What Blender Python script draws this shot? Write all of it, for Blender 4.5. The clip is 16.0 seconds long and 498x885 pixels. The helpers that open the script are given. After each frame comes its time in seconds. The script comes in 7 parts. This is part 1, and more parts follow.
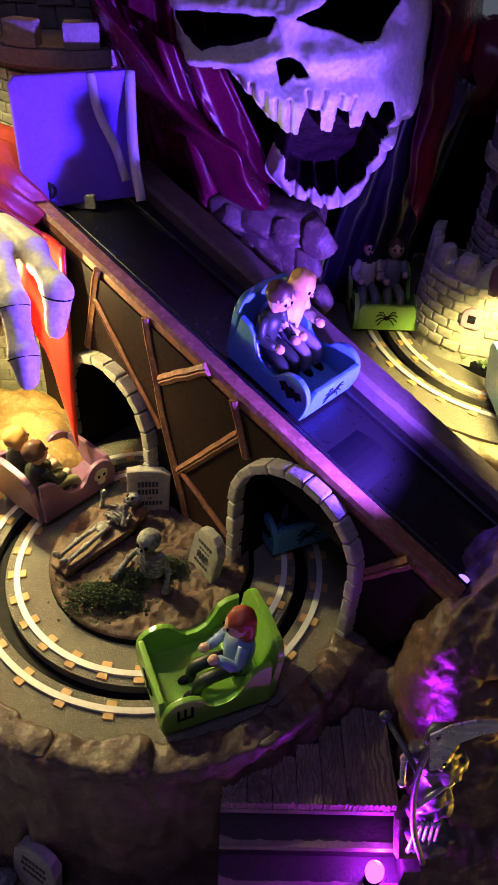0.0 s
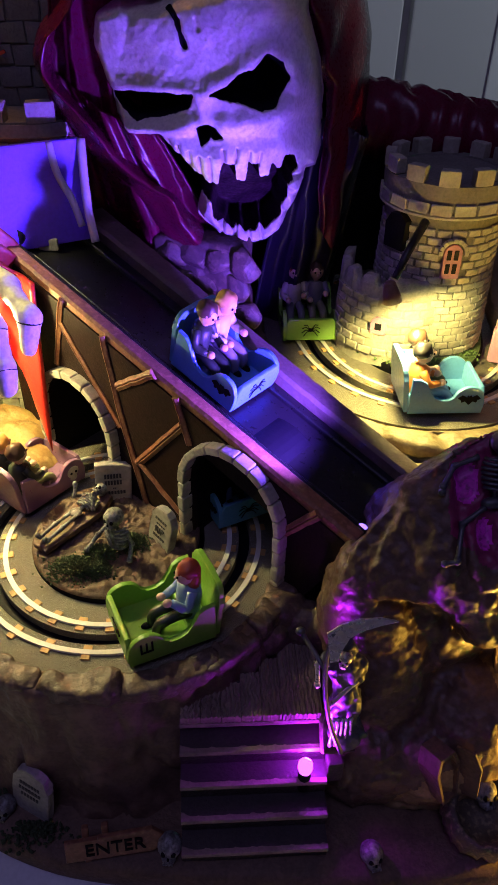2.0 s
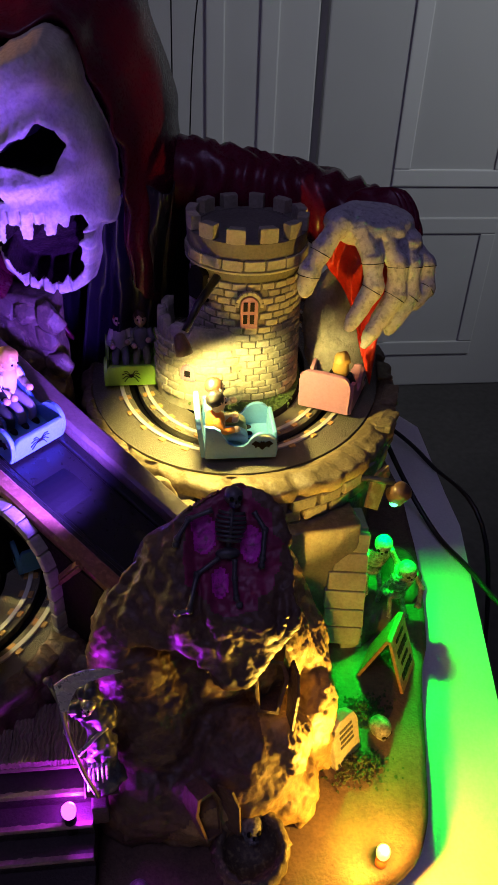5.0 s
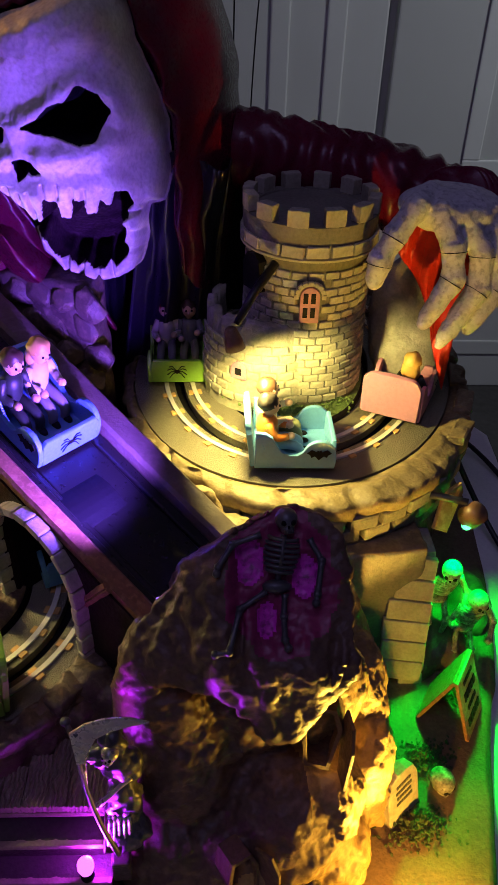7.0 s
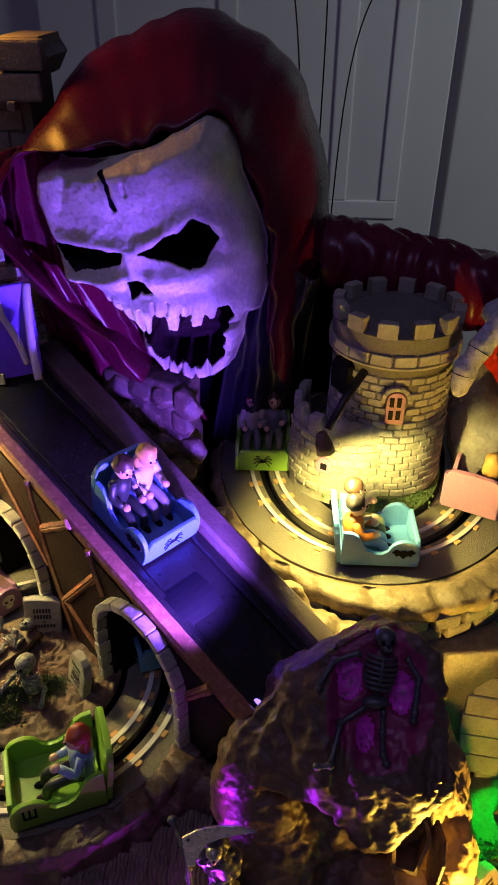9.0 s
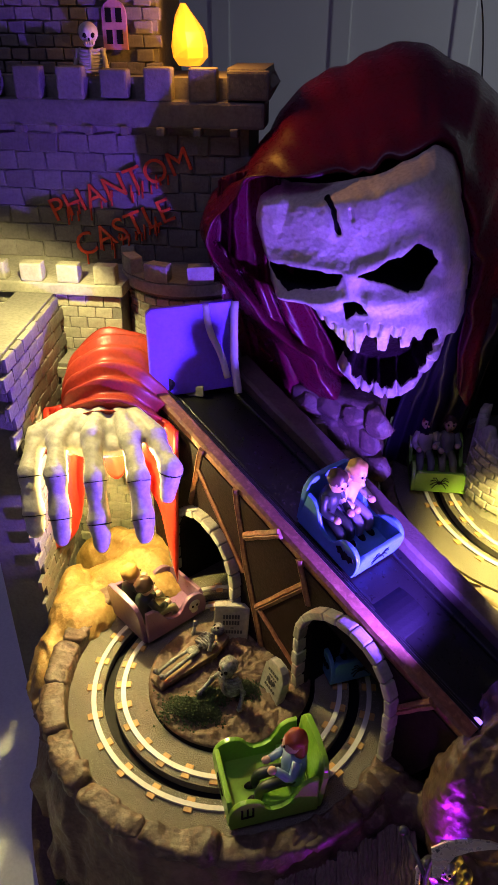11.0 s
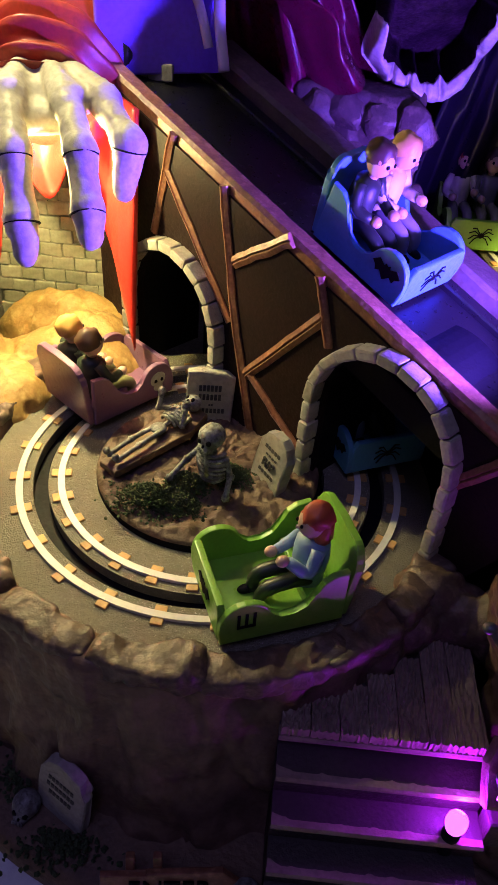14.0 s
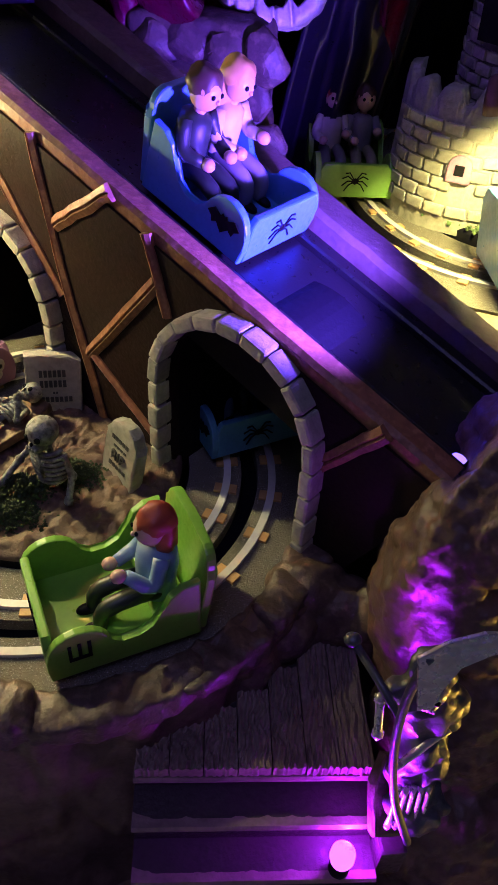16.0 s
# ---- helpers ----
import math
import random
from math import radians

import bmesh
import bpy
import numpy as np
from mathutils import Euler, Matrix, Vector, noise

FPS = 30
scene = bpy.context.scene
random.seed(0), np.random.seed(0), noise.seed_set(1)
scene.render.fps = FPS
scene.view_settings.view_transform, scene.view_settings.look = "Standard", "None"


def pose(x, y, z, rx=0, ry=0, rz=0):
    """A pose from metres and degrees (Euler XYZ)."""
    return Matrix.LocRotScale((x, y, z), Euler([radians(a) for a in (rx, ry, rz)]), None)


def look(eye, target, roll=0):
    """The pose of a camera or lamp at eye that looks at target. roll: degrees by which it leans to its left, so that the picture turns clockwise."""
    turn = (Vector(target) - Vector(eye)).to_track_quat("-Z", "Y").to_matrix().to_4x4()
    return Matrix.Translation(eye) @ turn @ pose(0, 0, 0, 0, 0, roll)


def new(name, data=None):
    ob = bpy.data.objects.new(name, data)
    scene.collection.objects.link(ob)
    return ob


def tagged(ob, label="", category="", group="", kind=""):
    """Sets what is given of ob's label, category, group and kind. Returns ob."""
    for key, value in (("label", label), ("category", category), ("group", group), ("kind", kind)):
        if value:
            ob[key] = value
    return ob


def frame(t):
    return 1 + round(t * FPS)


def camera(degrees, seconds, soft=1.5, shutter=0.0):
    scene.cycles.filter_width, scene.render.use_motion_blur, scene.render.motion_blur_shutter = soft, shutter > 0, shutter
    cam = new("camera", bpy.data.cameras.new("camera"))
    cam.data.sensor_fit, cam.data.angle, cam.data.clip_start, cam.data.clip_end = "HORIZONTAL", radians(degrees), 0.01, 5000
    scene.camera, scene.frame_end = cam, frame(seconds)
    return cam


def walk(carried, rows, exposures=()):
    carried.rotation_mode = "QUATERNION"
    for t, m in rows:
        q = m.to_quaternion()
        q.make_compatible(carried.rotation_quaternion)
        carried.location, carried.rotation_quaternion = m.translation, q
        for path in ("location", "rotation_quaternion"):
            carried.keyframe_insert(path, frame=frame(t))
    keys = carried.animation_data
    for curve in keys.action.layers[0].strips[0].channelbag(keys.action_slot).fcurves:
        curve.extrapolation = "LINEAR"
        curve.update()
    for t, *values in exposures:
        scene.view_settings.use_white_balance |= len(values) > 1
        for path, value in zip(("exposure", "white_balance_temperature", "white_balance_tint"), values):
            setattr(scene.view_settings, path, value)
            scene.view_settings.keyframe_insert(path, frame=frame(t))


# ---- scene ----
cam = camera(37.7, 16.0)
METRES, EYE, TILT, LEAN, TURN = 0.5, 0.4, -39.0, -2.5, 0.0
ROWS = [
    (0.0, 0.0, 0.0, 0.0, -0.0, 0.0, -0.0),
    (0.5, -0.0017, -0.0072, 0.0004, -0.16, 0.29, 0.51),
    (1.0, 0.0059, -0.0313, -0.0047, -0.49, 0.77, 1.23),
    (1.5, 0.005, -0.0418, -0.0146, -0.76, 1.21, 2.07),
    (2.0, 0.032, -0.1168, -0.0364, -1.43, 2.29, 3.13),
    (2.5, 0.0631, -0.1681, -0.0299, -2.43, 2.8, 3.89),
    (3.0, 0.1093, -0.1829, -0.028, -3.88, 3.27, 4.4),
    (3.5, 0.1329, -0.1794, -0.0305, -4.78, 3.56, 4.63),
    (4.0, 0.157, -0.1822, -0.0305, -5.27, 3.76, 4.69),
    (6.5, 0.2055, -0.0815, -0.0028, -1.28, 3.16, 2.53),
    (7.0, 0.1934, -0.074, -0.0029, -0.49, 3.23, 1.92),
    (7.5, 0.1819, -0.0742, 0.0155, 0.32, 3.6, 1.33),
    (8.0, 0.1698, -0.0951, 0.0459, 0.98, 4.5, 0.92),
    (8.5, 0.1657, -0.1054, 0.0536, 1.75, 5.09, 0.61),
    (9.0, 0.1567, -0.1159, 0.0532, 3.12, 5.99, 0.24),
    (9.5, 0.1452, -0.1348, 0.0625, 4.93, 6.92, -0.21),
    (10.0, 0.0953, -0.1711, 0.0607, 6.98, 8.01, -0.88),
    (12.5, -0.0114, -0.0281, -0.0359, 6.19, 4.33, -4.97),
    (13.0, -0.0301, 0.0162, -0.0618, 5.13, 2.31, -5.23),
    (13.5, -0.0341, 0.0432, -0.072, 3.98, 1.14, -4.76),
    (14.0, -0.0247, 0.0599, -0.0746, 2.79, 0.4, -3.68),
    (14.5, -0.0063, 0.0856, -0.0738, 1.43, -0.37, -2.28),
    (15.0, 0.0053, 0.0958, -0.0701, -0.07, -0.84, -1.03),
    (15.5, 0.014, 0.1051, -0.0663, -1.13, -1.24, 0.01),
    (16.0, 0.0275, 0.1231, -0.0654, -1.79, -1.67, 0.92),
]
walk(cam, [(t, pose(0, 0, EYE, TILT, LEAN, TURN) @ pose(METRES * x, METRES * y, METRES * z, 90 + pitch, roll, yaw)) for t, x, y, z, yaw, pitch, roll in ROWS],
     exposures=[(0.0, 0.0, 5700, 15), (2.0, 0.0, 5800, 14), (3.2, 0.0, 6400, 11), (9.5, 0.0, 6300, 11), (12.5, 0.0, 6000, 14), (14.5, 0.0, 5500, 17), (16.0, 0.0, 5300, 18)])


# ---- light: a dim room, five small coloured lamps on the model ----
world = bpy.data.worlds.new("room_dusk")
world.use_nodes = True
world.node_tree.nodes["Background"].inputs["Color"].default_value = (0.36, 0.24, 1.0, 1)
world.node_tree.nodes["Background"].inputs["Strength"].default_value = 0.03
scene.world = world
scene.view_settings.exposure = 0.0


def lamp(name, kind, place, target, watts, colour, size=0.004, cone=70, blend=0.5):
    data = bpy.data.lights.new(name, kind)
    data.energy, data.color = watts, colour
    if kind == "AREA":
        data.size = size
    else:
        data.shadow_soft_size = size
    if kind == "SPOT":
        data.spot_size, data.spot_blend = radians(cone), blend
    ob = new(name, data)
    ob.matrix_world = look(place, target)
    return ob


VIOLET, MAGENTA, GREEN = (0.2, 0.075, 1.0), (0.5, 0.02, 1.0), (0.0, 1.0, 0.02)
lamp("room_light", "SPOT", (1.7, 0.75, 1.3), (0.7, 1.65, 0.2), 46.0, (0.9, 0.97, 1.0), 0.2, 66, 1.0)
# unseen violet fill added high in front to lift the shadows
lamp("violet_fill", "POINT", (-0.2, -0.5, 1.75), (0, 0, 0), 8.0, (0.52, 0.43, 1.0), 0.3)
lamp("left_spot", "SPOT", (-0.122, 0.255, 0.385), (-0.172, 0.243, 0.285), 0.9, (1.0, 0.82, 0.3), 0.004, 140, 0.25)
lamp("claw_lamp", "SPOT", (-0.1, 0.236, 0.274), (-0.07, 0.18, 0.183), 0.6, (1.0, 0.82, 0.32), 0.002, 128, 1.0)
lamp("claw_glow", "POINT", (-0.1, 0.239, 0.2705), (0, 0, 0), 0.42, (1.0, 0.8, 0.24), 0.002)
lamp("tower_spot", "SPOT", (0.1055, 0.238, 0.2735), (0.136, 0.242, 0.2), 1.0, (1.0, 0.78, 0.2), 0.004, 142, 0.3)
lamp("chute_spot", "SPOT", (0.0785, 0.1535, 0.257), (-0.03, 0.255, 0.29), 5.2, VIOLET, 0.004, 92, 0.65)
lamp("step_led", "SPOT", (0.0495, 0.089, 0.163), (0.0605, 0.0995, 0.19), 2.0, MAGENTA, 0.003, 48, 0.8)
lamp("step_glow", "POINT", (0.0505, 0.0935, 0.1625), (0, 0, 0), 0.1, MAGENTA, 0.003)
lamp("ground_led", "SPOT", (0.1735, 0.0805, 0.1365), (0.153, 0.13, 0.192), 2.3, (1.0, 0.6, 0.07), 0.003, 64, 0.4)
lamp("ground_glow", "POINT", (0.1757, 0.0765, 0.137), (0, 0, 0), 0.45, (1.0, 0.5, 0.04), 0.003)
lamp("green_spot", "SPOT", (0.2055, 0.213, 0.2015), (0.238, 0.165, 0.11), 1.7, GREEN, 0.003, 120, 0.6)
lamp("flame_light", "POINT", (-0.062, 0.33, 0.452), (0, 0, 0), 0.12, (1.0, 0.42, 0.05), 0.006)


# ---- materials ----
def material(name, colour, rough=0.6, metal=0.0, other=None, grain=600.0, big=60.0, amount=0.35, bump=0.25, relief=900.0, spread=0.12, coat=0.0, wear=None, speck=0.0):
    """Painted resin and the like: a base colour with stains at two scales, a fine relief and, where given, rubbed high spots."""
    m = bpy.data.materials.new(name)
    m.use_nodes = True
    t = m.node_tree
    n, l = t.nodes, t.links
    b = n["Principled BSDF"]
    b.inputs["Roughness"].default_value, b.inputs["Metallic"].default_value, b.inputs["Coat Weight"].default_value = rough, metal, coat
    where = n.new("ShaderNodeTexCoord")
    info = n.new("ShaderNodeObjectInfo")

    def noise_node(scale, detail=5.0):
        k = n.new("ShaderNodeTexNoise")
        k.inputs["Scale"].default_value, k.inputs["Detail"].default_value = scale, detail
        l.new(where.outputs["Object"], k.inputs["Vector"])
        return k

    def blend(fac, a, c, mode="MIX"):
        k = n.new("ShaderNodeMix")
        k.data_type, k.blend_type = "RGBA", mode
        l.new(fac, k.inputs["Factor"])
        for socket, value in ((k.inputs["A"], a), (k.inputs["B"], c)):
            if isinstance(value, tuple):
                socket.default_value = (*value, 1)
            else:
                l.new(value, socket)
        return k.outputs["Result"]

    def ramp(value, low, high, top=1.0):
        k = n.new("ShaderNodeMapRange")
        k.inputs["From Min"].default_value, k.inputs["From Max"].default_value, k.inputs["To Max"].default_value = low, high, top
        l.new(value, k.inputs["Value"])
        return k.outputs["Result"]

    stain, fine = noise_node(big), noise_node(grain)
    other = other or tuple(c * 0.55 for c in colour)
    c = blend(ramp(stain.outputs["Fac"], 0.35, 0.7, amount * 1.6), colour, other)
    c = blend(ramp(fine.outputs["Fac"], 0.4, 0.75, amount), c, tuple(v * 0.6 for v in other))
    if wear:
        rub = noise_node(big * 3.1, 8.0)
        c = blend(ramp(rub.outputs["Fac"], 0.52, 0.68, 0.75), c, wear)
    if speck:
        dots = noise_node(2600.0, 1.0)
        c = blend(ramp(dots.outputs["Fac"], 0.62, 0.7, speck), c, (0.5, 0.47, 0.42))
    hsv = n.new("ShaderNodeHueSaturation")
    l.new(ramp(info.outputs["Random"], 0.0, 1.0, 2 * spread), hsv.inputs["Value"])
    hsv.inputs["Value"].links[0].from_node.inputs["To Min"].default_value = 1 - spread
    hsv.inputs["Value"].links[0].from_node.inputs["To Max"].default_value = 1 + spread
    l.new(c, hsv.inputs["Color"])
    l.new(hsv.outputs["Color"], b.inputs["Base Color"])
    r = ramp(fine.outputs["Fac"], 0.2, 0.8)
    r.node.inputs["To Min"].default_value, r.node.inputs["To Max"].default_value = max(0.03, rough - 0.12), min(1.0, rough + 0.12)
    l.new(r, b.inputs["Roughness"])
    if bump:
        k = n.new("ShaderNodeBump")
        k.inputs["Strength"].default_value, k.inputs["Distance"].default_value = bump, 0.0006
        l.new(noise_node(relief, 8.0).outputs["Fac"], k.inputs["Height"])
        l.new(k.outputs["Normal"], b.inputs["Normal"])
    return m


def glow(name, colour, strength):
    m = bpy.data.materials.new(name)
    m.use_nodes = True
    b = m.node_tree.nodes["Principled BSDF"]
    b.inputs["Base Color"].default_value = (*colour, 1)
    b.inputs["Emission Color"].default_value = (*colour, 1)
    b.inputs["Emission Strength"].default_value = strength
    b.inputs["Roughness"].default_value = 0.3
    return m


BONE = material("bone_paint", (0.62, 0.59, 0.5), 0.5, other=(0.36, 0.31, 0.23), amount=0.42, big=45, bump=0.35, relief=500)
BONE_GREY = material("grey_bone_paint", (0.55, 0.56, 0.57), 0.55, other=(0.32, 0.33, 0.36), amount=0.4, big=120, bump=0.6, relief=600, wear=(0.2, 0.2, 0.23))
BLACK = material("black_paint", (0.006, 0.006, 0.008), 0.6, bump=0.2)
BELT = material("black_belt", (0.008, 0.008, 0.009), 0.33, other=(0.014, 0.014, 0.014), bump=0.08, relief=1500, amount=0.3)
MAROON = material("maroon_cloth_paint", (0.12, 0.003, 0.027), 0.3, other=(0.035, 0.002, 0.01), bump=0.15, big=40)
ROBE = material("dark_satin_robe", (0.02, 0.016, 0.03), 0.35, other=(0.008, 0.006, 0.012), bump=0.15, big=40)
RED = material("red_cloth_paint", (0.42, 0.05, 0.025), 0.4, other=(0.16, 0.015, 0.012), bump=0.15, big=70)
ROCK = material("brown_rock_paint", (0.13, 0.076, 0.05), 0.5, other=(0.04, 0.025, 0.02), bump=1.0, relief=330, wear=(0.165, 0.1, 0.068), big=45)
RIMROCK = material("tan_rock_paint", (0.115, 0.074, 0.05), 0.5, other=(0.05, 0.032, 0.024), bump=1.0, relief=420, wear=(0.22, 0.15, 0.105), big=90)
OCHRE = material("ochre_flank_amber_lit", (0.3, 0.2, 0.085), 0.6, other=(0.12, 0.08, 0.04), bump=0.8, relief=420, wear=(0.42, 0.3, 0.14), big=50)
SAND = material("ochre_rock_paint", (0.48, 0.3, 0.085), 0.6, other=(0.27, 0.15, 0.045), bump=0.9, relief=450, big=70, wear=(0.6, 0.44, 0.17))
RIMSTONE = material("pale_tan_rock_paint", (0.22, 0.165, 0.085), 0.6, other=(0.12, 0.088, 0.045), bump=0.9, relief=420, big=60, wear=(0.3, 0.24, 0.13))
RAILWOOD = material("weathered_rail_wood", (0.17, 0.115, 0.095), 0.5, other=(0.08, 0.05, 0.045), bump=0.6, relief=500, big=120)
HOLLOW = material("maroon_rock_paint", (0.32, 0.03, 0.12), 0.45, other=(0.07, 0.015, 0.03), bump=0.5, relief=420, big=80)
STONE = material("grey_stone_paint", (0.36, 0.34, 0.29), 0.65, other=(0.2, 0.185, 0.16), bump=0.6, relief=700, big=120, spread=0.2)
CASTLE = material("castle_stone_paint", (0.42, 0.4, 0.31), 0.65, other=(0.21, 0.2, 0.155), bump=0.5, relief=800, big=90, spread=0.18)
DARKSTONE = material("dark_castle_stone", (0.19, 0.175, 0.16), 0.65, other=(0.09, 0.08, 0.075), bump=0.6, relief=700, big=90, spread=0.18)
MORTAR = material("dark_joint_paint", (0.2, 0.19, 0.155), 0.8, bump=0.5)
ASPHALT = material("speckled_black_grit", (0.16, 0.145, 0.1), 0.45, other=(0.11, 0.1, 0.072), bump=1.0, relief=2200, big=70, speck=0.75)
RAILW = material("pale_rail_paint", (0.7, 0.68, 0.62), 0.45, other=(0.5, 0.48, 0.42), amount=0.2, bump=0.05)
TIE = material("ochre_tie_paint", (0.6, 0.36, 0.12), 0.55, other=(0.42, 0.24, 0.08), amount=0.3, bump=0.3, spread=0.15)
TIMBER = material("timber_paint", (0.25, 0.11, 0.055), 0.38, other=(0.11, 0.045, 0.024), bump=0.5, relief=500, big=150, wear=(0.34, 0.17, 0.09))
PANEL = material("dark_brown_panel", (0.02, 0.01, 0.009), 0.5, other=(0.01, 0.006, 0.006), bump=0.3, big=40)
PLANK = material("grey_brown_plank", (0.27, 0.2, 0.16), 0.55, other=(0.12, 0.085, 0.07), bump=0.6, relief=600, big=120, spread=0.1)
STEPM = material("dark_step_wood", (0.05, 0.038, 0.036), 0.5, other=(0.025, 0.018, 0.017), bump=0.5, big=80)
GRASS = material("moss_green_flock", (0.12, 0.2, 0.05), 0.85, other=(0.06, 0.1, 0.03), bump=1.0, relief=1200, big=160)
SOIL = material("brown_soil_paint", (0.14, 0.085, 0.05), 0.65, other=(0.055, 0.034, 0.024), bump=0.9, relief=600, big=120, wear=(0.15, 0.09, 0.055))
BONE_WASH = material("black_washed_bone", (0.36, 0.36, 0.35), 0.55, other=(0.12, 0.11, 0.1), amount=0.75, big=330, bump=0.6, relief=900, wear=(0.05, 0.045, 0.045))
GULLET = material("dark_gullet_paint", (0.035, 0.014, 0.022), 0.7, other=(0.008, 0.003, 0.005), amount=0.7, big=110, bump=0.6)
PORTAL = material("portal_violet_paint", (0.2, 0.09, 0.75), 0.55, other=(0.16, 0.07, 0.6), amount=0.3, bump=0.15, big=50)
FLESH = material("orange_lining_paint", (0.6, 0.03, 0.012), 0.4, other=(0.35, 0.018, 0.01), bump=0.2)
SIGNW = material("white_plate", (0.5, 0.46, 0.5), 0.5, other=(0.6, 0.58, 0.6), amount=0.15, bump=0.1)
CLOTH = material("white_table_cover", (0.75, 0.76, 0.76), 0.6, other=(0.6, 0.62, 0.62), bump=0.15, big=12, amount=0.2)
DOORW = material("white_door_paint", (0.6, 0.6, 0.58), 0.5, other=(0.5, 0.5, 0.49), bump=0.05, big=6, amount=0.2)
DARKROOM = material("dark_floor", (0.05, 0.045, 0.045), 0.6, big=8, grain=60, bump=0.1)
MAGROCK = material("magenta_rock_paint", (0.9, 0.06, 0.75), 0.42, other=(0.35, 0.02, 0.2), bump=0.8, relief=450, big=150, wear=(0.14, 0.015, 0.08))
IRON = material("dark_pewter_paint", (0.11, 0.115, 0.125), 0.4, metal=0.4, other=(0.04, 0.04, 0.045), bump=0.3)
SILVER = material("silver_paint", (0.6, 0.58, 0.55), 0.3, metal=0.6, other=(0.3, 0.29, 0.28), bump=0.2)
PINKW = material("pink_shutter_paint", (0.45, 0.2, 0.3), 0.5, bump=0.1)
GREENB = material("green_car_paint", (0.2, 0.42, 0.04), 0.35, other=(0.2, 0.4, 0.04), amount=0.25, bump=0.05, big=40, spread=0.03, coat=0.2)
PURPLEB = material("purple_car_paint", (0.2, 0.1, 0.19), 0.35, other=(0.22, 0.11, 0.2), amount=0.25, bump=0.05, big=40, spread=0.03, coat=0.2)
BLUEB = material("blue_car_paint", (0.1, 0.27, 0.5), 0.35, other=(0.07, 0.2, 0.4), amount=0.25, bump=0.05, big=40, spread=0.03, coat=0.2)
PINKB = material("pink_car_paint", (0.55, 0.26, 0.38), 0.35, other=(0.45, 0.2, 0.3), amount=0.25, bump=0.05, big=40, spread=0.03, coat=0.2)
SKIN = material("doll_skin_paint", (0.62, 0.4, 0.29), 0.4, amount=0.1, bump=0.03)
GREY_TEXT = material("faded_black_lettering", (0.05, 0.05, 0.05), 0.6, bump=0)
REDTEXT = material("red_lettering_paint", (0.75, 0.07, 0.02), 0.4, bump=0)
BROWNCAP = material("brown_lamp_shade", (0.2, 0.11, 0.06), 0.35, bump=0.05)
CABLE = material("black_cable", (0.012, 0.012, 0.012), 0.4, bump=0)
MAROON.node_tree.nodes["Principled BSDF"].inputs["Specular IOR Level"].default_value = 0.3
for dull in (BLACK, GULLET, PANEL):
    dull.node_tree.nodes["Principled BSDF"].inputs["Specular IOR Level"].default_value = 0.12


# ---- building tools ----
def thing(name, label, category, group="", kind="", place=None):
    ob = new(name)
    ob.matrix_basis = place or Matrix()
    return tagged(ob, label, category, group, kind)


def link_mesh(name, bm, materials, smooth=True):
    me = bpy.data.meshes.new(name)
    bmesh.ops.recalc_face_normals(bm, faces=bm.faces)
    bm.to_mesh(me)
    bm.free()
    for m in materials if isinstance(materials, (list, tuple)) else [materials]:
        me.materials.append(m)
    me.polygons.foreach_set("use_smooth", [smooth] * len(me.polygons))
    return new(name, me)


def part(name, bm, materials, parent, label="", smooth=False):
    ob = link_mesh(name, bm, materials, smooth)
    ob.parent = parent
    return tagged(ob, label)


def solid(name, bm, materials, label, category, group="", kind="", smooth=True):
    return tagged(link_mesh(name, bm, materials, smooth), label, category, group, kind)


def add_box(bm, size, m=None, bevel=0.0, mat=0):
    got = bmesh.ops.create_cube(bm, size=1.0, matrix=(m or Matrix()) @ Matrix.Diagonal((*size, 1)))
    faces = list({f for v in got["verts"] for f in v.link_faces})
    for f in faces:
        f.material_index = mat
    if bevel:
        made = bmesh.ops.bevel(bm, geom=list({e for v in got["verts"] for e in v.link_edges}), offset=bevel, segments=2, affect="EDGES", profile=0.6)
        for f in made["faces"]:
            f.material_index = mat
    return got


def add_prism(bm, outline, depth, m=None, bevel=0.0, mat=0):
    """A polygon in x, y drawn out along z by depth, either side of zero."""
    m = m or Matrix()
    low = [bm.verts.new(m @ Vector((x, y, -depth / 2))) for x, y in outline]
    top = [bm.verts.new(m @ Vector((x, y, depth / 2))) for x, y in outline]
    k = len(outline)
    faces = [bm.faces.new(low[::-1]), bm.faces.new(top)] + [bm.faces.new((low[i], low[(i + 1) % k], top[(i + 1) % k], top[i])) for i in range(k)]
    for f in faces:
        f.material_index = mat
    if bevel:
        edges = [e for f in faces[:2] for e in f.edges]
        made = bmesh.ops.bevel(bm, geom=edges, offset=bevel, segments=2, affect="EDGES", profile=0.6)
        for f in made["faces"]:
            f.material_index = mat


def add_ball(bm, radii, m=None, detail=3, rough=0.0, scale=80.0, mat=0, seed=0.0):
    got = bmesh.ops.create_icosphere(bm, subdivisions=detail, radius=1.0)
    m = (m or Matrix()) @ Matrix.Diagonal((*radii, 1))
    for v in got["verts"]:
        v.co = m @ v.co
    if rough:
        c = m.translation
        for v in got["verts"]:
            p = v.co
            d = (p - c).normalized()
            v.co = p + d * rough * (noise.fractal(p * scale + Vector((seed, 0, 0)), 1.0, 2.0, 4) * 1.2)
    for f in {f for v in got["verts"] for f in v.link_faces}:
        f.material_index = mat
    return got


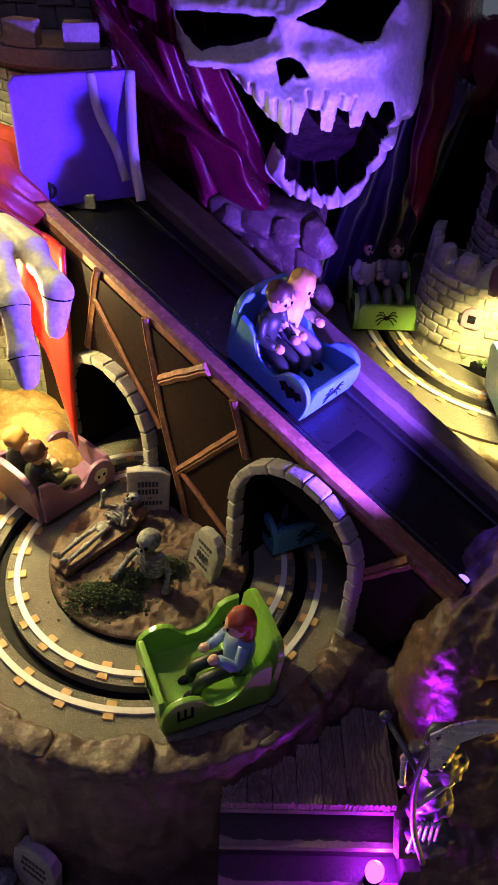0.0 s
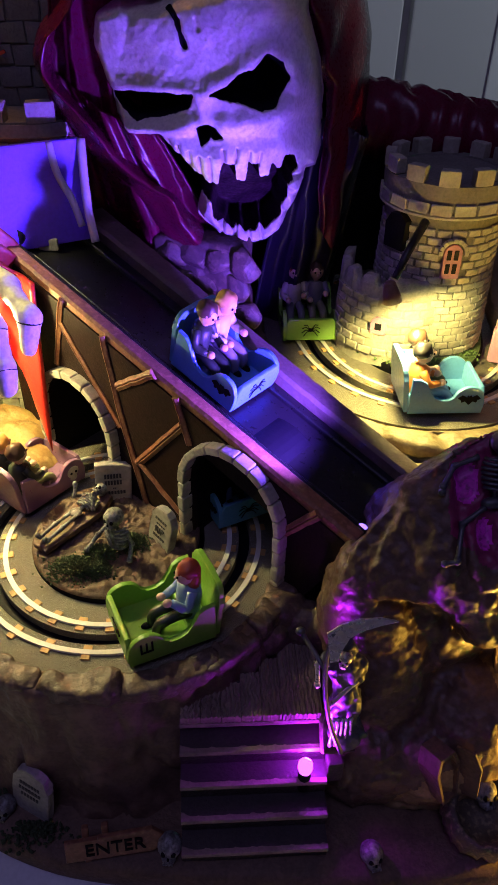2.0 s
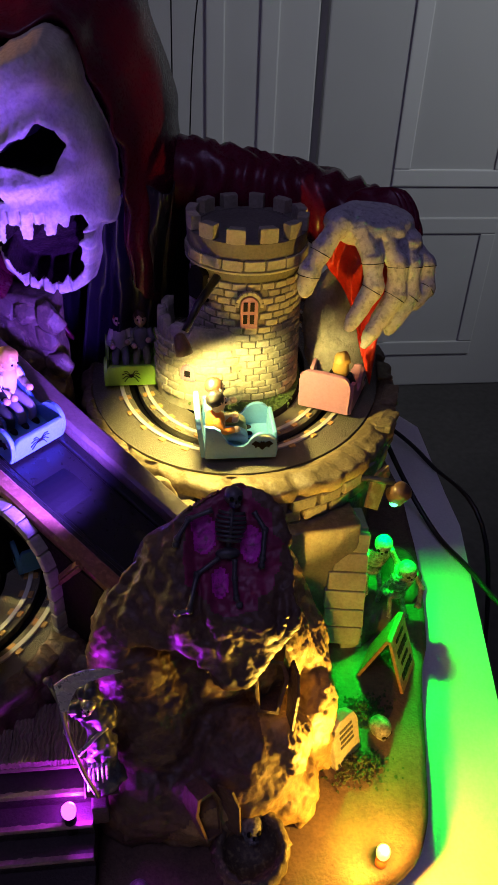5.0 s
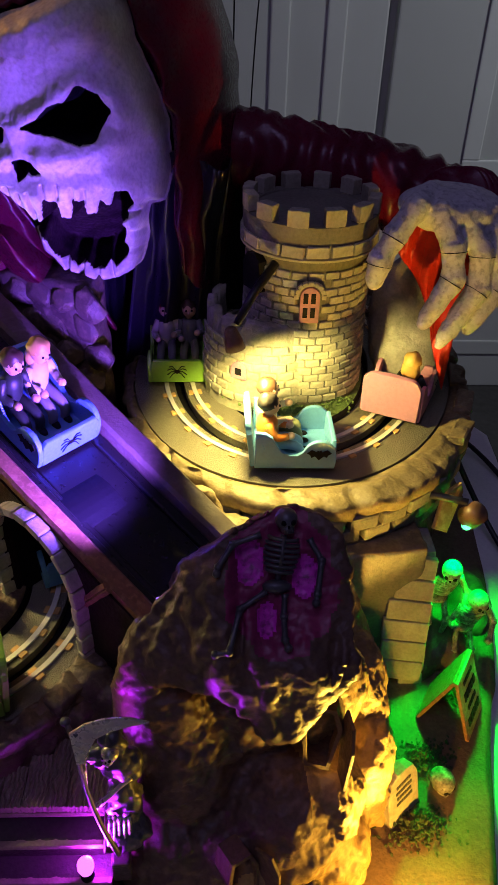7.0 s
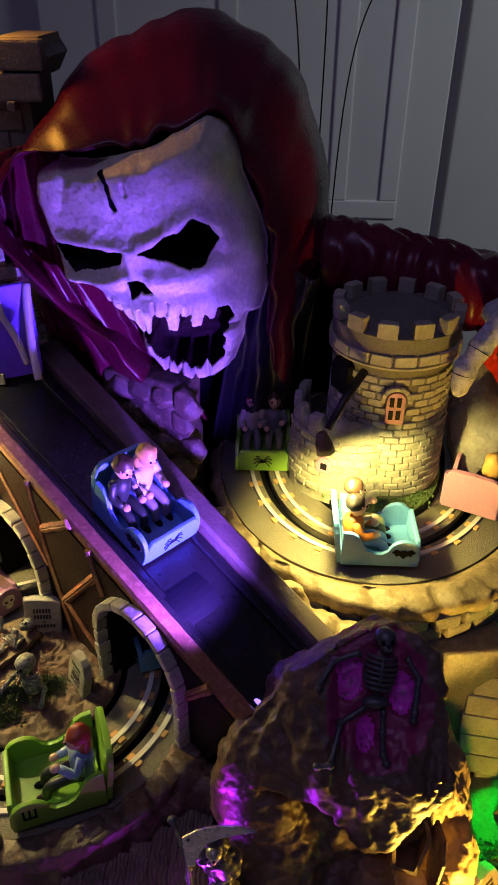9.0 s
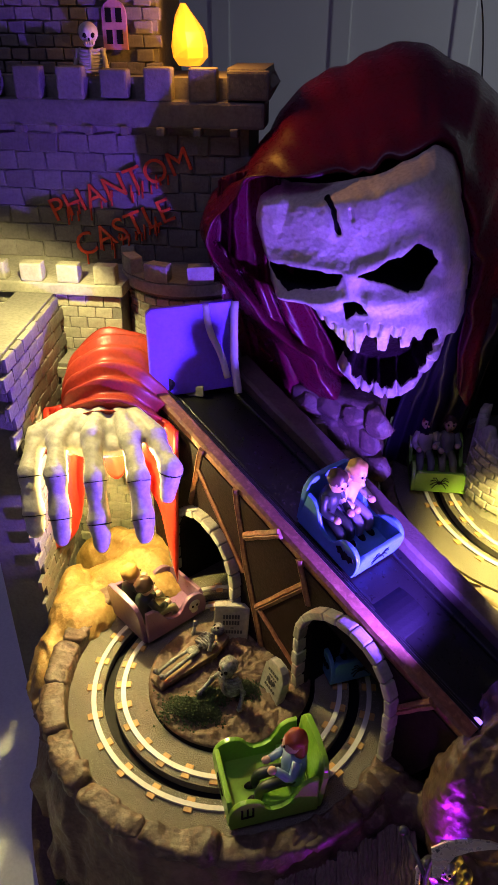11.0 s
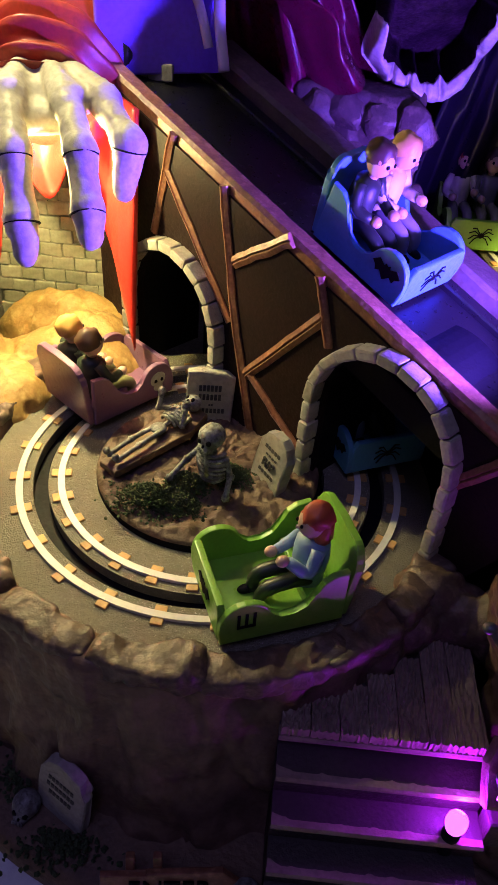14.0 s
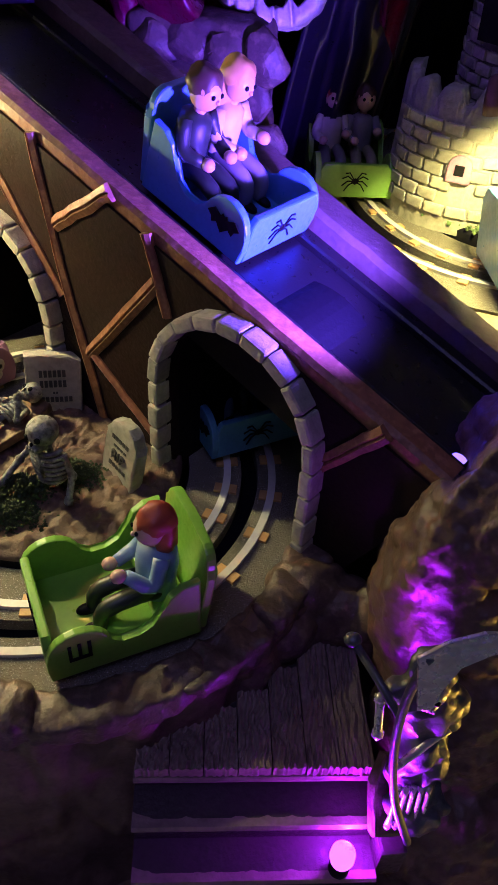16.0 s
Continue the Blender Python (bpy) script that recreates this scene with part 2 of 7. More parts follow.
def add_tube(bm, path, radii, sides=8, mat=0, flat=1.0, closed=True):
    """A tapered tube along points; radii one per point or one for all."""
    path = [Vector(p) for p in path]
    radii = radii if isinstance(radii, (list, tuple)) else [radii] * len(path)
    rings, side = [], None
    for i, p in enumerate(path):
        way = (path[min(i + 1, len(path) - 1)] - path[max(i - 1, 0)]).normalized()
        if side is None:
            side = way.orthogonal().normalized()
        side = (side - way * side.dot(way)).normalized()
        up = way.cross(side)
        rings.append([bm.verts.new(p + (side * math.cos(a) + up * math.sin(a) * flat) * radii[i]) for a in (2 * math.pi * k / sides for k in range(sides))])
    faces = []
    for a, b in zip(rings, rings[1:]):
        faces += [bm.faces.new((a[k], a[(k + 1) % sides], b[(k + 1) % sides], b[k])) for k in range(sides)]
    if closed:
        faces += [bm.faces.new(rings[0][::-1]), bm.faces.new(rings[-1])]
    for f in faces:
        f.material_index = mat


def smooth_path(points, steps=6):
    """Catmull-Rom through the points."""
    pts = [Vector(p) for p in points]
    pts = [2 * pts[0] - pts[1]] + pts + [2 * pts[-1] - pts[-2]]
    out = []
    for a, b, c, d in zip(pts, pts[1:], pts[2:], pts[3:]):
        for k in range(steps):
            t = k / steps
            out.append(0.5 * (2 * b + (c - a) * t + (2 * a - 5 * b + 4 * c - d) * t * t + (3 * b - a - 3 * c + d) * t ** 3))
    return out + [pts[-2]]


def add_lathe(bm, profile, segments=48, m=None, mat=0, wobble=None):
    """Rings of (radius, z) turned about z."""
    m = m or Matrix()
    rings = []
    for r, z in profile:
        rings.append([bm.verts.new(m @ Vector((r * math.cos(a), r * math.sin(a), z))) for a in (2 * math.pi * k / segments for k in range(segments))])
    for a, b in zip(rings, rings[1:]):
        for k in range(segments):
            bm.faces.new((a[k], a[(k + 1) % segments], b[(k + 1) % segments], b[k])).material_index = mat
    bm.faces.new(rings[0][::-1]).material_index = mat
    bm.faces.new(rings[-1]).material_index = mat


def tilt_of(cell):
    c = Vector(cell) * 9.7
    return Vector((noise.noise(c), noise.noise(c + Vector((17, 3, 5))), noise.noise(c + Vector((2, 29, 11))))) * 2.2


def crag(p, scale, seed=0.0):
    """Height of a craggy surface: broad ridges, split faces and a little grit."""
    q = Vector((p.x, p.y, p.z * 0.75)) * scale + Vector((seed, seed * 0.7, seed * 1.3))
    w = q + 0.35 * noise.noise_vector(q * 1.3)
    near, cells = noise.voronoi(w)
    planes = [(w - Vector(cells[k])).dot(tilt_of(cells[k])) for k in (0, 1)]
    t = min(1.0, (near[1] - near[0]) / 0.16)
    face = planes[0] * (0.5 + 0.5 * t) + planes[1] * (0.5 - 0.5 * t)
    return 0.85 * face - 0.16 * (1 - t) + 0.3 * (noise.ridged_multi_fractal(q * 0.8, 0.9, 2.0, 4, 1.0, 2.0) - 1.1) + 0.14 * noise.fractal(q * 3.2, 0.8, 2.0, 3)


def fused(bm, voxel=0.002, rough=0.0, scale=60.0, smooth=2, seed=0.0, craggy=False):
    """Melts overlapping lumps into one skin, smooths it and roughens it."""
    me = bpy.data.meshes.new("lump")
    bm.to_mesh(me)
    bm.free()
    ob = new("lump", me)
    mod = ob.modifiers.new("skin", "REMESH")
    mod.mode, mod.voxel_size = "VOXEL", voxel
    made = bpy.data.meshes.new_from_object(ob.evaluated_get(bpy.context.evaluated_depsgraph_get()))
    bpy.data.objects.remove(ob)
    bm = bmesh.new()
    bm.from_mesh(made)
    bpy.data.meshes.remove(made)
    bpy.data.meshes.remove(me)
    for _ in range(smooth):
        bmesh.ops.smooth_vert(bm, verts=bm.verts, factor=0.5, use_axis_x=True, use_axis_y=True, use_axis_z=True)
    if rough:
        bm.normal_update()
        moves = [v.normal * rough * (crag(v.co, scale, seed) if craggy else noise.fractal(v.co * scale + Vector((seed, seed * 0.7, 0)), 0.9, 2.1, 5)) for v in bm.verts]
        for v, d in zip(bm.verts, moves):
            v.co += d
    return bm


def turned(x, y, z, degrees=0.0):
    return pose(x, y, z, 0, 0, degrees)


def frame_of(origin, x_way, up=(0, 0, 1)):
    """A pose at origin whose x runs along x_way and whose z is as near up as can be."""
    x = Vector(x_way).normalized()
    y = Vector(up).cross(x).normalized()
    z = x.cross(y)
    return Matrix.Translation(origin) @ Matrix((x, y, z)).transposed().to_4x4()


# ---- room, table and base ----
GROUND, TABLE = 0.122, 0.108
LOW, LOW_C = 0.183, Vector((-0.028, 0.193))
UP, UP_C = 0.2235, Vector((0.135, 0.332))


bm = bmesh.new()
add_prism(bm, [(-0.42, -0.5), (0.245, -0.5), (0.262, 0.15), (0.292, 0.3), (0.3, 0.425), (0.22, 0.56), (-0.42, 0.56)], 0.03, Matrix.Translation((0, 0, TABLE - 0.0152)), 0.004)
solid("table_top", bm, CLOTH, "white covered table top under the model", "table", kind="structure", smooth=False)
bm = bmesh.new()
add_box(bm, (5.0, 5.0, 0.04), pose(0, 0, -0.62))
solid("floor", bm, DARKROOM, "dark floor of the dim room", "floor", kind="structure", smooth=False)
for nm, size, at in (("wall_south", (5, 0.08, 2.6), (0, -2.0, 0.7)), ("wall_west", (0.08, 5, 2.6), (-2.2, 0, 0.7)), ("wall_east", (0.08, 5, 2.6), (2.4, 0, 0.7)), ("wall_north", (5, 0.08, 2.6), (0, 1.74, 0.7))):
    bm = bmesh.new()
    add_box(bm, size, pose(*at))
    solid(nm, bm, DOORW, "plain pale wall of the dim room", "wall", kind="structure", smooth=False)
bm = bmesh.new()
add_box(bm, (5.0, 5.0, 0.06), pose(0, 0, 2.02))
solid("ceiling", bm, DOORW, "plain pale ceiling of the dim room", "ceiling", kind="structure", smooth=False)
legs = thing("table_legs", "dark legs under the white covered table", "table", kind="structure")
for x, y in ((-0.38, -0.45), (0.2, -0.45), (-0.38, 0.5), (0.2, 0.5)):
    bm = bmesh.new()
    add_box(bm, (0.04, 0.04, 0.678), pose(x, y, -0.261), 0.003)
    part("leg", bm, DARKROOM, legs)

# panelled white doors behind the table
for nm, x0, x1, panels in (("door_1", -0.42, 0.43, ((-0.3, -0.013, -0.02, 1.2), (0.19, 0.345, -0.02, 1.2), (-0.3, -0.013, -0.5, -0.12), (0.19, 0.345, -0.5, -0.12))), ("door_2", 0.45, 1.3, ((0.633, 0.92, -0.045, 1.2), (1.0, 1.2, -0.045, 1.2), (0.633, 0.92, -0.5, -0.12)))):
    door = thing(nm, "white panelled door standing closed behind the table", "door", kind="structure")
    bm = bmesh.new()
    add_box(bm, (x1 - x0, 0.03, 2.0), pose((x0 + x1) / 2, 1.68, 0.401), 0.004)
    part("door_leaf", bm, DOORW, door)
    for a, b, c, d in panels:
        bm = bmesh.new()
        for e, f, g, h in ((a, b, c, c + 0.04), (a, b, d - 0.04, d), (a, a + 0.04, c + 0.04, d - 0.04), (b - 0.04, b, c + 0.04, d - 0.04)):
            add_box(bm, (f - e, 0.007, h - g), pose((e + f) / 2, 1.664, (g + h) / 2), 0.0033)
        part("door_panel", bm, DOORW, door)

# base slab with its soil
BASE = [(-0.135, 0.2), (-0.118, 0.145), (-0.09, 0.101), (-0.0564, 0.081), (-0.01, 0.0715), (0.06, 0.0655), (0.13, 0.0645), (0.168, 0.069), (0.19, 0.0786), (0.201, 0.094), (0.209, 0.122), (0.223, 0.174), (0.2325, 0.1975), (0.247, 0.27), (0.252, 0.36), (0.22, 0.44), (-0.1, 0.45), (-0.15, 0.36), (-0.15, 0.27)]
edge = smooth_path([(x, y, 0) for x, y in BASE + BASE[:1]], 6)[:-1]
bm = bmesh.new()
centre = Vector((0.05, 0.25, 0))
rings = []
for k, (grow, z) in enumerate(((1.0, TABLE), (1.006, TABLE + 0.004), (1.004, GROUND - 0.002), (0.985, GROUND), (0.9, GROUND), (0.75, GROUND), (0.6, GROUND), (0.4, GROUND), (0.2, GROUND))):
    ring = []
    for p in edge:
        q = centre + (p - centre) * grow
        lift = 0.0016 * noise.fractal(Vector((q.x, q.y, 0.3)) * 55, 1.0, 2.0, 4) if k > 1 else 0.0
        ring.append(bm.verts.new((q.x, q.y, z + lift)))
    rings.append(ring)
for a, b in zip(rings, rings[1:]):
    for k in range(len(edge)):
        bm.faces.new((a[k], a[(k + 1) % len(edge)], b[(k + 1) % len(edge)], b[k]))
bm.faces.new(rings[0][::-1])
bm.faces.new(rings[-1])
solid("model_base", bm, SOIL, "brown painted resin base slab of the model on the table", "base", kind="structure")


# ---- turntables ----
def curve_at(centre, rx, ry, turn, angle, off=0.0):
    """A point of an ellipse and its outward normal, moved outward by off."""
    c, s = math.cos(angle), math.sin(angle)
    p, n = Vector((rx * c, ry * s)), Vector((c / rx, s / ry)).normalized()
    p += n * off
    ct, st = math.cos(turn), math.sin(turn)
    return (centre + Vector((p.x * ct - p.y * st, p.x * st + p.y * ct))), Vector((n.x * ct - n.y * st, n.x * st + n.y * ct))


def add_band(bm, ring, off0, off1, z0, z1, steps=128):
    """A flat ring between two offsets of the curve, from z0 up to z1."""
    loops = []
    for off, z in ((off0, z0), (off0, z1), (off1, z1), (off1, z0)):
        loops.append([bm.verts.new((*curve_at(*ring, 2 * math.pi * k / steps, off)[0], z)) for k in range(steps)])
    for i in range(4):
        a, b = loops[i], loops[(i + 1) % 4]
        for k in range(steps):
            bm.faces.new((a[k], a[(k + 1) % steps], b[(k + 1) % steps], b[k]))


def turntable(label, ring, z, out, inn, gauge, ties):
    """A black gritty track table: ring gives the middle line of the slot between the rails."""
    table = thing("track_table", label, "track table", "track tables")
    bm = bmesh.new()
    add_band(bm, ring, 0.0025, out, z - 0.004, z)
    part("outer_deck", bm, ASPHALT, table, "speckled black outer ring")
    bm = bmesh.new()
    add_band(bm, ring, inn, -0.0025, z - 0.004, z)
    part("inner_deck", bm, ASPHALT, table, "speckled black inner ring")
    bm = bmesh.new()
    add_band(bm, ring, inn, out, z - 0.009, z - 0.0045)
    part("slot_floor", bm, BLACK, table, "black floor of the slot")
    for side, count in ((gauge / 2, ties[0]), (-gauge / 2, ties[1])):
        bm = bmesh.new()
        add_band(bm, ring, side - 0.0011, side + 0.0011, z - 0.0002, z + 0.0011)
        part("rail", bm, RAILW, table, "pale flat rail")
        shared = bmesh.new()
        add_box(shared, (0.0068, 0.0036, 0.0011), None, 0.0003)
        me = bpy.data.meshes.new("tie")
        shared.to_mesh(me)
        shared.free()
        me.materials.append(TIE)
        for k in range(count):
            p, n = curve_at(*ring, 2 * math.pi * (k + 0.3) / count, side)
            tie = new("tie", me)
            tie.parent = table
            tie.matrix_basis = turned(p.x, p.y, z + 0.00025, math.degrees(math.atan2(n.y, n.x)))
    return table


LOW_RING = (LOW_C, 0.0582, 0.0582, 0.0)
UP_RING = (UP_C, 0.0629, 0.0895, -0.154)
turntable("round black gritty track table with pale rails", LOW_RING, LOW, 0.0186, -0.0185, 0.0137, (25, 27))
turntable("oval black gritty track table round the tower", UP_RING, UP, 0.0235, -0.0205, 0.0137, (33, 33))

# ---- chute: belt, rails and half-timbered side wall ----
CH_O, CH_A, CH_N, SLOPE, CH_LEN = Vector((-0.0792, 0.2743, 0.2958)), Vector((0.741, -0.6715, 0)), Vector((0.6715, 0.741, 0)), -0.3166, 0.2012


def on_chute(s, w, lift=0.0):
    return CH_O + CH_A * s + CH_N * w + Vector((0, 0, SLOPE * s + lift))


DOWN = (CH_A + Vector((0, 0, SLOPE))).normalized()
TILTED = frame_of(CH_O, DOWN)          # x down the chute, z off the belt
WALLF = Matrix.Translation((CH_O.x, CH_O.y, 0)) @ Matrix((CH_A, Vector((0, 0, 1)), -CH_N)).transposed().to_4x4()   # x along, y up, z to the front
LONG = CH_LEN / DOWN.to_2d().length


def chute_board(bm, s0, s1, w0, w1, z0, z1, bevel=0.0006, mat=0, wavy=0.0, narrow=(0.0, 0.0)):
    """A long board in the chute's own frame, with a slightly hewn edge; narrow draws its two edges in towards the foot."""
    top0, top1 = w0, w1
    steps = max(2, int((s1 - s0) / 0.004))
    rings = []
    for k in range(steps + 1):
        s = s0 + (s1 - s0) * k / steps
        w0, w1 = top0 - narrow[0] * k / steps, top1 - narrow[1] * k / steps
        j = [wavy * noise.noise(Vector((s * 160, q * 7.0, 3.0 * z1 * 100))) for q in range(4)]
        corners = ((w0 + j[0], z0), (w1 + j[1], z0), (w1 + j[1], z1 - bevel + j[3]), (w1 - bevel + j[1], z1 + j[3]), (w0 + bevel + j[0], z1 + j[2]), (w0 + j[0], z1 - bevel + j[2]))
        rings.append([bm.verts.new(TILTED @ Vector((s, w, z))) for w, z in corners])
    k = len(rings[0])
    for a, b in zip(rings, rings[1:]):
        for i in range(k):
            bm.faces.new((a[i], a[(i + 1) % k], b[(i + 1) % k], b[i])).material_index = mat
    bm.faces.new(rings[0][::-1]).material_index = mat
    bm.faces.new(rings[-1]).material_index = mat


chute = thing("chute", "long sloping black conveyor chute between wooden rails", "chute")
bm = bmesh.new()
chute_board(bm, -0.012, LONG + 0.004, 0.0125, 0.0415, -0.011, -0.0075, narrow=(0.0, 0.003))
part("belt", bm, BELT, chute, "smooth black conveyor belt")
bm = bmesh.new()
chute_board(bm, -0.012, LONG + 0.002, 0.0052, 0.0085, -0.012, -0.003)
chute_board(bm, -0.012, LONG + 0.002, 0.0085, 0.0122, -0.012, -0.0065)
part("inner_gutter", bm, BELT, chute, "glossy black gutter")
bm = bmesh.new()
chute_board(bm, -0.012, LONG + 0.002, 0.0408, 0.0472, -0.012, -0.0055, narrow=(0.0022, 0.0042))
part("inner_gutter", bm, BELT, chute, "glossy black gutter")
bm = bmesh.new()
chute_board(bm, -0.001, LONG, -0.0022, 0.005, -0.005, 0.0, 0.0012, 0, 0.00022)
part("rail", bm, TIMBER, chute, "brown wooden side rail")
bm = bmesh.new()
chute_board(bm, 0.0, LONG - 0.002, 0.0475, 0.0622, -0.013, 0.0, 0.0015, 0, 0.0004, (0.0042, 0.0085))
part("rail", bm, RAILWOOD, chute, "broad weathered wooden side rail")
bm = bmesh.new()
chute_board(bm, -0.012, LONG, 0.0, 0.06, -0.024, -0.0135, narrow=(0.0, 0.007))
part("underside", bm, BLACK, chute)
bm = bmesh.new()
add_tube(bm, [on_chute(-0.011, 0.0128, -0.0085), on_chute(-0.011, 0.0422, -0.0085)], 0.0062, 24)
part("roller", bm, BELT, chute, "black belt roller", True)
for w in (0.0095, 0.0455):
    bm = bmesh.new()
    add_tube(bm, [on_chute(-0.004, w - 0.0015, -0.002), on_chute(-0.004, w + 0.0015, -0.002)], 0.0068, 24)
    part("roller_cheek", bm, BELT, chute, "round black roller cheek", True)

ARCH = ((0.0437, 0.2155, 0.0285), (0.1425, 0.2175, 0.029))


def arch_path(c, z, r, foot, steps=24):
    out = [(c - r, foot)]
    out += [(c - r * math.cos(math.pi * k / steps), z + r * 1.05 * math.sin(math.pi * k / steps)) for k in range(steps + 1)]
    return out + [(c + r, foot)]


def rail_z(s):
    return CH_O.z + SLOPE * s - 0.0045


side = thing("chute_side_wall", "dark brown half-timbered wall with two tunnel mouths", "wall", kind="structure")
poly = [(-0.004, 0.178)]
for c, z, r in ARCH:
    poly += arch_path(c, z, r - 0.004, 0.178)
poly += [(0.176, 0.178), (CH_LEN, 0.226), (CH_LEN, rail_z(CH_LEN)), (-0.004, rail_z(-0.004))]
bm = bmesh.new()
add_prism(bm, poly, 0.004, WALLF @ Matrix.Translation((0, 0, 0.001)))
part("panel", bm, PANEL, side)
# unseen black panel added to keep room light out of the tunnels
bm = bmesh.new()
add_prism(bm, [(-0.004, 0.125), (0.16, 0.125), (0.16, 0.23), (-0.004, 0.28)], 0.003, WALLF @ Matrix.Translation((0, 0, -0.055)))
part("back_panel", bm, BLACK, side)
BEAMS = (((0.043, 0.281), (0.032, 0.244), 0.0032), ((0.0395, 0.268), (0.074, 0.226), 0.0034), ((0.068, 0.2715), (0.0745, 0.236), 0.0036), ((0.0745, 0.236), (0.0875, 0.187), 0.0038),
         ((0.0745, 0.2485), (0.0985, 0.2645), 0.0042), ((0.0835, 0.2095), (0.1145, 0.2455), 0.0042), ((0.1113, 0.258), (0.118, 0.237), 0.0034), ((0.0855, 0.2105), (0.112, 0.1925), 0.0032), ((0.169, 0.2172), (0.185, 0.2365), 0.0042))
for a, b, wide in BEAMS:
    bm = bmesh.new()
    pa, pb = Vector(a), Vector(b)
    steps, way = 8, (pb - pa).normalized()
    across = Vector((-way.y, way.x))
    rows = []
    for k in range(steps + 1):
        p = pa.lerp(pb, k / steps)
        j = 0.0005 * noise.noise(Vector((p.x * 300, p.y * 300, 1.0)))
        h = wide / 2 + 0.0004 * noise.noise(Vector((p.x * 420, p.y * 300, 5.0)))
        rows.append([bm.verts.new(WALLF @ Vector((*(p + across * (q * h + j)), zz))) for q, zz in ((-1, 0.0024), (-1, 0.0036), (-0.25, 0.0043), (0.0, 0.0036), (0.25, 0.0043), (1, 0.0036), (1, 0.0024))])
    for u, v in zip(rows, rows[1:]):
        for i in range(6):
            bm.faces.new((u[i], u[i + 1], v[i + 1], v[i]))
    bm.faces.new(rows[0])
    bm.faces.new(rows[-1][::-1])
    part("beam", bm, TIMBER, side, "carved brown timber")


def tunnel_arch(c, z, r, foot, left_foot):
    arch = thing("tunnel_arch", "arch of grey cut stones round a dark tunnel mouth", "stone arch", "tunnel arches")
    inner = r - 0.0048
    blocks = []
    high = z - left_foot
    n = max(3, round(high / 0.0075))
    for k in range(n):
        blocks.append(((c - r + 0.0024, left_foot + high * (k + 0.5) / n), 0.0, high / n))
    m = 11
    for k in range(m):
        a = math.pi * (k + 0.5) / m
        blocks.append(((c - (r - 0.0024) * math.cos(a), z + (r - 0.0024) * 1.05 * math.sin(a)), -(a - math.pi), math.pi * r / m))
    high = z - foot
    n = max(3, round(high / 0.0075))
    for k in range(n):
        blocks.append(((c + r - 0.0024, foot + high * (k + 0.5) / n), 0.0, high / n))
    for (s, zz), a, size in blocks:
        bm = bmesh.new()
        add_box(bm, (0.0038 + random.uniform(-0.0003, 0.0003), size - 0.0006, 0.0058 + random.uniform(-0.0006, 0.0006)), WALLF @ Matrix.Translation((s, zz, 0.0052)) @ Matrix.Rotation(-(math.pi - a) if a else random.uniform(-0.04, 0.04), 4, "Z"), 0.0009)
        part("stone_block", bm, STONE, arch, smooth=False)
    # black sheet added to stand in for the darkness inside the tunnel
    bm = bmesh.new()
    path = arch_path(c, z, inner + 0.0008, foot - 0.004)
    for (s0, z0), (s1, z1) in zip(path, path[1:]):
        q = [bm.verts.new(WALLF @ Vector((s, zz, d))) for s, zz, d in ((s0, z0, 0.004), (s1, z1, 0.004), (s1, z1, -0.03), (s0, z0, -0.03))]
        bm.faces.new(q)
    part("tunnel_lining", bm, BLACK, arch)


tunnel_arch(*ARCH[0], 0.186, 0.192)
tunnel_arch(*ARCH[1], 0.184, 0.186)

# ---- lower crater wall ----
def ring_point(angle, r):
    a = radians(angle)
    return LOW_C.x + r * math.cos(a), LOW_C.y + r * math.sin(a)


bm = bmesh.new()
rows = []
for k in range(0, 301):
    ang = 146 + (338 - 146) * k / 300
    row = []
    for r, z in [(0.0772, 0.176), (0.0775, 0.1855), (0.0805, 0.1875), (0.0855, 0.187)] + [(0.0875 + 0.011 * q / 30, 0.184 - 0.064 * q / 30) for q in range(31)]:
        x, y = ring_point(ang, r)
        d = crag(Vector((x, y, z)), 40) * (0.0058 if r > 0.084 else 0.0026 if r > 0.08 else 0.0008)
        seam = 0.0018 * abs(math.sin(radians(ang * 7.3))) ** 8 if r > 0.079 else 0.0
        x, y = ring_point(ang, r + d - seam)
        row.append(bm.verts.new((x, y, z + (noise.fractal(Vector((x, y, 0.7)) * 80, 1.0, 2.0, 3) * 0.0022 - seam if 0.18 < z else 0))))
    rows.append(row)
for a, b in zip(rows, rows[1:]):
    for i in range(len(a) - 1):
        bm.faces.new((a[i], a[i + 1], b[i + 1], b[i]))
bm.faces.new(rows[0])
bm.faces.new(rows[-1][::-1])
solid("crater_wall", bm, ROCK, "brown craggy rock wall round the lower track", "rock wall", kind="structure")
bm = bmesh.new()
add_lathe(bm, [(0.0765, GROUND - 0.002), (0.0765, LOW - 0.0095)], 64, Matrix.Translation((*LOW_C, 0)))
solid("crater_core", bm, BLACK, "dark filled core under the lower track", "base", kind="structure", smooth=False)
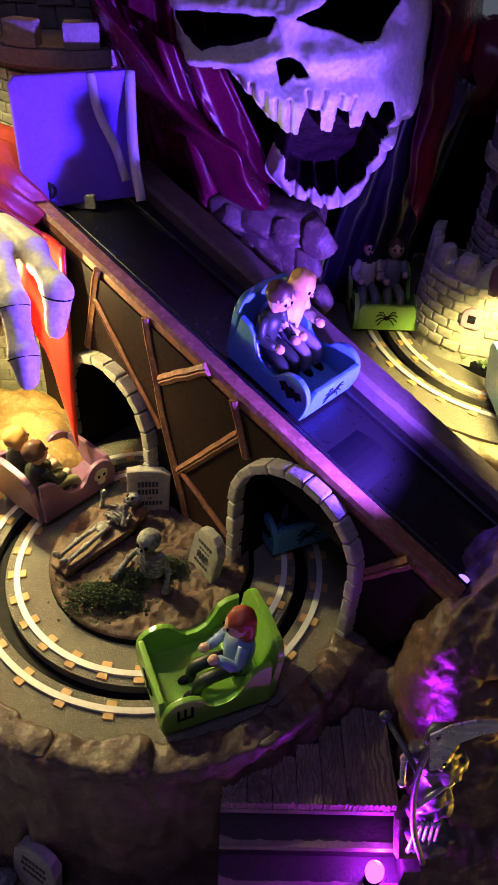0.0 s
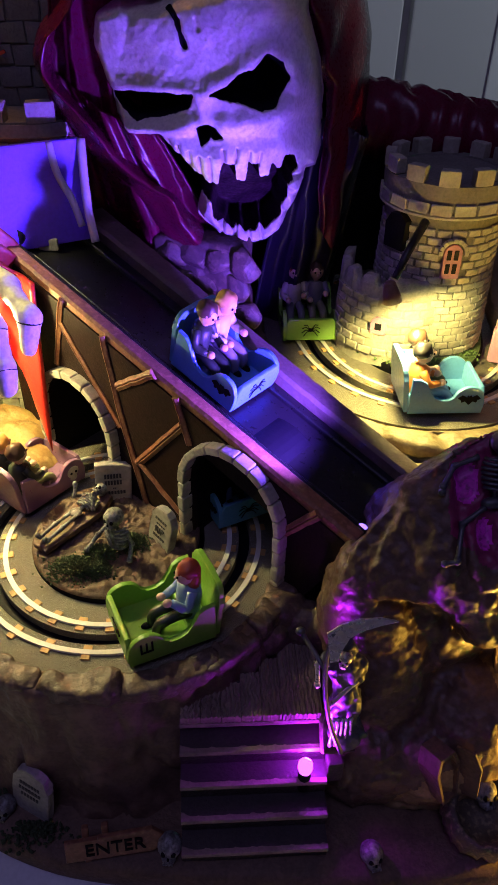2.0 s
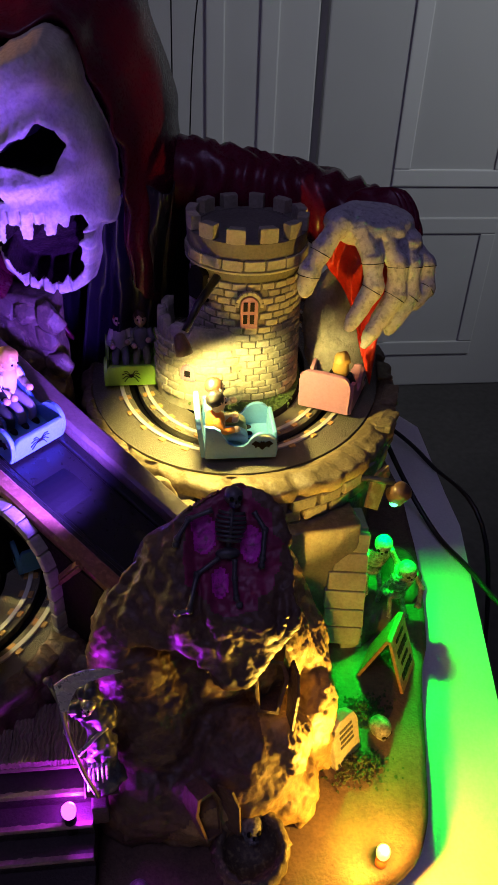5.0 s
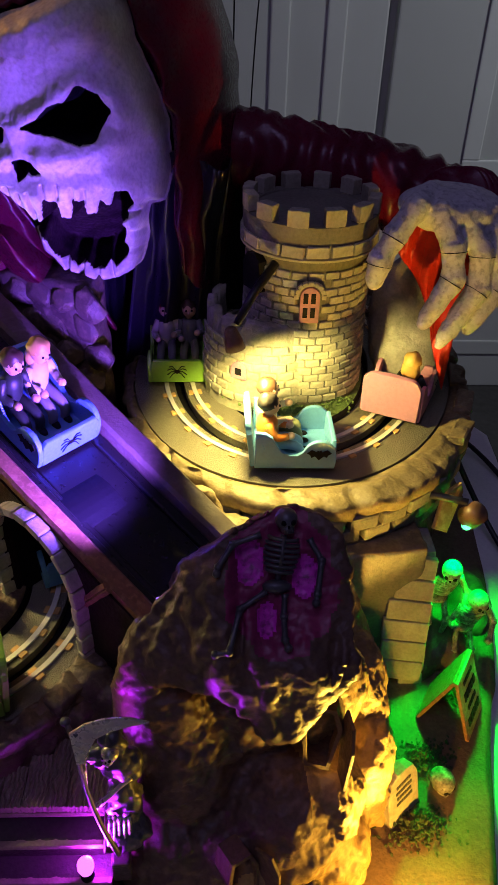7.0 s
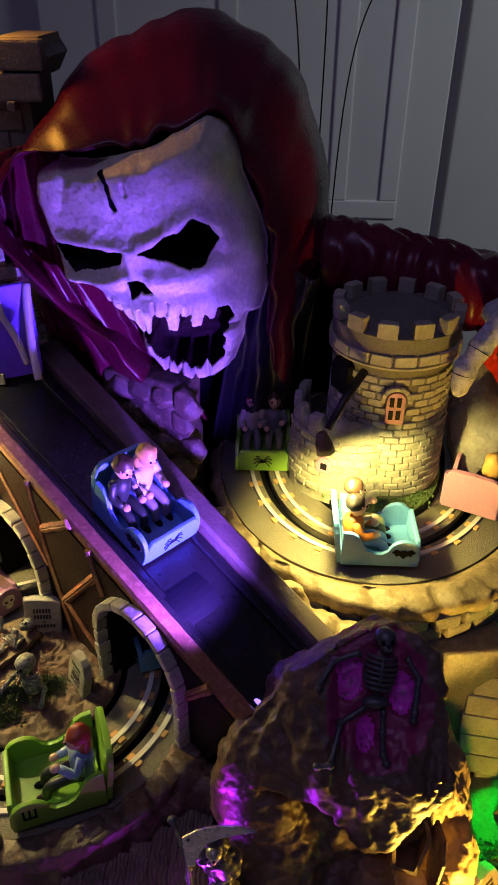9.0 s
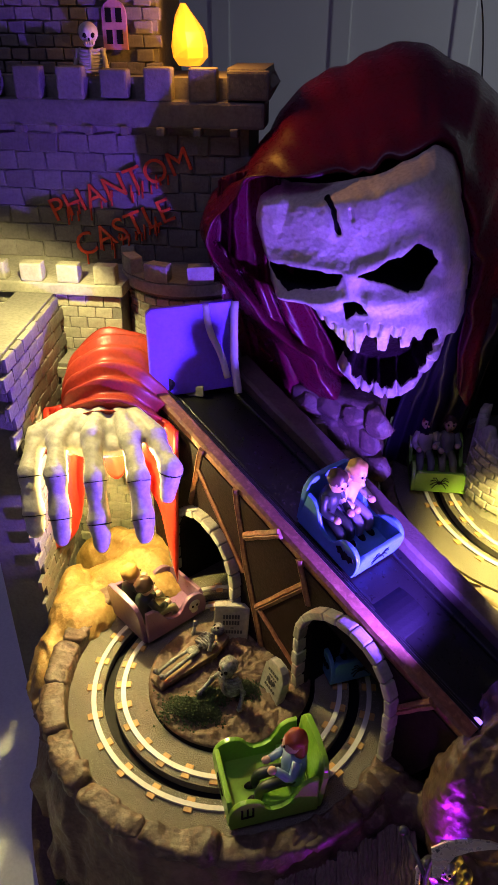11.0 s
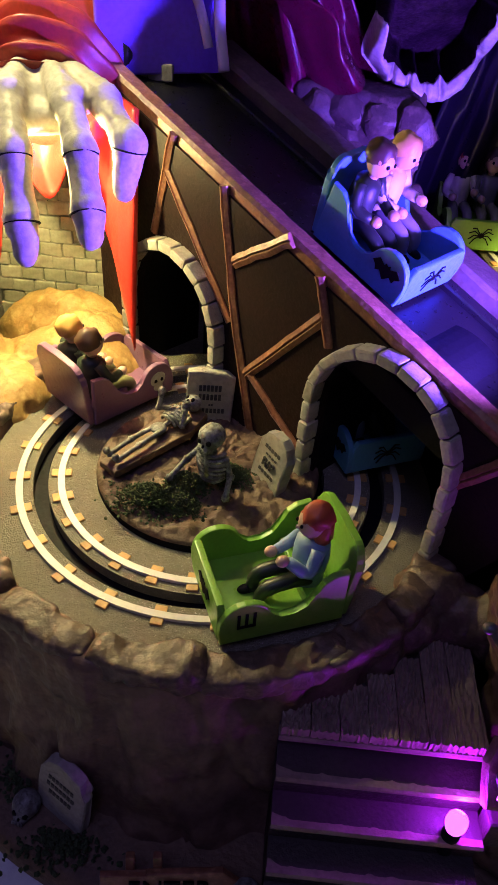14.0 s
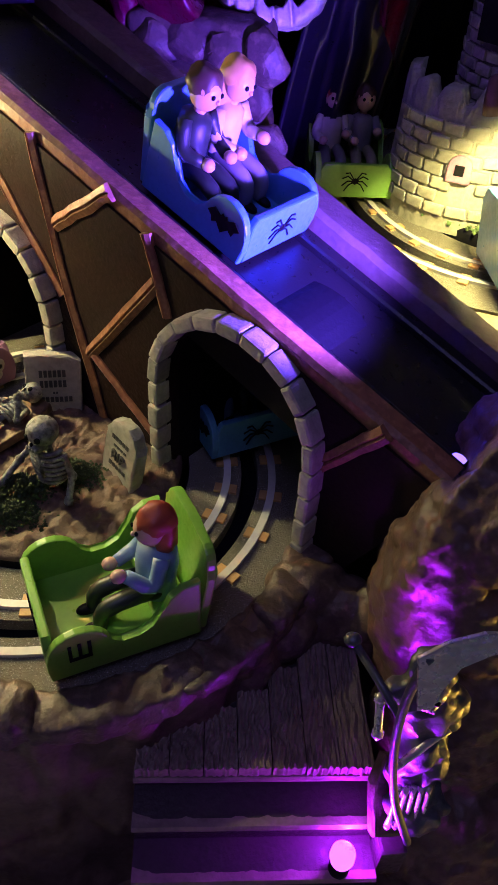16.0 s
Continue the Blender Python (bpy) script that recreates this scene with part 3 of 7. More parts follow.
for k, (ang, span, lift) in enumerate(((150, 13, 0.004), (166, 15, 0.001), (183, 16, 0.0), (201, 18, 0.0), (221, 19, 0.0), (243, 20, 0.0), (265, 20, 0.0), (288, 22, -0.0015), (309, 18, -0.0015), (325, 14, 0.0005), (336, 9, 0.0))):
    bm = bmesh.new()
    n = 40
    rows = []
    for i in range(n + 1):
        f = i / n
        thick = (1 - abs(2 * f - 1) ** 9) ** 0.5 * 0.8 + 0.2
        row = []
        for j in range(24):
            t = 2 * math.pi * j / 24
            c, sn = math.cos(t), math.sin(t)
            r = 0.0828 + 0.0056 * thick * math.copysign(abs(c) ** 0.45, c)
            reach = 1.4 if ang > 280 else 1.12
            x, y = ring_point(ang + span * (f - 0.5) * reach, r)
            z = 0.1856 + lift + 0.0038 * thick * math.copysign(abs(sn) ** 0.4, sn)
            d = 0.0024 * crag(Vector((x, y, z)), 75, k * 3.1) + 0.0008 * noise.fractal(Vector((x, y, z)) * 240, 0.8, 2.0, 4)
            x, y = ring_point(ang + span * (f - 0.5) * reach, r + d * c)
            row.append(bm.verts.new((x, y, z + d * sn)))
        rows.append(row)
    for p, q in zip(rows, rows[1:]):
        for j in range(24):
            bm.faces.new((p[j], p[(j + 1) % 24], q[(j + 1) % 24], q[j]))
    bm.faces.new(rows[0])
    bm.faces.new(rows[-1][::-1])
    solid("rim_stone", bm, RIMROCK, "tan weathered stone on the crater rim", "stone", "crater rim stones")

bm = bmesh.new()
for c, r in (((0.044, 0.149, 0.18), (0.011, 0.008, 0.0115)), ((0.035, 0.1385, 0.1745), (0.011, 0.0065, 0.0105)), ((0.025, 0.13, 0.172), (0.01, 0.006, 0.0098)), ((0.054, 0.146, 0.174), (0.012, 0.009, 0.0125)), ((0.064, 0.141, 0.176), (0.01, 0.01, 0.014))):
    add_ball(bm, r, Matrix.Translation(c), 3)
bm = fused(bm, 0.0011, 0.0028, 62, 1, 6.0, True)
solid("rim_rock", bm, RIMROCK, "tan craggy rock rising between the track and the landing", "rock")

# ---- deck and steps ----
deck = thing("deck", "weathered grey-brown plank landing at the head of the steps", "deck", kind="structure")
count = 7
for k in range(count):
    x = 0.0015 + 0.0552 * (k + 0.5) / count
    bm = bmesh.new()
    wide, far = 0.0552 / count - 0.00025, min(0.142, 0.1165 + 0.0009 * k * k)
    cols, lines = 17, 26
    grid = [[bm.verts.new((x + wide * (i / (cols - 1) - 0.5), 0.1048 + (far - 0.1048) * j / (lines - 1) + (0.0006 * noise.noise(Vector((x * 900, i, 0))) if j == 0 else 0), 0.1722 + 0.0005 * math.sin(i * 1.7 + 2.6 * noise.noise(Vector((x * 200, j * 0.22, i * 0.12))) * 2 + k * 1.9) + 0.0002 * noise.noise(Vector((i * 1.3, j * 0.6, k))))) for j in range(lines)] for i in range(cols)]
    for i in range(cols - 1):
        for j in range(lines - 1):
            bm.faces.new((grid[i][j], grid[i + 1][j], grid[i + 1][j + 1], grid[i][j + 1]))
    bmesh.ops.extrude_face_region(bm, geom=bm.faces[:])
    for g in grid:
        for v in g:
            v.co.z -= 0.0035
    part("plank", bm, PLANK, deck)
steps = thing("steps", "dark wooden steps leading up to the landing", "steps", kind="structure")
for k, (y, z) in enumerate(((0.105, 0.1682), (0.0962, 0.1632), (0.0886, 0.1525), (0.081, 0.142), (0.0735, 0.1315))):
    bm = bmesh.new()
    n = 30
    far = y + 0.011 if k else y + 0.03
    rows = []
    for i in range(n + 1):
        x = 0.0012 + 0.0562 * i / n
        j = 0.0005 * noise.fractal(Vector((x * 260, k * 5.0, 0)), 1.0, 2.0, 3)
        rows.append([bm.verts.new(c) for c in ((x, far, z), (x, y + 0.0016, z), (x, y + j, z - 0.0002), (x, y - 0.0003 + j, z - 0.0016), (x, y + 0.0015, z - 0.0022), (x, y + 0.0016, GROUND - 0.001), (x, far, GROUND - 0.001))])
    for a, b in zip(rows, rows[1:]):
        for i in range(7):
            bm.faces.new((a[i], a[(i + 1) % 7], b[(i + 1) % 7], b[i]))
    bm.faces.new(rows[0])
    bm.faces.new(rows[-1][::-1])
    tread = part("step", bm, STEPM, steps)
    bm = bmesh.new()
    rows = []
    for i in range(61):
        x = 0.0012 + 0.0562 * i / 60
        j = 0.0009 * noise.fractal(Vector((x * 330, k * 5.0, 2)), 1.0, 2.0, 4) + (0.0016 * max(0.0, 1 - i / 5))
        rows.append([bm.verts.new(c) for c in ((x, y + 0.0015 + max(0, j), z + 0.0002), (x, y - 0.0004, z + 0.0003), (x, y - 0.0009, z - 0.0006), (x, y - 0.0006, z - 0.0018), (x, y + 0.001, z - 0.0018))])
    for a, b in zip(rows, rows[1:]):
        for i in range(5):
            bm.faces.new((a[i], a[(i + 1) % 5], b[(i + 1) % 5], b[i]))
    bm.faces.new(rows[0])
    bm.faces.new(rows[-1][::-1])
    part("nosing", bm, PLANK, tread, "worn pale step edge")

# ---- upper rock under the oval track ----
def rim_reach(angle):
    """How much further the rock shelf stands out, most towards the front."""
    return 0.0125 * max(0.0, math.cos(max(-math.pi / 2, min(math.pi / 2, 1.5 * ((angle + radians(58) + math.pi) % (2 * math.pi) - math.pi)))))


def rim_row(bm, angle, profile, rough):
    row, reach = [], rim_reach(angle)
    for off, z in profile:
        p, n = curve_at(*UP_RING, angle, off + reach * min(1.0, max(0.0, (off - 0.0235) / 0.0055)))
        d = crag(Vector((p.x, p.y, z)), 50) * rough * (1 if off > 0.0255 else 0.3)
        seam = abs(math.sin(angle * 13 + 2.2 * noise.noise(Vector((angle * 3, off * 90, 0.3))))) ** 14 if off > 0.0255 else 0.0
        q = p + n * (d - 0.0022 * seam)
        grit = noise.fractal(Vector((p.x, p.y, 1.3)) * 150, 0.8, 2.0, 4) * 0.0009 + crag(Vector((p.x, p.y, 0.4)), 70, 5.0) * 0.0016 - 0.0016 * seam if off > 0.0255 else 0.0
        row.append(bm.verts.new((q.x, q.y, z + d * 0.3 + grit)))
    return row


bm = bmesh.new()
rows = [rim_row(bm, 2 * math.pi * k / 360, ((0.0232, UP - 0.008), (0.0237, UP - 0.0008), (0.0247, UP + 0.0004), (0.0256, UP + 0.0012), (0.0262, UP + 0.0013), (0.0268, UP + 0.001), (0.0276, UP + 0.0007), (0.0286, UP + 0.0004), (0.0297, UP - 0.0004), (0.0305, UP - 0.003), (0.0305, UP - 0.006), (0.0285, UP - 0.0085), (0.026, UP - 0.02), (0.0255, UP - 0.05), (0.027, GROUND)), 0.0036) for k in range(360)]
for k in range(360):
    a, b = rows[k], rows[(k + 1) % 360]
    for i in range(len(a) - 1):
        bm.faces.new((a[i], a[i + 1], b[i + 1], b[i])).material_index = 1 if i > 10 else 0
solid("upper_rim", bm, [RIMSTONE, ROCK], "tan rock shelf round the upper track", "rock wall", kind="structure")
bm = bmesh.new()
loop0, loop1 = ([bm.verts.new((*curve_at(*UP_RING, 2 * math.pi * k / 96, 0.0233)[0], z)) for k in range(96)] for z in (GROUND, UP - 0.0095))
for k in range(96):
    bm.faces.new((loop0[k], loop0[(k + 1) % 96], loop1[(k + 1) % 96], loop1[k]))
bm.faces.new(loop1)
solid("upper_core", bm, BLACK, "dark filled core under the upper track", "base", kind="structure", smooth=False)


# ---- the hooded skull: relief face, hood and cloak ----
def poly_dist(px, pz, poly):
    """Signed distance to a polygon, negative inside."""
    d = np.full(px.shape, 1e9)
    inside = np.zeros(px.shape, bool)
    for (x0, z0), (x1, z1) in zip(poly, poly[1:] + poly[:1]):
        ex, ez = x1 - x0, z1 - z0
        t = np.clip(((px - x0) * ex + (pz - z0) * ez) / (ex * ex + ez * ez), 0, 1)
        d = np.minimum(d, np.hypot(px - x0 - t * ex, pz - z0 - t * ez))
        hit = ((z0 > pz) != (z1 > pz)) & (px < (x1 - x0) * (pz - z0) / (z1 - z0 + 1e-12) + x0)
        inside ^= hit
    return np.where(inside, -d, d)


def line_dist(px, pz, pts):
    d = np.full(px.shape, 1e9)
    for (x0, z0), (x1, z1) in zip(pts, pts[1:]):
        ex, ez = x1 - x0, z1 - z0
        t = np.clip(((px - x0) * ex + (pz - z0) * ez) / (ex * ex + ez * ez), 0, 1)
        d = np.minimum(d, np.hypot(px - x0 - t * ex, pz - z0 - t * ez))
    return d


def hump(d, wide):
    return np.exp(-(d / wide) ** 2)


HEAD = [(-0.0265, 0.391), (-0.015, 0.395), (0.002, 0.3935), (0.02, 0.396), (0.033, 0.4005), (0.044, 0.4045), (0.0545, 0.4), (0.0578, 0.39), (0.0595, 0.381), (0.067, 0.3645), (0.0712, 0.351), (0.0724, 0.333), (0.069, 0.3225), (0.0625, 0.3235), (0.061, 0.314), (0.056, 0.303), (0.049, 0.2975),
        (0.0365, 0.296), (0.0235, 0.3018), (0.0152, 0.31), (0.0135, 0.32), (0.0075, 0.327), (0.0005, 0.335), (-0.0035, 0.3405), (-0.018, 0.3395), (-0.0225, 0.35), (-0.0228, 0.361), (-0.027, 0.371), (-0.0285, 0.381)]
EYE_R = [(0.0178, 0.3588), (0.0258, 0.3635), (0.0343, 0.3668), (0.0403, 0.3713), (0.0473, 0.3672), (0.0516, 0.361), (0.0472, 0.3562), (0.0447, 0.3517), (0.0375, 0.352), (0.0279, 0.3556)]
EYE_L = [(-0.0198, 0.3618), (-0.0074, 0.3612), (0.0032, 0.3604), (0.0106, 0.3593), (0.0092, 0.3543), (-0.0003, 0.3512), (-0.0117, 0.3488), (-0.0172, 0.354)]
NOSE = [(0.0119, 0.3466), (0.0156, 0.348), (0.02, 0.3457), (0.0232, 0.3415), (0.019, 0.3412), (0.0178, 0.343), (0.0168, 0.341), (0.0138, 0.339)]
MOUTH = [(0.0105, 0.3228), (0.0165, 0.321), (0.0208, 0.3215), (0.0225, 0.3315), (0.0278, 0.331), (0.0284, 0.3235), (0.033, 0.323), (0.0342, 0.331), (0.0378, 0.3304), (0.039, 0.3245), (0.0432, 0.3255), (0.0448, 0.3305), (0.047, 0.3275), (0.0495, 0.328), (0.0505, 0.333), (0.055, 0.332), (0.0572, 0.327),
         (0.0545, 0.325), (0.055, 0.322), (0.052, 0.3205), (0.0535, 0.317), (0.0515, 0.3145), (0.053, 0.312), (0.047, 0.306), (0.0445, 0.3085), (0.042, 0.3055), (0.037, 0.305), (0.035, 0.308), (0.031, 0.3065), (0.028, 0.309), (0.022, 0.31), (0.0195, 0.315), (0.0115, 0.3168)]
STEP = 0.0004
gx, gz = np.meshgrid(np.arange(-0.034, 0.078, STEP), np.arange(0.29, 0.41, STEP), indexing="ij")
d_head, d_er, d_el, d_no, d_mo = (poly_dist(gx, gz, p) for p in (HEAD, EYE_R, EYE_L, NOSE, MOUTH))
wobble = np.array([[noise.fractal(Vector((x, z, 0.7)) * 150, 1.0, 2.0, 3) for z in gz[0]] for x in gx[:, 0]])
for d, worn in ((d_er, 0.0011), (d_el, 0.0009), (d_no, 0.0004), (d_mo, 0.0004), (d_head, 0.0006)):
    for _ in range(3):
        d[1:-1, 1:-1] = (d[1:-1, 1:-1] * 4 + d[:-2, 1:-1] + d[2:, 1:-1] + d[1:-1, :-2] + d[1:-1, 2:]) / 8
    d += wobble * worn
mid = 0.012 + (0.36 - gz) * 0.36
out = gx - mid
depth = 0.2715 + 8.5 * out ** 2 + 9 * np.maximum(0, out - 0.022) ** 2 + np.maximum(0, gz - 0.378) ** 2 * 12 + np.maximum(0, 0.315 - gz) * 0.25
depth -= np.maximum(np.maximum(0.0034 * hump(line_dist(gx, gz, [(0.014, 0.3595), (0.026, 0.3645), (0.041, 0.373), (0.052, 0.366), (0.055, 0.359)]), 0.0038),
                               0.0032 * hump(line_dist(gx, gz, [(0.012, 0.3605), (0.0, 0.3622), (-0.02, 0.3645)]), 0.0038)), 0.0040 * hump(line_dist(gx, gz, [(0.0125, 0.36), (0.0148, 0.349)]), 0.0028))
depth -= 0.0050 * hump(line_dist(gx, gz, [(0.023, 0.3475), (0.038, 0.347), (0.053, 0.35)]), 0.0045)
depth -= 0.0045 * hump(line_dist(gx, gz, [(0.008, 0.3475), (-0.004, 0.3455), (-0.017, 0.3455)]), 0.004)
depth -= 0.0045 * hump(line_dist(gx, gz, [(0.003, 0.338), (0.016, 0.333), (0.034, 0.336), (0.048, 0.337)]), 0.006)
depth -= 0.0050 * hump(line_dist(gx, gz, [(0.018, 0.307), (0.028, 0.302), (0.042, 0.3), (0.053, 0.306), (0.058, 0.318)]), 0.0045)
depth -= 0.0065 * hump(np.hypot(gx - 0.046, gz - 0.391), 0.0105) + 0.003 * hump(np.hypot(gx + 0.012, gz - 0.382), 0.012)
depth += 0.0070 * hump(np.hypot(gx - 0.0625, gz - 0.343), 0.008) + 0.002 * hump(np.hypot(gx - 0.02, gz - 0.378), 0.01)
depth += 0.0035 * hump(line_dist(gx, gz, [(0.0035, 0.3905), (0.006, 0.3855), (0.0085, 0.377)]), 0.0011) + 0.0015 * hump(line_dist(gx, gz, [(0.0125, 0.386), (0.0135, 0.3825)]), 0.0008)
for x0, z0, x1, z1 in ((0.0005, 0.3345, -0.0005, 0.341), (0.0045, 0.3305, 0.004, 0.339), (0.0088, 0.3265, 0.0085, 0.3365), (0.0135, 0.3215, 0.0128, 0.334), (0.0178, 0.322, 0.017, 0.334), (0.0232, 0.332, 0.023, 0.337), (0.0283, 0.332, 0.0288, 0.337), (0.034, 0.331, 0.0345, 0.336), (0.0385, 0.33, 0.039, 0.335),
                       (0.0265, 0.3025, 0.027, 0.3085), (0.0325, 0.3005, 0.033, 0.307), (0.0395, 0.2995, 0.0392, 0.3055), (0.0455, 0.301, 0.0445, 0.307), (0.0595, 0.3165, 0.0525, 0.3185), (0.0592, 0.3235, 0.0545, 0.3235), (0.0575, 0.311, 0.052, 0.3135)):
    depth += 0.0036 * hump(line_dist(gx, gz, [(x0, z0), (x1, z1)]), 0.0008)
grit = np.array([[noise.fractal(Vector((x, z, 0.2)) * 75, 0.9, 2.1, 5) for z in gz[0]] for x in gx[:, 0]])
depth += grit * 0.0014 + wobble * 0.0004
for d, deep, soft in ((d_er, 0.02, 0.0034), (d_el, 0.018, 0.0034), (d_no, 0.011, 0.0022), (d_mo, 0.026, 0.0026)):
    depth += deep * np.clip((0.0004 - d) / soft, 0, 1)
lip = np.clip(1 + (d_head + 0.0005) / 0.006, 0, 1)
depth += 0.013 * lip ** 2.5
bm = bmesh.new()
keep = d_head < 0.0007
# pull the grid onto the edges of the sockets and the mouth, so that they run clean
flat_x, flat_z = gx.copy(), gz.copy()
RIM = 0.0003
d_cr = line_dist(gx, gz, [(0.0035, 0.3905), (0.006, 0.3855), (0.0085, 0.377)]) + RIM - (0.0007 + 0.06 * np.clip(gz - 0.377, 0, 0.012) + wobble * 0.0012)
for d in (d_er, d_el, d_no, d_mo, d_cr, d_head - 0.0004 + RIM):
    ax, az = np.gradient(d, STEP)
    size = np.maximum(np.hypot(ax, az), 0.3)
    near = np.abs(d - RIM) < 0.75 * STEP
    flat_x -= np.where(near, (d - RIM) * ax / size ** 2, 0)
    flat_z -= np.where(near, (d - RIM) * az / size ** 2, 0)
    d[near] = RIM
# the face is turned towards the tower and its jaw hangs back
ex, ez = gx - 0.02, gz - 0.35
back = np.clip(0.0007 - 0.2256 * ex + 0.0137 * ez + 2.05 * ex ** 2 - 9.6 * ex * ez - 2.52 * ez ** 2, -0.02, 0.018) + 0.0279 * np.clip((0.319 - gz) / 0.01, 0, 1)
flat_x += back * (gx - 0.07) / 0.305
flat_z += back * (gz - 0.47) / 0.305
depth += back
verts = {}
for i, j in zip(*np.nonzero(keep)):
    verts[i, j] = bm.verts.new((flat_x[i, j], depth[i, j], flat_z[i, j]))
black = np.minimum(np.minimum(d_er, d_el), d_no)


def within(d, cells):
    return sum(d[c] for c in cells) < 3 * RIM - 0.00006


def on_edge(i, j):
    return min(abs(d[i, j] - RIM) for d in (d_er, d_el, d_no, d_mo, d_cr)) < 1e-7


for i, j in list(verts):
    q = [verts.get(k) for k in ((i, j), (i + 1, j), (i + 1, j + 1), (i, j + 1))]
    if not all(q):
        continue
    # cut cells along the edge that crosses them, so that the rims of the holes run clean
    for tri in ((0, 1, 2), (0, 2, 3)) if on_edge(i, j) and on_edge(i + 1, j + 1) else ((0, 1, 3), (1, 2, 3)):
        cells = [((i, j), (i + 1, j), (i + 1, j + 1), (i, j + 1))[k] for k in tri]
        bm.faces.new([q[k] for k in tri]).material_index = 1 if within(d_cr, cells) or within(black, cells) else 3 if within(d_mo, cells) else 0
skull_bm = bm

# hood: a shell swept from the opening round the face over the crown
OPEN = [(0.014, 0.29), (0.002, 0.303), (-0.012, 0.318), (-0.03, 0.336), (-0.05, 0.362), (-0.044, 0.385), (-0.028, 0.3925), (-0.008, 0.3965), (0.01, 0.395), (0.02, 0.3975), (0.033, 0.402), (0.045, 0.406), (0.0572, 0.4015), (0.0605, 0.386), (0.068, 0.3655), (0.0725, 0.35), (0.0735, 0.333), (0.072, 0.31), (0.075, 0.285)]
OUTER = [(-0.008, 0.276), (-0.018, 0.292), (-0.03, 0.31), (-0.05, 0.335), (-0.0635, 0.366), (-0.052, 0.383), (-0.04, 0.393), (-0.028, 0.41), (-0.012, 0.427), (0.008, 0.4375), (0.028, 0.444), (0.046, 0.4445), (0.064, 0.4385), (0.08, 0.426), (0.092, 0.405), (0.0995, 0.38), (0.1025, 0.35), (0.1, 0.312), (0.092, 0.272)]


def sweep(points, steps):
    return smooth_path([(x, 0, z) for x, z in points], steps)


inner, outer = sweep(OPEN, 8), sweep(OUTER, 8)
bm = bmesh.new()
rows = []
for k, (a, b) in enumerate(zip(inner, outer)):
    u = k / (len(inner) - 1)
    mouth_y = 0.2905 + 0.02 * u * u + 0.012 * max(0.0, u - 0.55)
    far = max(0.0, min(1.0, (u - 0.3) / 0.25))
    far = far * far * (3 - 2 * far)
    b = Vector((0.07 + (b.x - 0.07) * (1 + 0.09 * far), 0, 0.47 + (b.z - 0.47) * (1 + 0.09 * far)))
    row = []
    for grow, y in ((0.0, 0.316), (0.02, mouth_y + 0.004), (0.07, mouth_y - 0.003), (0.17, mouth_y - 0.001 + 0.002 * far), (0.34, 0.295 + 0.021 * far), (0.62, 0.301 + 0.031 * far), (0.86, 0.313 + 0.036 * far), (1.0, 0.335 + 0.036 * far), (0.98, 0.36 + 0.036 * far), (0.84, 0.385 + 0.03 * far), (0.55, 0.405 + 0.02 * far), (0.0, 0.425)):
        p = a.lerp(b, grow)
        fold = noise.noise(Vector((u * 15, grow * 1.2, 0.4))) * 0.003 + noise.noise(Vector((u * 38, grow * 2, 3.4))) * 0.003 + (0.0016 * math.sin(u * 62) if grow < 0.2 else 0.0)
        c = Vector((0.03, 0, 0.34))
        p = p + (p - c).normalized() * fold * (1.15 - 0.45 * grow if grow > 0.05 else 0.4)
        row.append(bm.verts.new((p.x, y + fold * 0.8, p.z)))
    rows.append(row)
for a, b in zip(rows, rows[1:]):
    for i in range(len(a) - 1):
        bm.faces.new((a[i], a[i + 1], b[i + 1], b[i]))
bmesh.ops.subdivide_edges(bm, edges=bm.edges[:], cuts=1, use_grid_fill=True, smooth=0.6)
for f in bm.faces:
    f.material_index = 2


def drape(bm, top, bottom, folds, depth, lean, mat, rows=22, cols=44, seed=0.0, thick=0.004):
    """A hanging cloth between two lines of points, with vertical folds, closed by a back."""
    a, b = smooth_path(top, 8), smooth_path(bottom, 8)
    front = []
    for j in range(rows + 1):
        t = j / rows
        line = []
        for i in range(cols + 1):
            f = i / cols
            pa, pb = a[min(len(a) - 1, round(f * (len(a) - 1)))], b[min(len(b) - 1, round(f * (len(b) - 1)))]
            p = pa.lerp(pb, t)
            w = math.sin(f * folds * 6.283 + seed + 1.2 * noise.noise(Vector((f * 3, t * 2.2, seed))) * 2.0) * depth * (0.35 + 0.65 * t)
            line.append(p + Vector((0, -1, 0)) * (w + lean * math.sin(t * 3.14)))
        front.append([bm.verts.new(p) for p in line])
    back = [[bm.verts.new(v.co + Vector((0, thick, 0))) for v in line] for line in front]
    faces = []
    for j in range(rows):
        for i in range(cols):
            faces.append(bm.faces.new((front[j][i], front[j][i + 1], front[j + 1][i + 1], front[j + 1][i])))
            faces.append(bm.faces.new((back[j][i], back[j + 1][i], back[j + 1][i + 1], back[j][i + 1])))
    for j in range(rows):
        for c in (0, cols):
            faces.append(bm.faces.new((front[j][c], front[j + 1][c], back[j + 1][c], back[j][c])))
    for r in (0, rows):
        for i in range(cols):
            faces.append(bm.faces.new((front[r][i], front[r][i + 1], back[r][i + 1], back[r][i])))
    for f in faces:
        f.material_index = mat


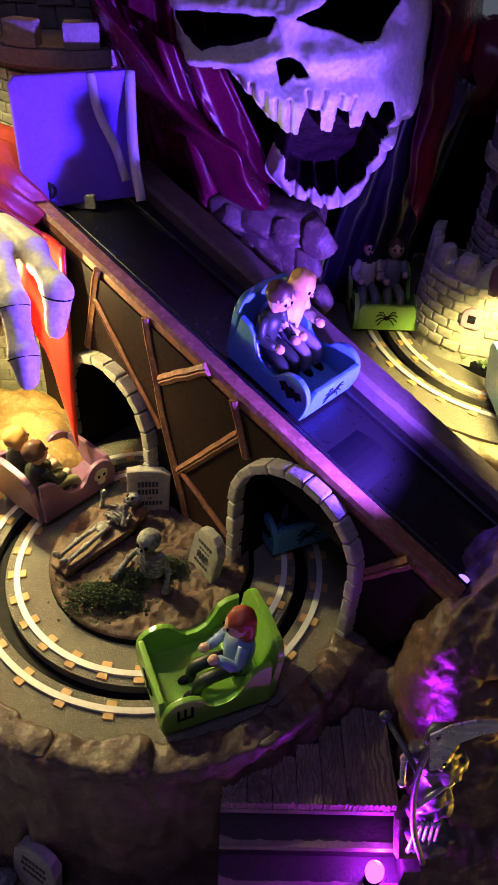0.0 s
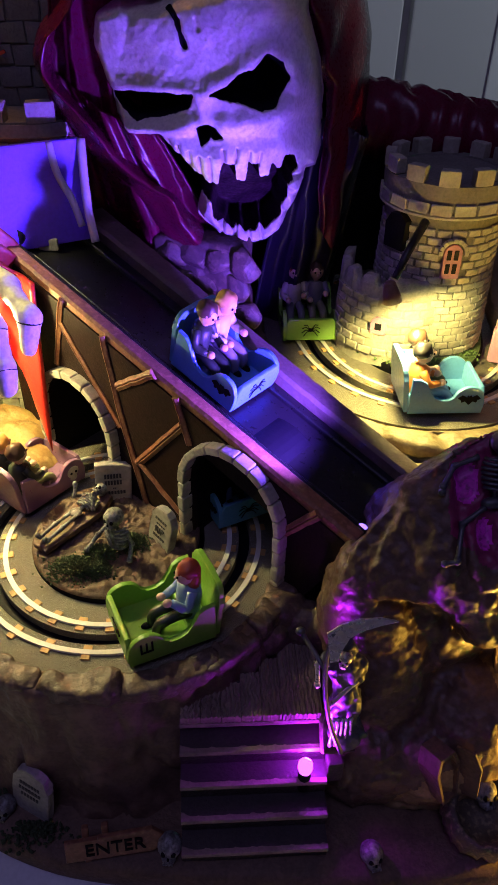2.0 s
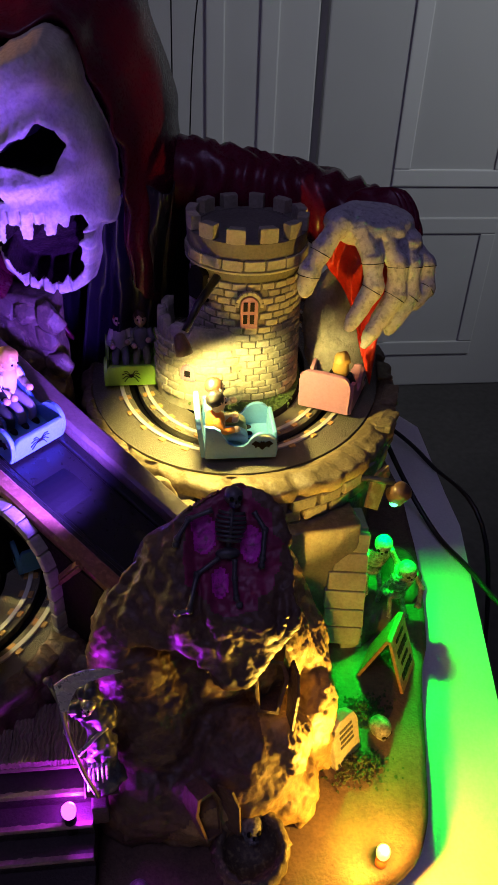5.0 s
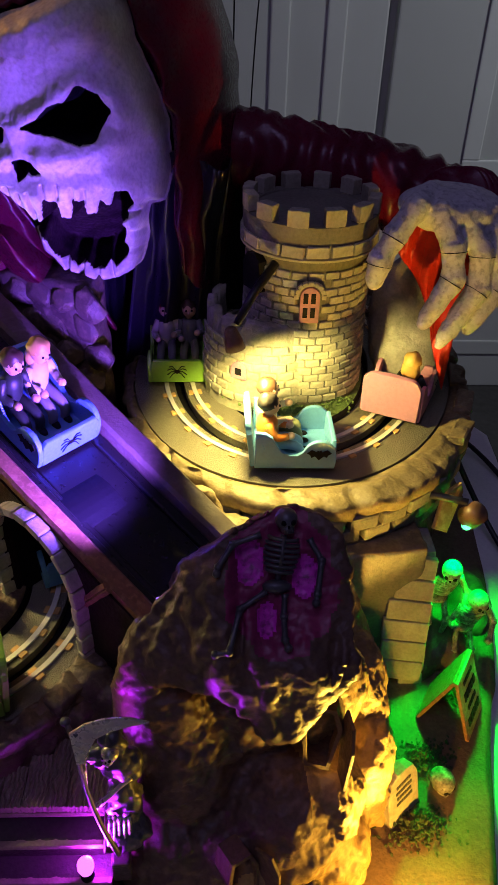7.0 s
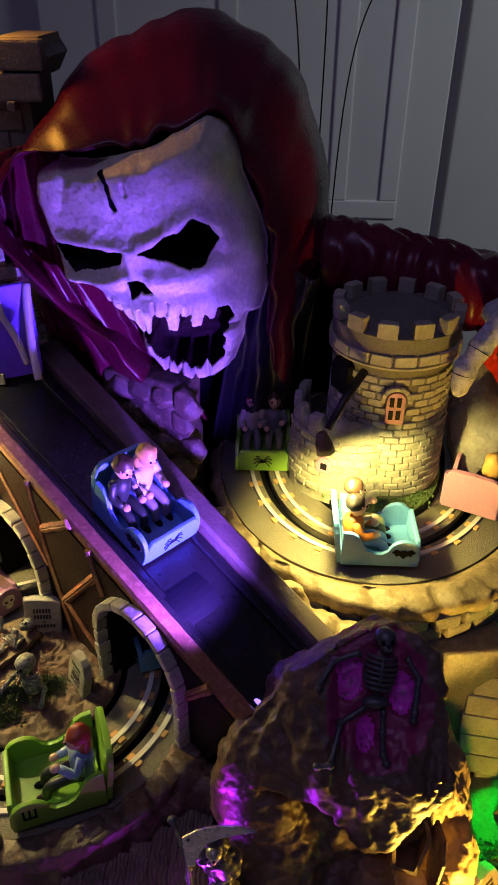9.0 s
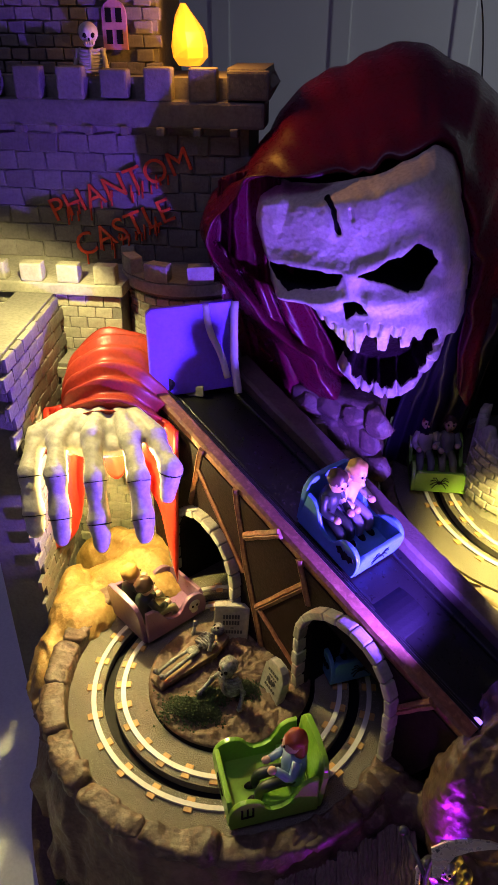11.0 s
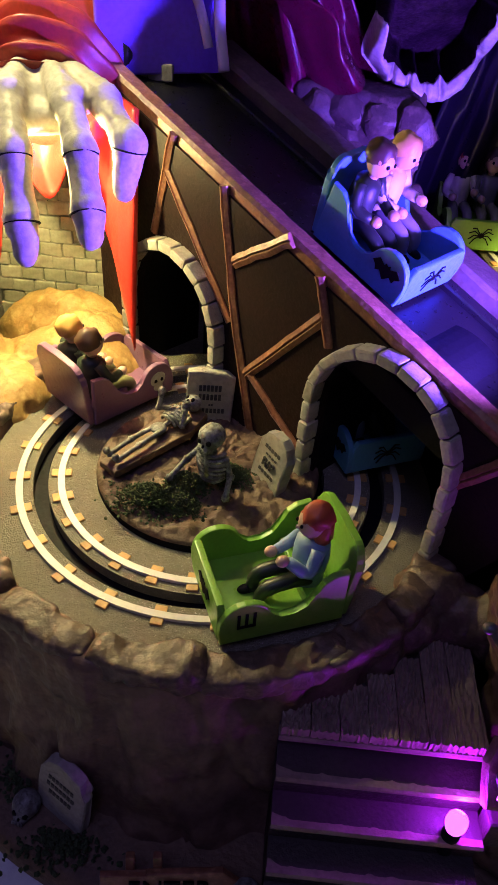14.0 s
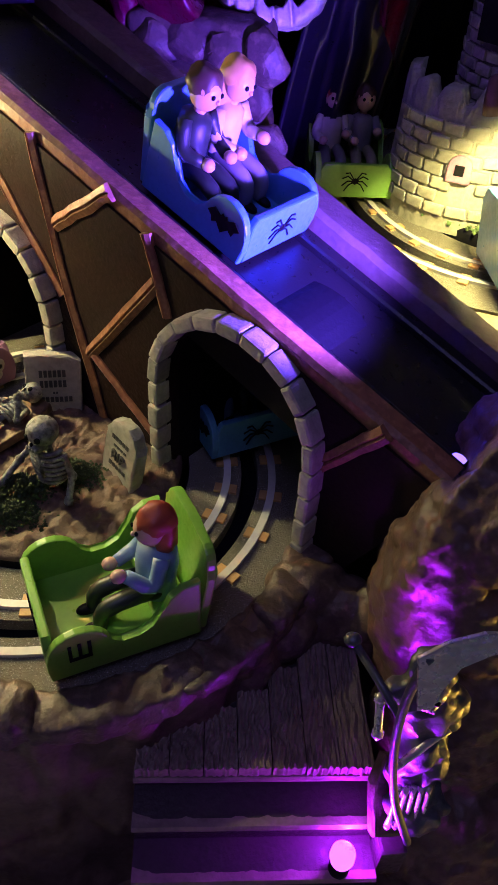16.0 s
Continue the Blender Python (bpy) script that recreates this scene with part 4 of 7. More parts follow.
# black sheet added behind the face for the dark inside the hood
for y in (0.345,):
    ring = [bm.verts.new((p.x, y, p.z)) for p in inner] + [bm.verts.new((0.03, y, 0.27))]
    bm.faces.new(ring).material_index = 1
drape(bm, [(-0.058, 0.308, 0.366), (-0.038, 0.296, 0.352), (-0.022, 0.293, 0.343), (-0.006, 0.296, 0.337)], [(-0.046, 0.335, 0.25), (-0.015, 0.322, 0.25), (0.015, 0.315, 0.25), (0.04, 0.318, 0.25)], 3, 0.0055, 0.0, 2)
drape(bm, [(0.058, 0.325, 0.33), (0.075, 0.315, 0.34), (0.095, 0.32, 0.33), (0.1, 0.345, 0.33)], [(0.04, 0.335, 0.22), (0.06, 0.335, 0.22), (0.078, 0.34, 0.22), (0.09, 0.36, 0.22)], 3, 0.003, 0.0, 4, seed=2.0)
drape(bm, [(-0.03, 0.35, 0.33), (0.0, 0.355, 0.335), (0.03, 0.36, 0.34), (0.056, 0.36, 0.34)], [(-0.035, 0.385, 0.121), (0.0, 0.385, 0.121), (0.02, 0.385, 0.121), (0.038, 0.38, 0.121)], 3, 0.004, 0.0, 4, seed=4.0)
drape(bm, [(0.05, 0.365, 0.35), (0.075, 0.37, 0.345), (0.1, 0.376, 0.335), (0.135, 0.378, 0.325)], [(0.04, 0.39, 0.225), (0.075, 0.396, 0.225), (0.11, 0.4, 0.225), (0.145, 0.4, 0.225)], 2, 0.004, 0.0, 4, seed=1.0)
drape(bm, [(-0.05, 0.306, 0.39), (-0.041, 0.305, 0.3935), (-0.031, 0.304, 0.394), (-0.021, 0.303, 0.391)], [(-0.056, 0.307, 0.342), (-0.042, 0.303, 0.34), (-0.026, 0.301, 0.336), (-0.01, 0.3, 0.332)], 2.5, 0.003, 0.0, 2, seed=3.0)
# sleeve to the far claw
arm = smooth_path([(0.075, 0.372, 0.33), (0.105, 0.366, 0.329), (0.14, 0.36, 0.323), (0.175, 0.354, 0.317), (0.203, 0.345, 0.31), (0.217, 0.336, 0.303), (0.222, 0.33, 0.299)], 14)
add_tube(bm, arm, [0.0205 + 0.0016 * noise.noise(Vector((k * 0.31, 0, 0))) for k in range(len(arm))], 40, 2)
for v in bm.verts:
    if v.co.x > 0.106 and v.co.y > 0.3 and v.co.z > 0.27:
        c = Vector((v.co.x, 0.366 - 0.2 * max(0.0, v.co.x - 0.14), 0.329 - 0.25 * max(0.0, v.co.x - 0.12)))
        way = (v.co - c).normalized()
        u = v.co.x * 250 + 3.4 * noise.noise(way * 1.5 + Vector((v.co.x * 25, 0, 0)))
        v.co += way * (0.0013 * math.sin(u * 1.9) + 0.0012 * noise.noise(Vector((u * 0.8, way.y * 2, way.z * 2))))
me = bpy.data.meshes.new("skull_part")
skull_bm.to_mesh(me)
bm.from_mesh(me)
skull_bm.free()
bpy.data.meshes.remove(me)
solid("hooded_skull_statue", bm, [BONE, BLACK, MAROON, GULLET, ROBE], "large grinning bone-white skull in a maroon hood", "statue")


# ---- bricks, shared between alike pieces ----
def brick_meshes(length, high, deep, mat, kinds=4, bevel=0.0005):
    out = []
    for k in range(kinds):
        bm = bmesh.new()
        add_box(bm, (length, deep, high), None, bevel)
        for v in bm.verts:
            v.co += Vector((noise.noise(v.co * 900 + Vector((k * 9, 0, 0))), noise.noise(v.co * 900 + Vector((0, k * 9, 5))), noise.noise(v.co * 900 + Vector((3, 0, k * 9))))) * min(high, length) * 0.11
        me = bpy.data.meshes.new("brick")
        bm.to_mesh(me)
        bm.free()
        me.materials.append(mat)
        out.append(me)
    return out


def lay(parent, meshes, place, name="brick"):
    ob = new(name, random.choice(meshes))
    ob.parent = parent
    ob.matrix_basis = place
    return ob


def flat_bricks(parent, meshes, corner, along, z0, z1, width, length, high, gap=0.0007, skip=None):
    """Courses of bricks on an upright plane from corner along a level way; they stand half proud of it."""
    along = Vector((*along, 0)).normalized()
    turn = math.degrees(math.atan2(along.y, along.x))
    rows = int((z1 - z0) / high)
    for r in range(rows):
        x = -(r % 2) * length / 2
        while x < width:
            s = x + length / 2
            if 0 <= s <= width and not (skip and skip(s, z0 + (r + 0.5) * high)):
                p = Vector((*corner, 0)) + along * s
                lay(parent, meshes, turned(p.x, p.y, z0 + (r + 0.5) * high, turn) @ pose(random.uniform(-gap, gap) * 0.3, random.uniform(-0.0002, 0.0002), 0, 0, random.uniform(-1.5, 1.5)))
            x += length


def round_bricks(parent, meshes, centre, radius, z0, z1, a0, a1, length, high, skip=None, taper=0.0):
    rows = int((z1 - z0) / high)
    for r in range(rows):
        z = z0 + (r + 0.5) * high
        rad = radius - taper * (z - z0)
        step = length / rad
        a = radians(a0) + (r % 2) * step / 2
        while a < radians(a1):
            if not (skip and skip(math.degrees(a), z)):
                lay(parent, meshes, turned(centre[0] + rad * math.cos(a), centre[1] + rad * math.sin(a), z, math.degrees(a) + 90) @ pose(0, 0, random.uniform(-0.0002, 0.0002), 0, random.uniform(-2, 2)))
            a += step


def words(body, size, place, mat, name, label, category="lettering", deep=0.0004):
    """Raised lettering in the built-in font, as a mesh."""
    c = bpy.data.curves.new("letters", "FONT")
    c.body, c.size, c.extrude, c.align_x, c.align_y, c.resolution_u = body, size, deep, "CENTER", "CENTER", 3
    ob = new("letters", c)
    me = bpy.data.meshes.new_from_object(ob.evaluated_get(bpy.context.evaluated_depsgraph_get()))
    bpy.data.objects.remove(ob)
    me.materials.clear()
    me.materials.append(mat)
    made = new(name, me)
    made.matrix_basis = place
    return made


UPRIGHT = Matrix.Rotation(math.pi / 2, 4, "X")      # text and prisms drawn in x, y stand up and face -y

# ---- round tower on the upper track ----
TC = (0.1365, 0.31)
tower = thing("castle_tower", "round pale stone tower with a crenellated top", "tower")
bm = bmesh.new()
add_lathe(bm, [(0.0312, UP), (0.0312, 0.24), (0.0297, 0.27), (0.0292, 0.302), (0.0312, 0.3065), (0.0318, 0.316), (0.0318, 0.3185), (0.0262, 0.3185), (0.026, 0.3178), (0.014, 0.3181), (0.0004, 0.3182)], 56, Matrix.Translation((*TC, 0)))
part("core", bm, MORTAR, tower, "dark mortar core")
bricks = brick_meshes(0.0066, 0.0034, 0.0016, CASTLE)
round_bricks(tower, bricks, TC, 0.0314, 0.2295, 0.3015, -190, 15, 0.0075, 0.004, lambda a, z: -103 < a < -80 and 0.272 < z < 0.295 or -165 < a < -138 and 0.283 < z < 0.304, taper=0.03)
big = brick_meshes(0.0102, 0.0052, 0.002, CASTLE)
round_bricks(tower, big, TC, 0.0316, 0.3045, 0.316, -190, 15, 0.0112, 0.0058)
bm = bmesh.new()
for z in (0.3035,):
    add_lathe(bm, [(0.0305, z - 0.0012), (0.0328, z - 0.0004), (0.0328, z + 0.0006), (0.0305, z + 0.0012)], 56, Matrix.Translation((*TC, 0)))
part("string_course", bm, CASTLE, tower)
for k in range(12):
    a = 30 * k + 14
    bm = bmesh.new()
    arc = [(0.0268, a - 8.5), (0.0268, a), (0.0268, a + 8.5), (0.0322, a + 8.5), (0.0322, a), (0.0322, a - 8.5)]
    add_prism(bm, [(r * math.cos(radians(q)), r * math.sin(radians(q))) for r, q in arc], 0.0075, Matrix.Translation((*TC, 0.3222 + random.uniform(-0.0004, 0.0004))), 0.0006)
    part("merlon", bm, CASTLE, tower)


def shutter(parent, place, wide, high, lights):
    """An arched barred window with a thin frame."""
    top = [(wide / 2 * math.cos(math.pi * k / 8), high / 2 - wide / 2 + wide / 2 * math.sin(math.pi * k / 8)) for k in range(9)]
    bm = bmesh.new()
    add_prism(bm, [(-wide / 2, -high / 2), (wide / 2, -high / 2)] + top, 0.0022, place, 0.0003)
    frame_ob = part("window", bm, PINKW, parent, "dusty pink barred window")
    for x, y, w, h in lights:
        bm = bmesh.new()
        add_box(bm, (w, h, 0.0012), place @ Matrix.Translation((x, y, 0.0009)), 0.0002)
        part("opening", bm, BLACK, frame_ob, "dark gap between the bars")


a = -92
n = Vector((math.cos(radians(a)), math.sin(radians(a)), 0))
WP = Matrix.Translation(Vector((*TC, 0.2825)) + n * 0.0312) @ Matrix((Vector((-n.y, n.x, 0)), Vector((0, 0, 1)), n)).transposed().to_4x4()
shutter(tower, WP, 0.009, 0.0175, [(-0.002, 0.0035, 0.0022, 0.005), (0.0015, 0.0035, 0.0022, 0.005), (-0.002, -0.0035, 0.0022, 0.005), (0.0015, -0.0035, 0.0022, 0.005)])
for k in range(9):
    q = math.pi * k / 8
    bm = bmesh.new()
    add_box(bm, (0.0021, 0.0024, 0.0022), WP @ Matrix.Translation((0.0063 * math.cos(q), 0.0043 + 0.0063 * math.sin(q), 0.0004)) @ Matrix.Rotation(q, 4, "Z"), 0.0003)
    part("arch_stone", bm, CASTLE, tower)
bm = bmesh.new()
add_prism(bm, [(-0.0065, -0.009), (0.006, -0.009), (0.0065, 0.006), (0.002, 0.0095), (-0.004, 0.008), (-0.007, 0.003)], 0.004, Matrix.Translation((TC[0] - 0.0262, TC[1] - 0.0162, 0.293)) @ pose(0, 0, 0, 90, 0, -58))
part("breach", bm, BLACK, tower, "dark broken gap in the wall")

# ruined annex joined to the tower's foot
annex = thing("tower_annex", "ruined rounded stone annex at the tower foot", "ruin")
AC = (0.119, 0.3095)
bm = bmesh.new()
rows = []
for k in range(49):
    ang = radians(-215 + 200 * k / 48)
    top = 0.2725 + 0.0016 * noise.noise(Vector((k * 0.8, 0, 2))) - (0.0045 if k % 6 > 3 and k < 26 else 0) - 0.004 * max(0.0, (k - 26) / 22)
    rows.append([bm.verts.new((AC[0] + r * math.cos(ang), AC[1] + r * math.sin(ang), z)) for r, z in ((0.0335, UP), (0.0325, 0.24), (0.0312, top - 0.001), (0.0268, top), (0.0265, top - 0.02))])
for p, q in zip(rows, rows[1:]):
    for i in range(4):
        bm.faces.new((p[i], p[i + 1], q[i + 1], q[i]))
bmesh.ops.subdivide_edges(bm, edges=bm.edges[:], cuts=2, use_grid_fill=True)
for v in bm.verts:
    v.co += Vector((1, 1, 0.4)) * noise.fractal(v.co * 260, 1.0, 2.0, 3) * 0.0006
part("wall", bm, CASTLE, annex, smooth=True)
n = Vector((math.cos(radians(-118)), math.sin(radians(-118)), 0))
shutter(annex, Matrix.Translation((0.1035, 0.2795, 0.2475)) @ Matrix((Vector((-n.y, n.x, 0)), Vector((0, 0, 1)), n)).transposed().to_4x4(), 0.0085, 0.0095, [(0.0, -0.0004, 0.0034, 0.0036)])
stones = brick_meshes(0.0072, 0.0038, 0.0014, CASTLE)
round_bricks(annex, stones, AC, 0.0338, 0.2295, 0.266, -170, -55, 0.0082, 0.0046, lambda a, z: random.random() < 0.12, taper=0.05)

# pale rock under the far paw
bm = bmesh.new()
for c, r in (((0.19, 0.318, 0.255), (0.018, 0.012, 0.038)), ((0.196, 0.31, 0.24), (0.02, 0.012, 0.022))):
    add_ball(bm, r, Matrix.Translation(c), 3)
bm = fused(bm, 0.0014, 0.0018, 70, 1, 7.0, True)
solid("pillar_rock", bm, STONE, "smooth grey rock pillar under the bony paw", "rock")

# islands
bm = bmesh.new()
rows = []
for r, z in ((1.0, UP - 0.003), (1.0, UP + 0.0022), (0.97, UP + 0.0035), (0.85, UP + 0.004), (0.6, UP + 0.005), (0.3, UP + 0.005)):
    rows.append([bm.verts.new((0.1335 + 0.0395 * r * math.cos(t), 0.325 + 0.0625 * r * math.sin(t), z + (0.0006 * noise.noise(Vector((math.cos(t) * 4, math.sin(t) * 4, r * 3))) if r < 1 else 0))) for t in (2 * math.pi * k / 72 for k in range(72))])
for p, q in zip(rows, rows[1:]):
    for k in range(72):
        f = bm.faces.new((p[k], p[(k + 1) % 72], q[(k + 1) % 72], q[k]))
        f.material_index = 1 if p is rows[0] or p is rows[1] else 0
bm.faces.new(rows[-1])
solid("tower_island", bm, [GRASS, BLACK], "oval grassy island under the tower", "island", kind="structure")


CRUMB = bmesh.new()
bmesh.ops.create_icosphere(CRUMB, subdivisions=1, radius=1.0)
CRUMB_V, CRUMB_F = [v.co.copy() for v in CRUMB.verts], [[v.index for v in f.verts] for f in CRUMB.faces]
CRUMB.free()


def flock(bm, centre, spread, count, size, seed):
    """Loose crumbs of moss scattered over a patch."""
    rnd = random.Random(seed)
    for _ in range(count):
        x, y = rnd.gauss(0, 1) * spread[0] * 0.5, rnd.gauss(0, 1) * spread[1] * 0.5
        z = max(0.0, spread[2] * (1 - (x / spread[0]) ** 2 - (y / spread[1]) ** 2)) * rnd.uniform(0.3, 1.0)
        s = size * rnd.uniform(0.5, 1.3)
        m = pose(centre[0] + x, centre[1] + y, centre[2] + z, rnd.uniform(0, 90), rnd.uniform(0, 90), rnd.uniform(0, 90)) @ Matrix.Diagonal((s, s * rnd.uniform(0.5, 1.3), s * rnd.uniform(0.4, 1.1), 1))
        made = [bm.verts.new(m @ (c * rnd.uniform(0.65, 1.25))) for c in CRUMB_V]
        for f in CRUMB_F:
            bm.faces.new([made[k] for k in f])


for k, (x, y) in enumerate(((0.145, 0.276), (0.134, 0.2735), (0.118, 0.2745), (0.108, 0.284), (0.153, 0.284))):
    bm = bmesh.new()
    flock(bm, (x, y, UP + 0.0042), (0.008, 0.005, 0.0015), 90, 0.0008, k)
    solid("grass_patch", bm, GRASS, "short green grass at the tower foot", "grass", kind="stuff", smooth=False)

# lamp on the tower
spot = thing("spot_lamp", "small brown spot lamp on a black arm fixed to the tower", "lamp", "spot lamps")
bm = bmesh.new()
add_tube(bm, [(0.1185, 0.277, 0.303), (0.1085, 0.263, 0.2945), (0.1015, 0.2545, 0.2845)], [0.0022, 0.002, 0.0017], 10)
part("arm", bm, CABLE, spot, "black arm", True)
bm = bmesh.new()
to = Matrix.Translation((0.1, 0.2515, 0.2785)) @ Vector((0.25, -0.1, -1)).to_track_quat("Z", "Y").to_matrix().to_4x4()
add_lathe(bm, [(0.0018, -0.006), (0.0026, -0.0052), (0.004, 0.0), (0.0046, 0.0042), (0.0042, 0.0042), (0.003, -0.001)], 24, to)
part("shade", bm, BROWNCAP, spot, "brown shade", True)
bm = bmesh.new()
add_ball(bm, (0.0018, 0.0018, 0.0016), to @ Matrix.Translation((0, 0, 0.0005)), 2)
part("bulb", bm, glow("yellow_bulb", (1.0, 0.84, 0.28), 3), spot, "lit yellow bulb", True)

# rim stones of the upper shelf
for k in range(11):
    ang = radians(-30 + 14 * k)
    p, n = curve_at(*UP_RING, ang, 0.0262 + 0.0008 * random.uniform(-1, 1) + rim_reach(ang))
    bm = bmesh.new()
    add_box(bm, (0.009, 0.02 * random.uniform(0.85, 1.05), 0.0045), turned(p.x, p.y, UP + 0.0008, math.degrees(math.atan2(n.y, n.x))), 0.0014)
    bmesh.ops.subdivide_edges(bm, edges=bm.edges[:], cuts=2, use_grid_fill=True)
    for v in bm.verts:
        v.co += Vector((1, 1, 1)) * noise.fractal(v.co * 170, 1.0, 2.0, 3) * 0.001
    solid("rim_slab", bm, RIMSTONE, "flat tan stone slab on the upper rim", "stone", "upper rim slabs", smooth=False)
edge_wall = thing("shelf_wall", "rough stone block wall below the upper shelf", "wall", kind="structure")
blocks = brick_meshes(0.0135, 0.0072, 0.005, DARKSTONE, bevel=0.0012)
for r in range(3):
    for k in range(22):
        ang = radians(-115 + 7.6 * k + (r % 2) * 3.8)
        p, n = curve_at(*UP_RING, ang, 0.0275 + rim_reach(ang) - 0.0012 * r)
        lay(edge_wall, blocks, turned(p.x, p.y, UP - 0.0105 - r * 0.0078, math.degrees(math.atan2(n.y, n.x)) + 90), "stone_block")
bm = bmesh.new()
add_box(bm, (0.05, 0.03, 0.08), pose(0.162, 0.216, 0.16, 0, 0, 6), 0.002)
bm = fused(bm, 0.0014, 0.0012, 70, 1, 5.0, True)
# upward faces get paler worn stone, painting in the lamplight on top
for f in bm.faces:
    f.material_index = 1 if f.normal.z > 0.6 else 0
solid("shelf_block", bm, [DARKSTONE, RIMSTONE], "grey stone block below the upper shelf, its lit top painted paler", "rock wall", kind="structure")

# ---- haunted castle behind ----
castle = thing("castle", "tall yellowed stone castle wall with battlements", "castle")
bm = bmesh.new()
add_box(bm, (0.19, 0.04, 0.22), pose(-0.135, 0.357, 0.32))
part("wall_core", bm, MORTAR, castle)
CB = brick_meshes(0.0151, 0.0088, 0.0026, DARKSTONE)
CU = brick_meshes(0.0084, 0.0052, 0.003, DARKSTONE)
CS = brick_meshes(0.0091, 0.0056, 0.0024, CASTLE)
flat_bricks(castle, CB, (-0.2, 0.3371), (1, 0), 0.34, 0.4085, 0.161, 0.0156, 0.0092)
bm = bmesh.new()
add_box(bm, (0.17, 0.02, 0.012), pose(-0.1165, 0.339, 0.4145), 0.0015)
for k in range(9):
    add_box(bm, (0.004, 0.008, 0.004), pose(-0.19 + 0.018 * k, 0.331, 0.407), 0.0008)
part("corbel_table", bm, DARKSTONE, castle)
for k in range(8):
    bm = bmesh.new()
    add_box(bm, (0.0135 if k < 7 else 0.02, 0.008, 0.0145 - (0.002 if k % 3 == 1 else 0)), pose(-0.19 + 0.0215 * k, 0.333, 0.4275), 0.0012)
    part("merlon", bm, DARKSTONE, castle)
bm = bmesh.new()
add_prism(bm, [(-0.05, 0.418), (-0.033, 0.418), (-0.028, 0.4265), (-0.0315, 0.43), (-0.0315, 0.4345), (-0.05, 0.4345)], 0.036, UPRIGHT @ Matrix.Translation((0, 0, -0.352)), 0.001)
part("corner_parapet", bm, DARKSTONE, castle)
# upper tower
bm = bmesh.new()
add_box(bm, (0.115, 0.05, 0.06), pose(-0.143, 0.372, 0.448))
part("upper_tower_core", bm, MORTAR, castle)
flat_bricks(castle, CU, (-0.2, 0.3465), (1, 0), 0.43, 0.467, 0.1145, 0.009, 0.0058, skip=lambda s, z: 0.086 < s < 0.103 and 0.438 < z < 0.466)
bm = bmesh.new()
add_box(bm, (0.124, 0.056, 0.006), pose(-0.1405, 0.369, 0.4705), 0.0015)
part("upper_parapet", bm, DARKSTONE, castle)
for k in range(5):
    bm = bmesh.new()
    add_box(bm, (0.014, 0.01, 0.009), pose(-0.187 + 0.0255 * k, 0.346, 0.4775), 0.001)
    part("merlon", bm, DARKSTONE, castle)
shutter(castle, Matrix.Translation((-0.1055, 0.3445, 0.4515)) @ UPRIGHT, 0.012, 0.021, [(-0.0025, 0.004, 0.003, 0.006), (0.0025, 0.004, 0.003, 0.006), (-0.0025, -0.005, 0.003, 0.006), (0.0025, -0.005, 0.003, 0.006)])
for txt, x, z, size, lean in (("PHANTOM", -0.107, 0.3795, 0.0168, -21), ("CASTLE", -0.1065, 0.3575, 0.0172, -23)):
    at = Matrix.Translation((x, 0.3342, z)) @ Matrix.Rotation(radians(lean), 4, "Y") @ UPRIGHT
    w = words(txt, size, at, REDTEXT, "wall_lettering", "")
    w.parent = castle
    tagged(w, "dripping red painted lettering")
    bm = bmesh.new()
    rnd = random.Random(len(txt))
    half = len(txt) * size * 0.3
    for k in range(len(txt) * 3):
        dx, long = rnd.uniform(-half, half), rnd.uniform(0.003, 0.0085)
        top = at @ Vector((dx, -size * rnd.uniform(0.0, 0.3), -0.0001))
        add_tube(bm, [top, top - Vector((0, 0, long * 0.6)), top - Vector((0, 0, long))], [0.0007, 0.0005, 0.0007], 6)
    part("paint_drip", bm, REDTEXT, castle, "run of red paint below the lettering")
# round turret in front
turret = thing("turret", "low round brick turret with broad merlons", "turret")
UC = (-0.071, 0.339)
bm = bmesh.new()
add_lathe(bm, [(0.0345, 0.2), (0.0345, 0.331), (0.0372, 0.334), (0.0372, 0.3405), (0.03, 0.3405)], 56, Matrix.Translation((*UC, 0)))
part("core", bm, MORTAR, turret)
round_bricks(turret, brick_meshes(0.0068, 0.0036, 0.002, CASTLE), UC, 0.0348, 0.272, 0.331, -185, -40, 0.0075, 0.0042)
bm = bmesh.new()
add_lathe(bm, [(0.035, 0.3325), (0.038, 0.334), (0.038, 0.3395), (0.03, 0.3402)], 56, Matrix.Translation((*UC, 0)))
part("ledge", bm, CASTLE, turret, smooth=False)
for k in range(10):
    a = 36 * k - 108
    bm = bmesh.new()
    arc = [(0.031, a - 10), (0.031, a + 10), (0.038, a + 10), (0.038, a), (0.038, a - 10)]
    add_prism(bm, [(r * math.cos(radians(q)), r * math.sin(radians(q))) for r, q in arc], 0.009, Matrix.Translation((*UC, 0.3445)), 0.0009)
    part("merlon", bm, CASTLE, turret)
# tall wall at the far left
side_wall = thing("castle_side_wall", "yellowed block wall beside the castle", "wall", kind="structure")
bm = bmesh.new()
add_box(bm, (0.09, 0.03, 0.212), pose(-0.148, 0.322, 0.226))
part("wall_core", bm, MORTAR, side_wall)
flat_bricks(side_wall, CS, (-0.193, 0.3074), (1, 0), 0.21, 0.3305, 0.09, 0.0095, 0.006)
bm = bmesh.new()
add_box(bm, (0.094, 0.036, 0.0065), pose(-0.147, 0.32, 0.3345), 0.0012)
part("ledge", bm, CASTLE, side_wall)
for k in range(5):
    bm = bmesh.new()
    add_box(bm, (0.0115, 0.0075, 0.0095), pose(-0.187 + 0.0195 * k, 0.306, 0.3425, 0, 0, random.uniform(-3, 3)), 0.001)
    part("merlon", bm, CASTLE, side_wall)
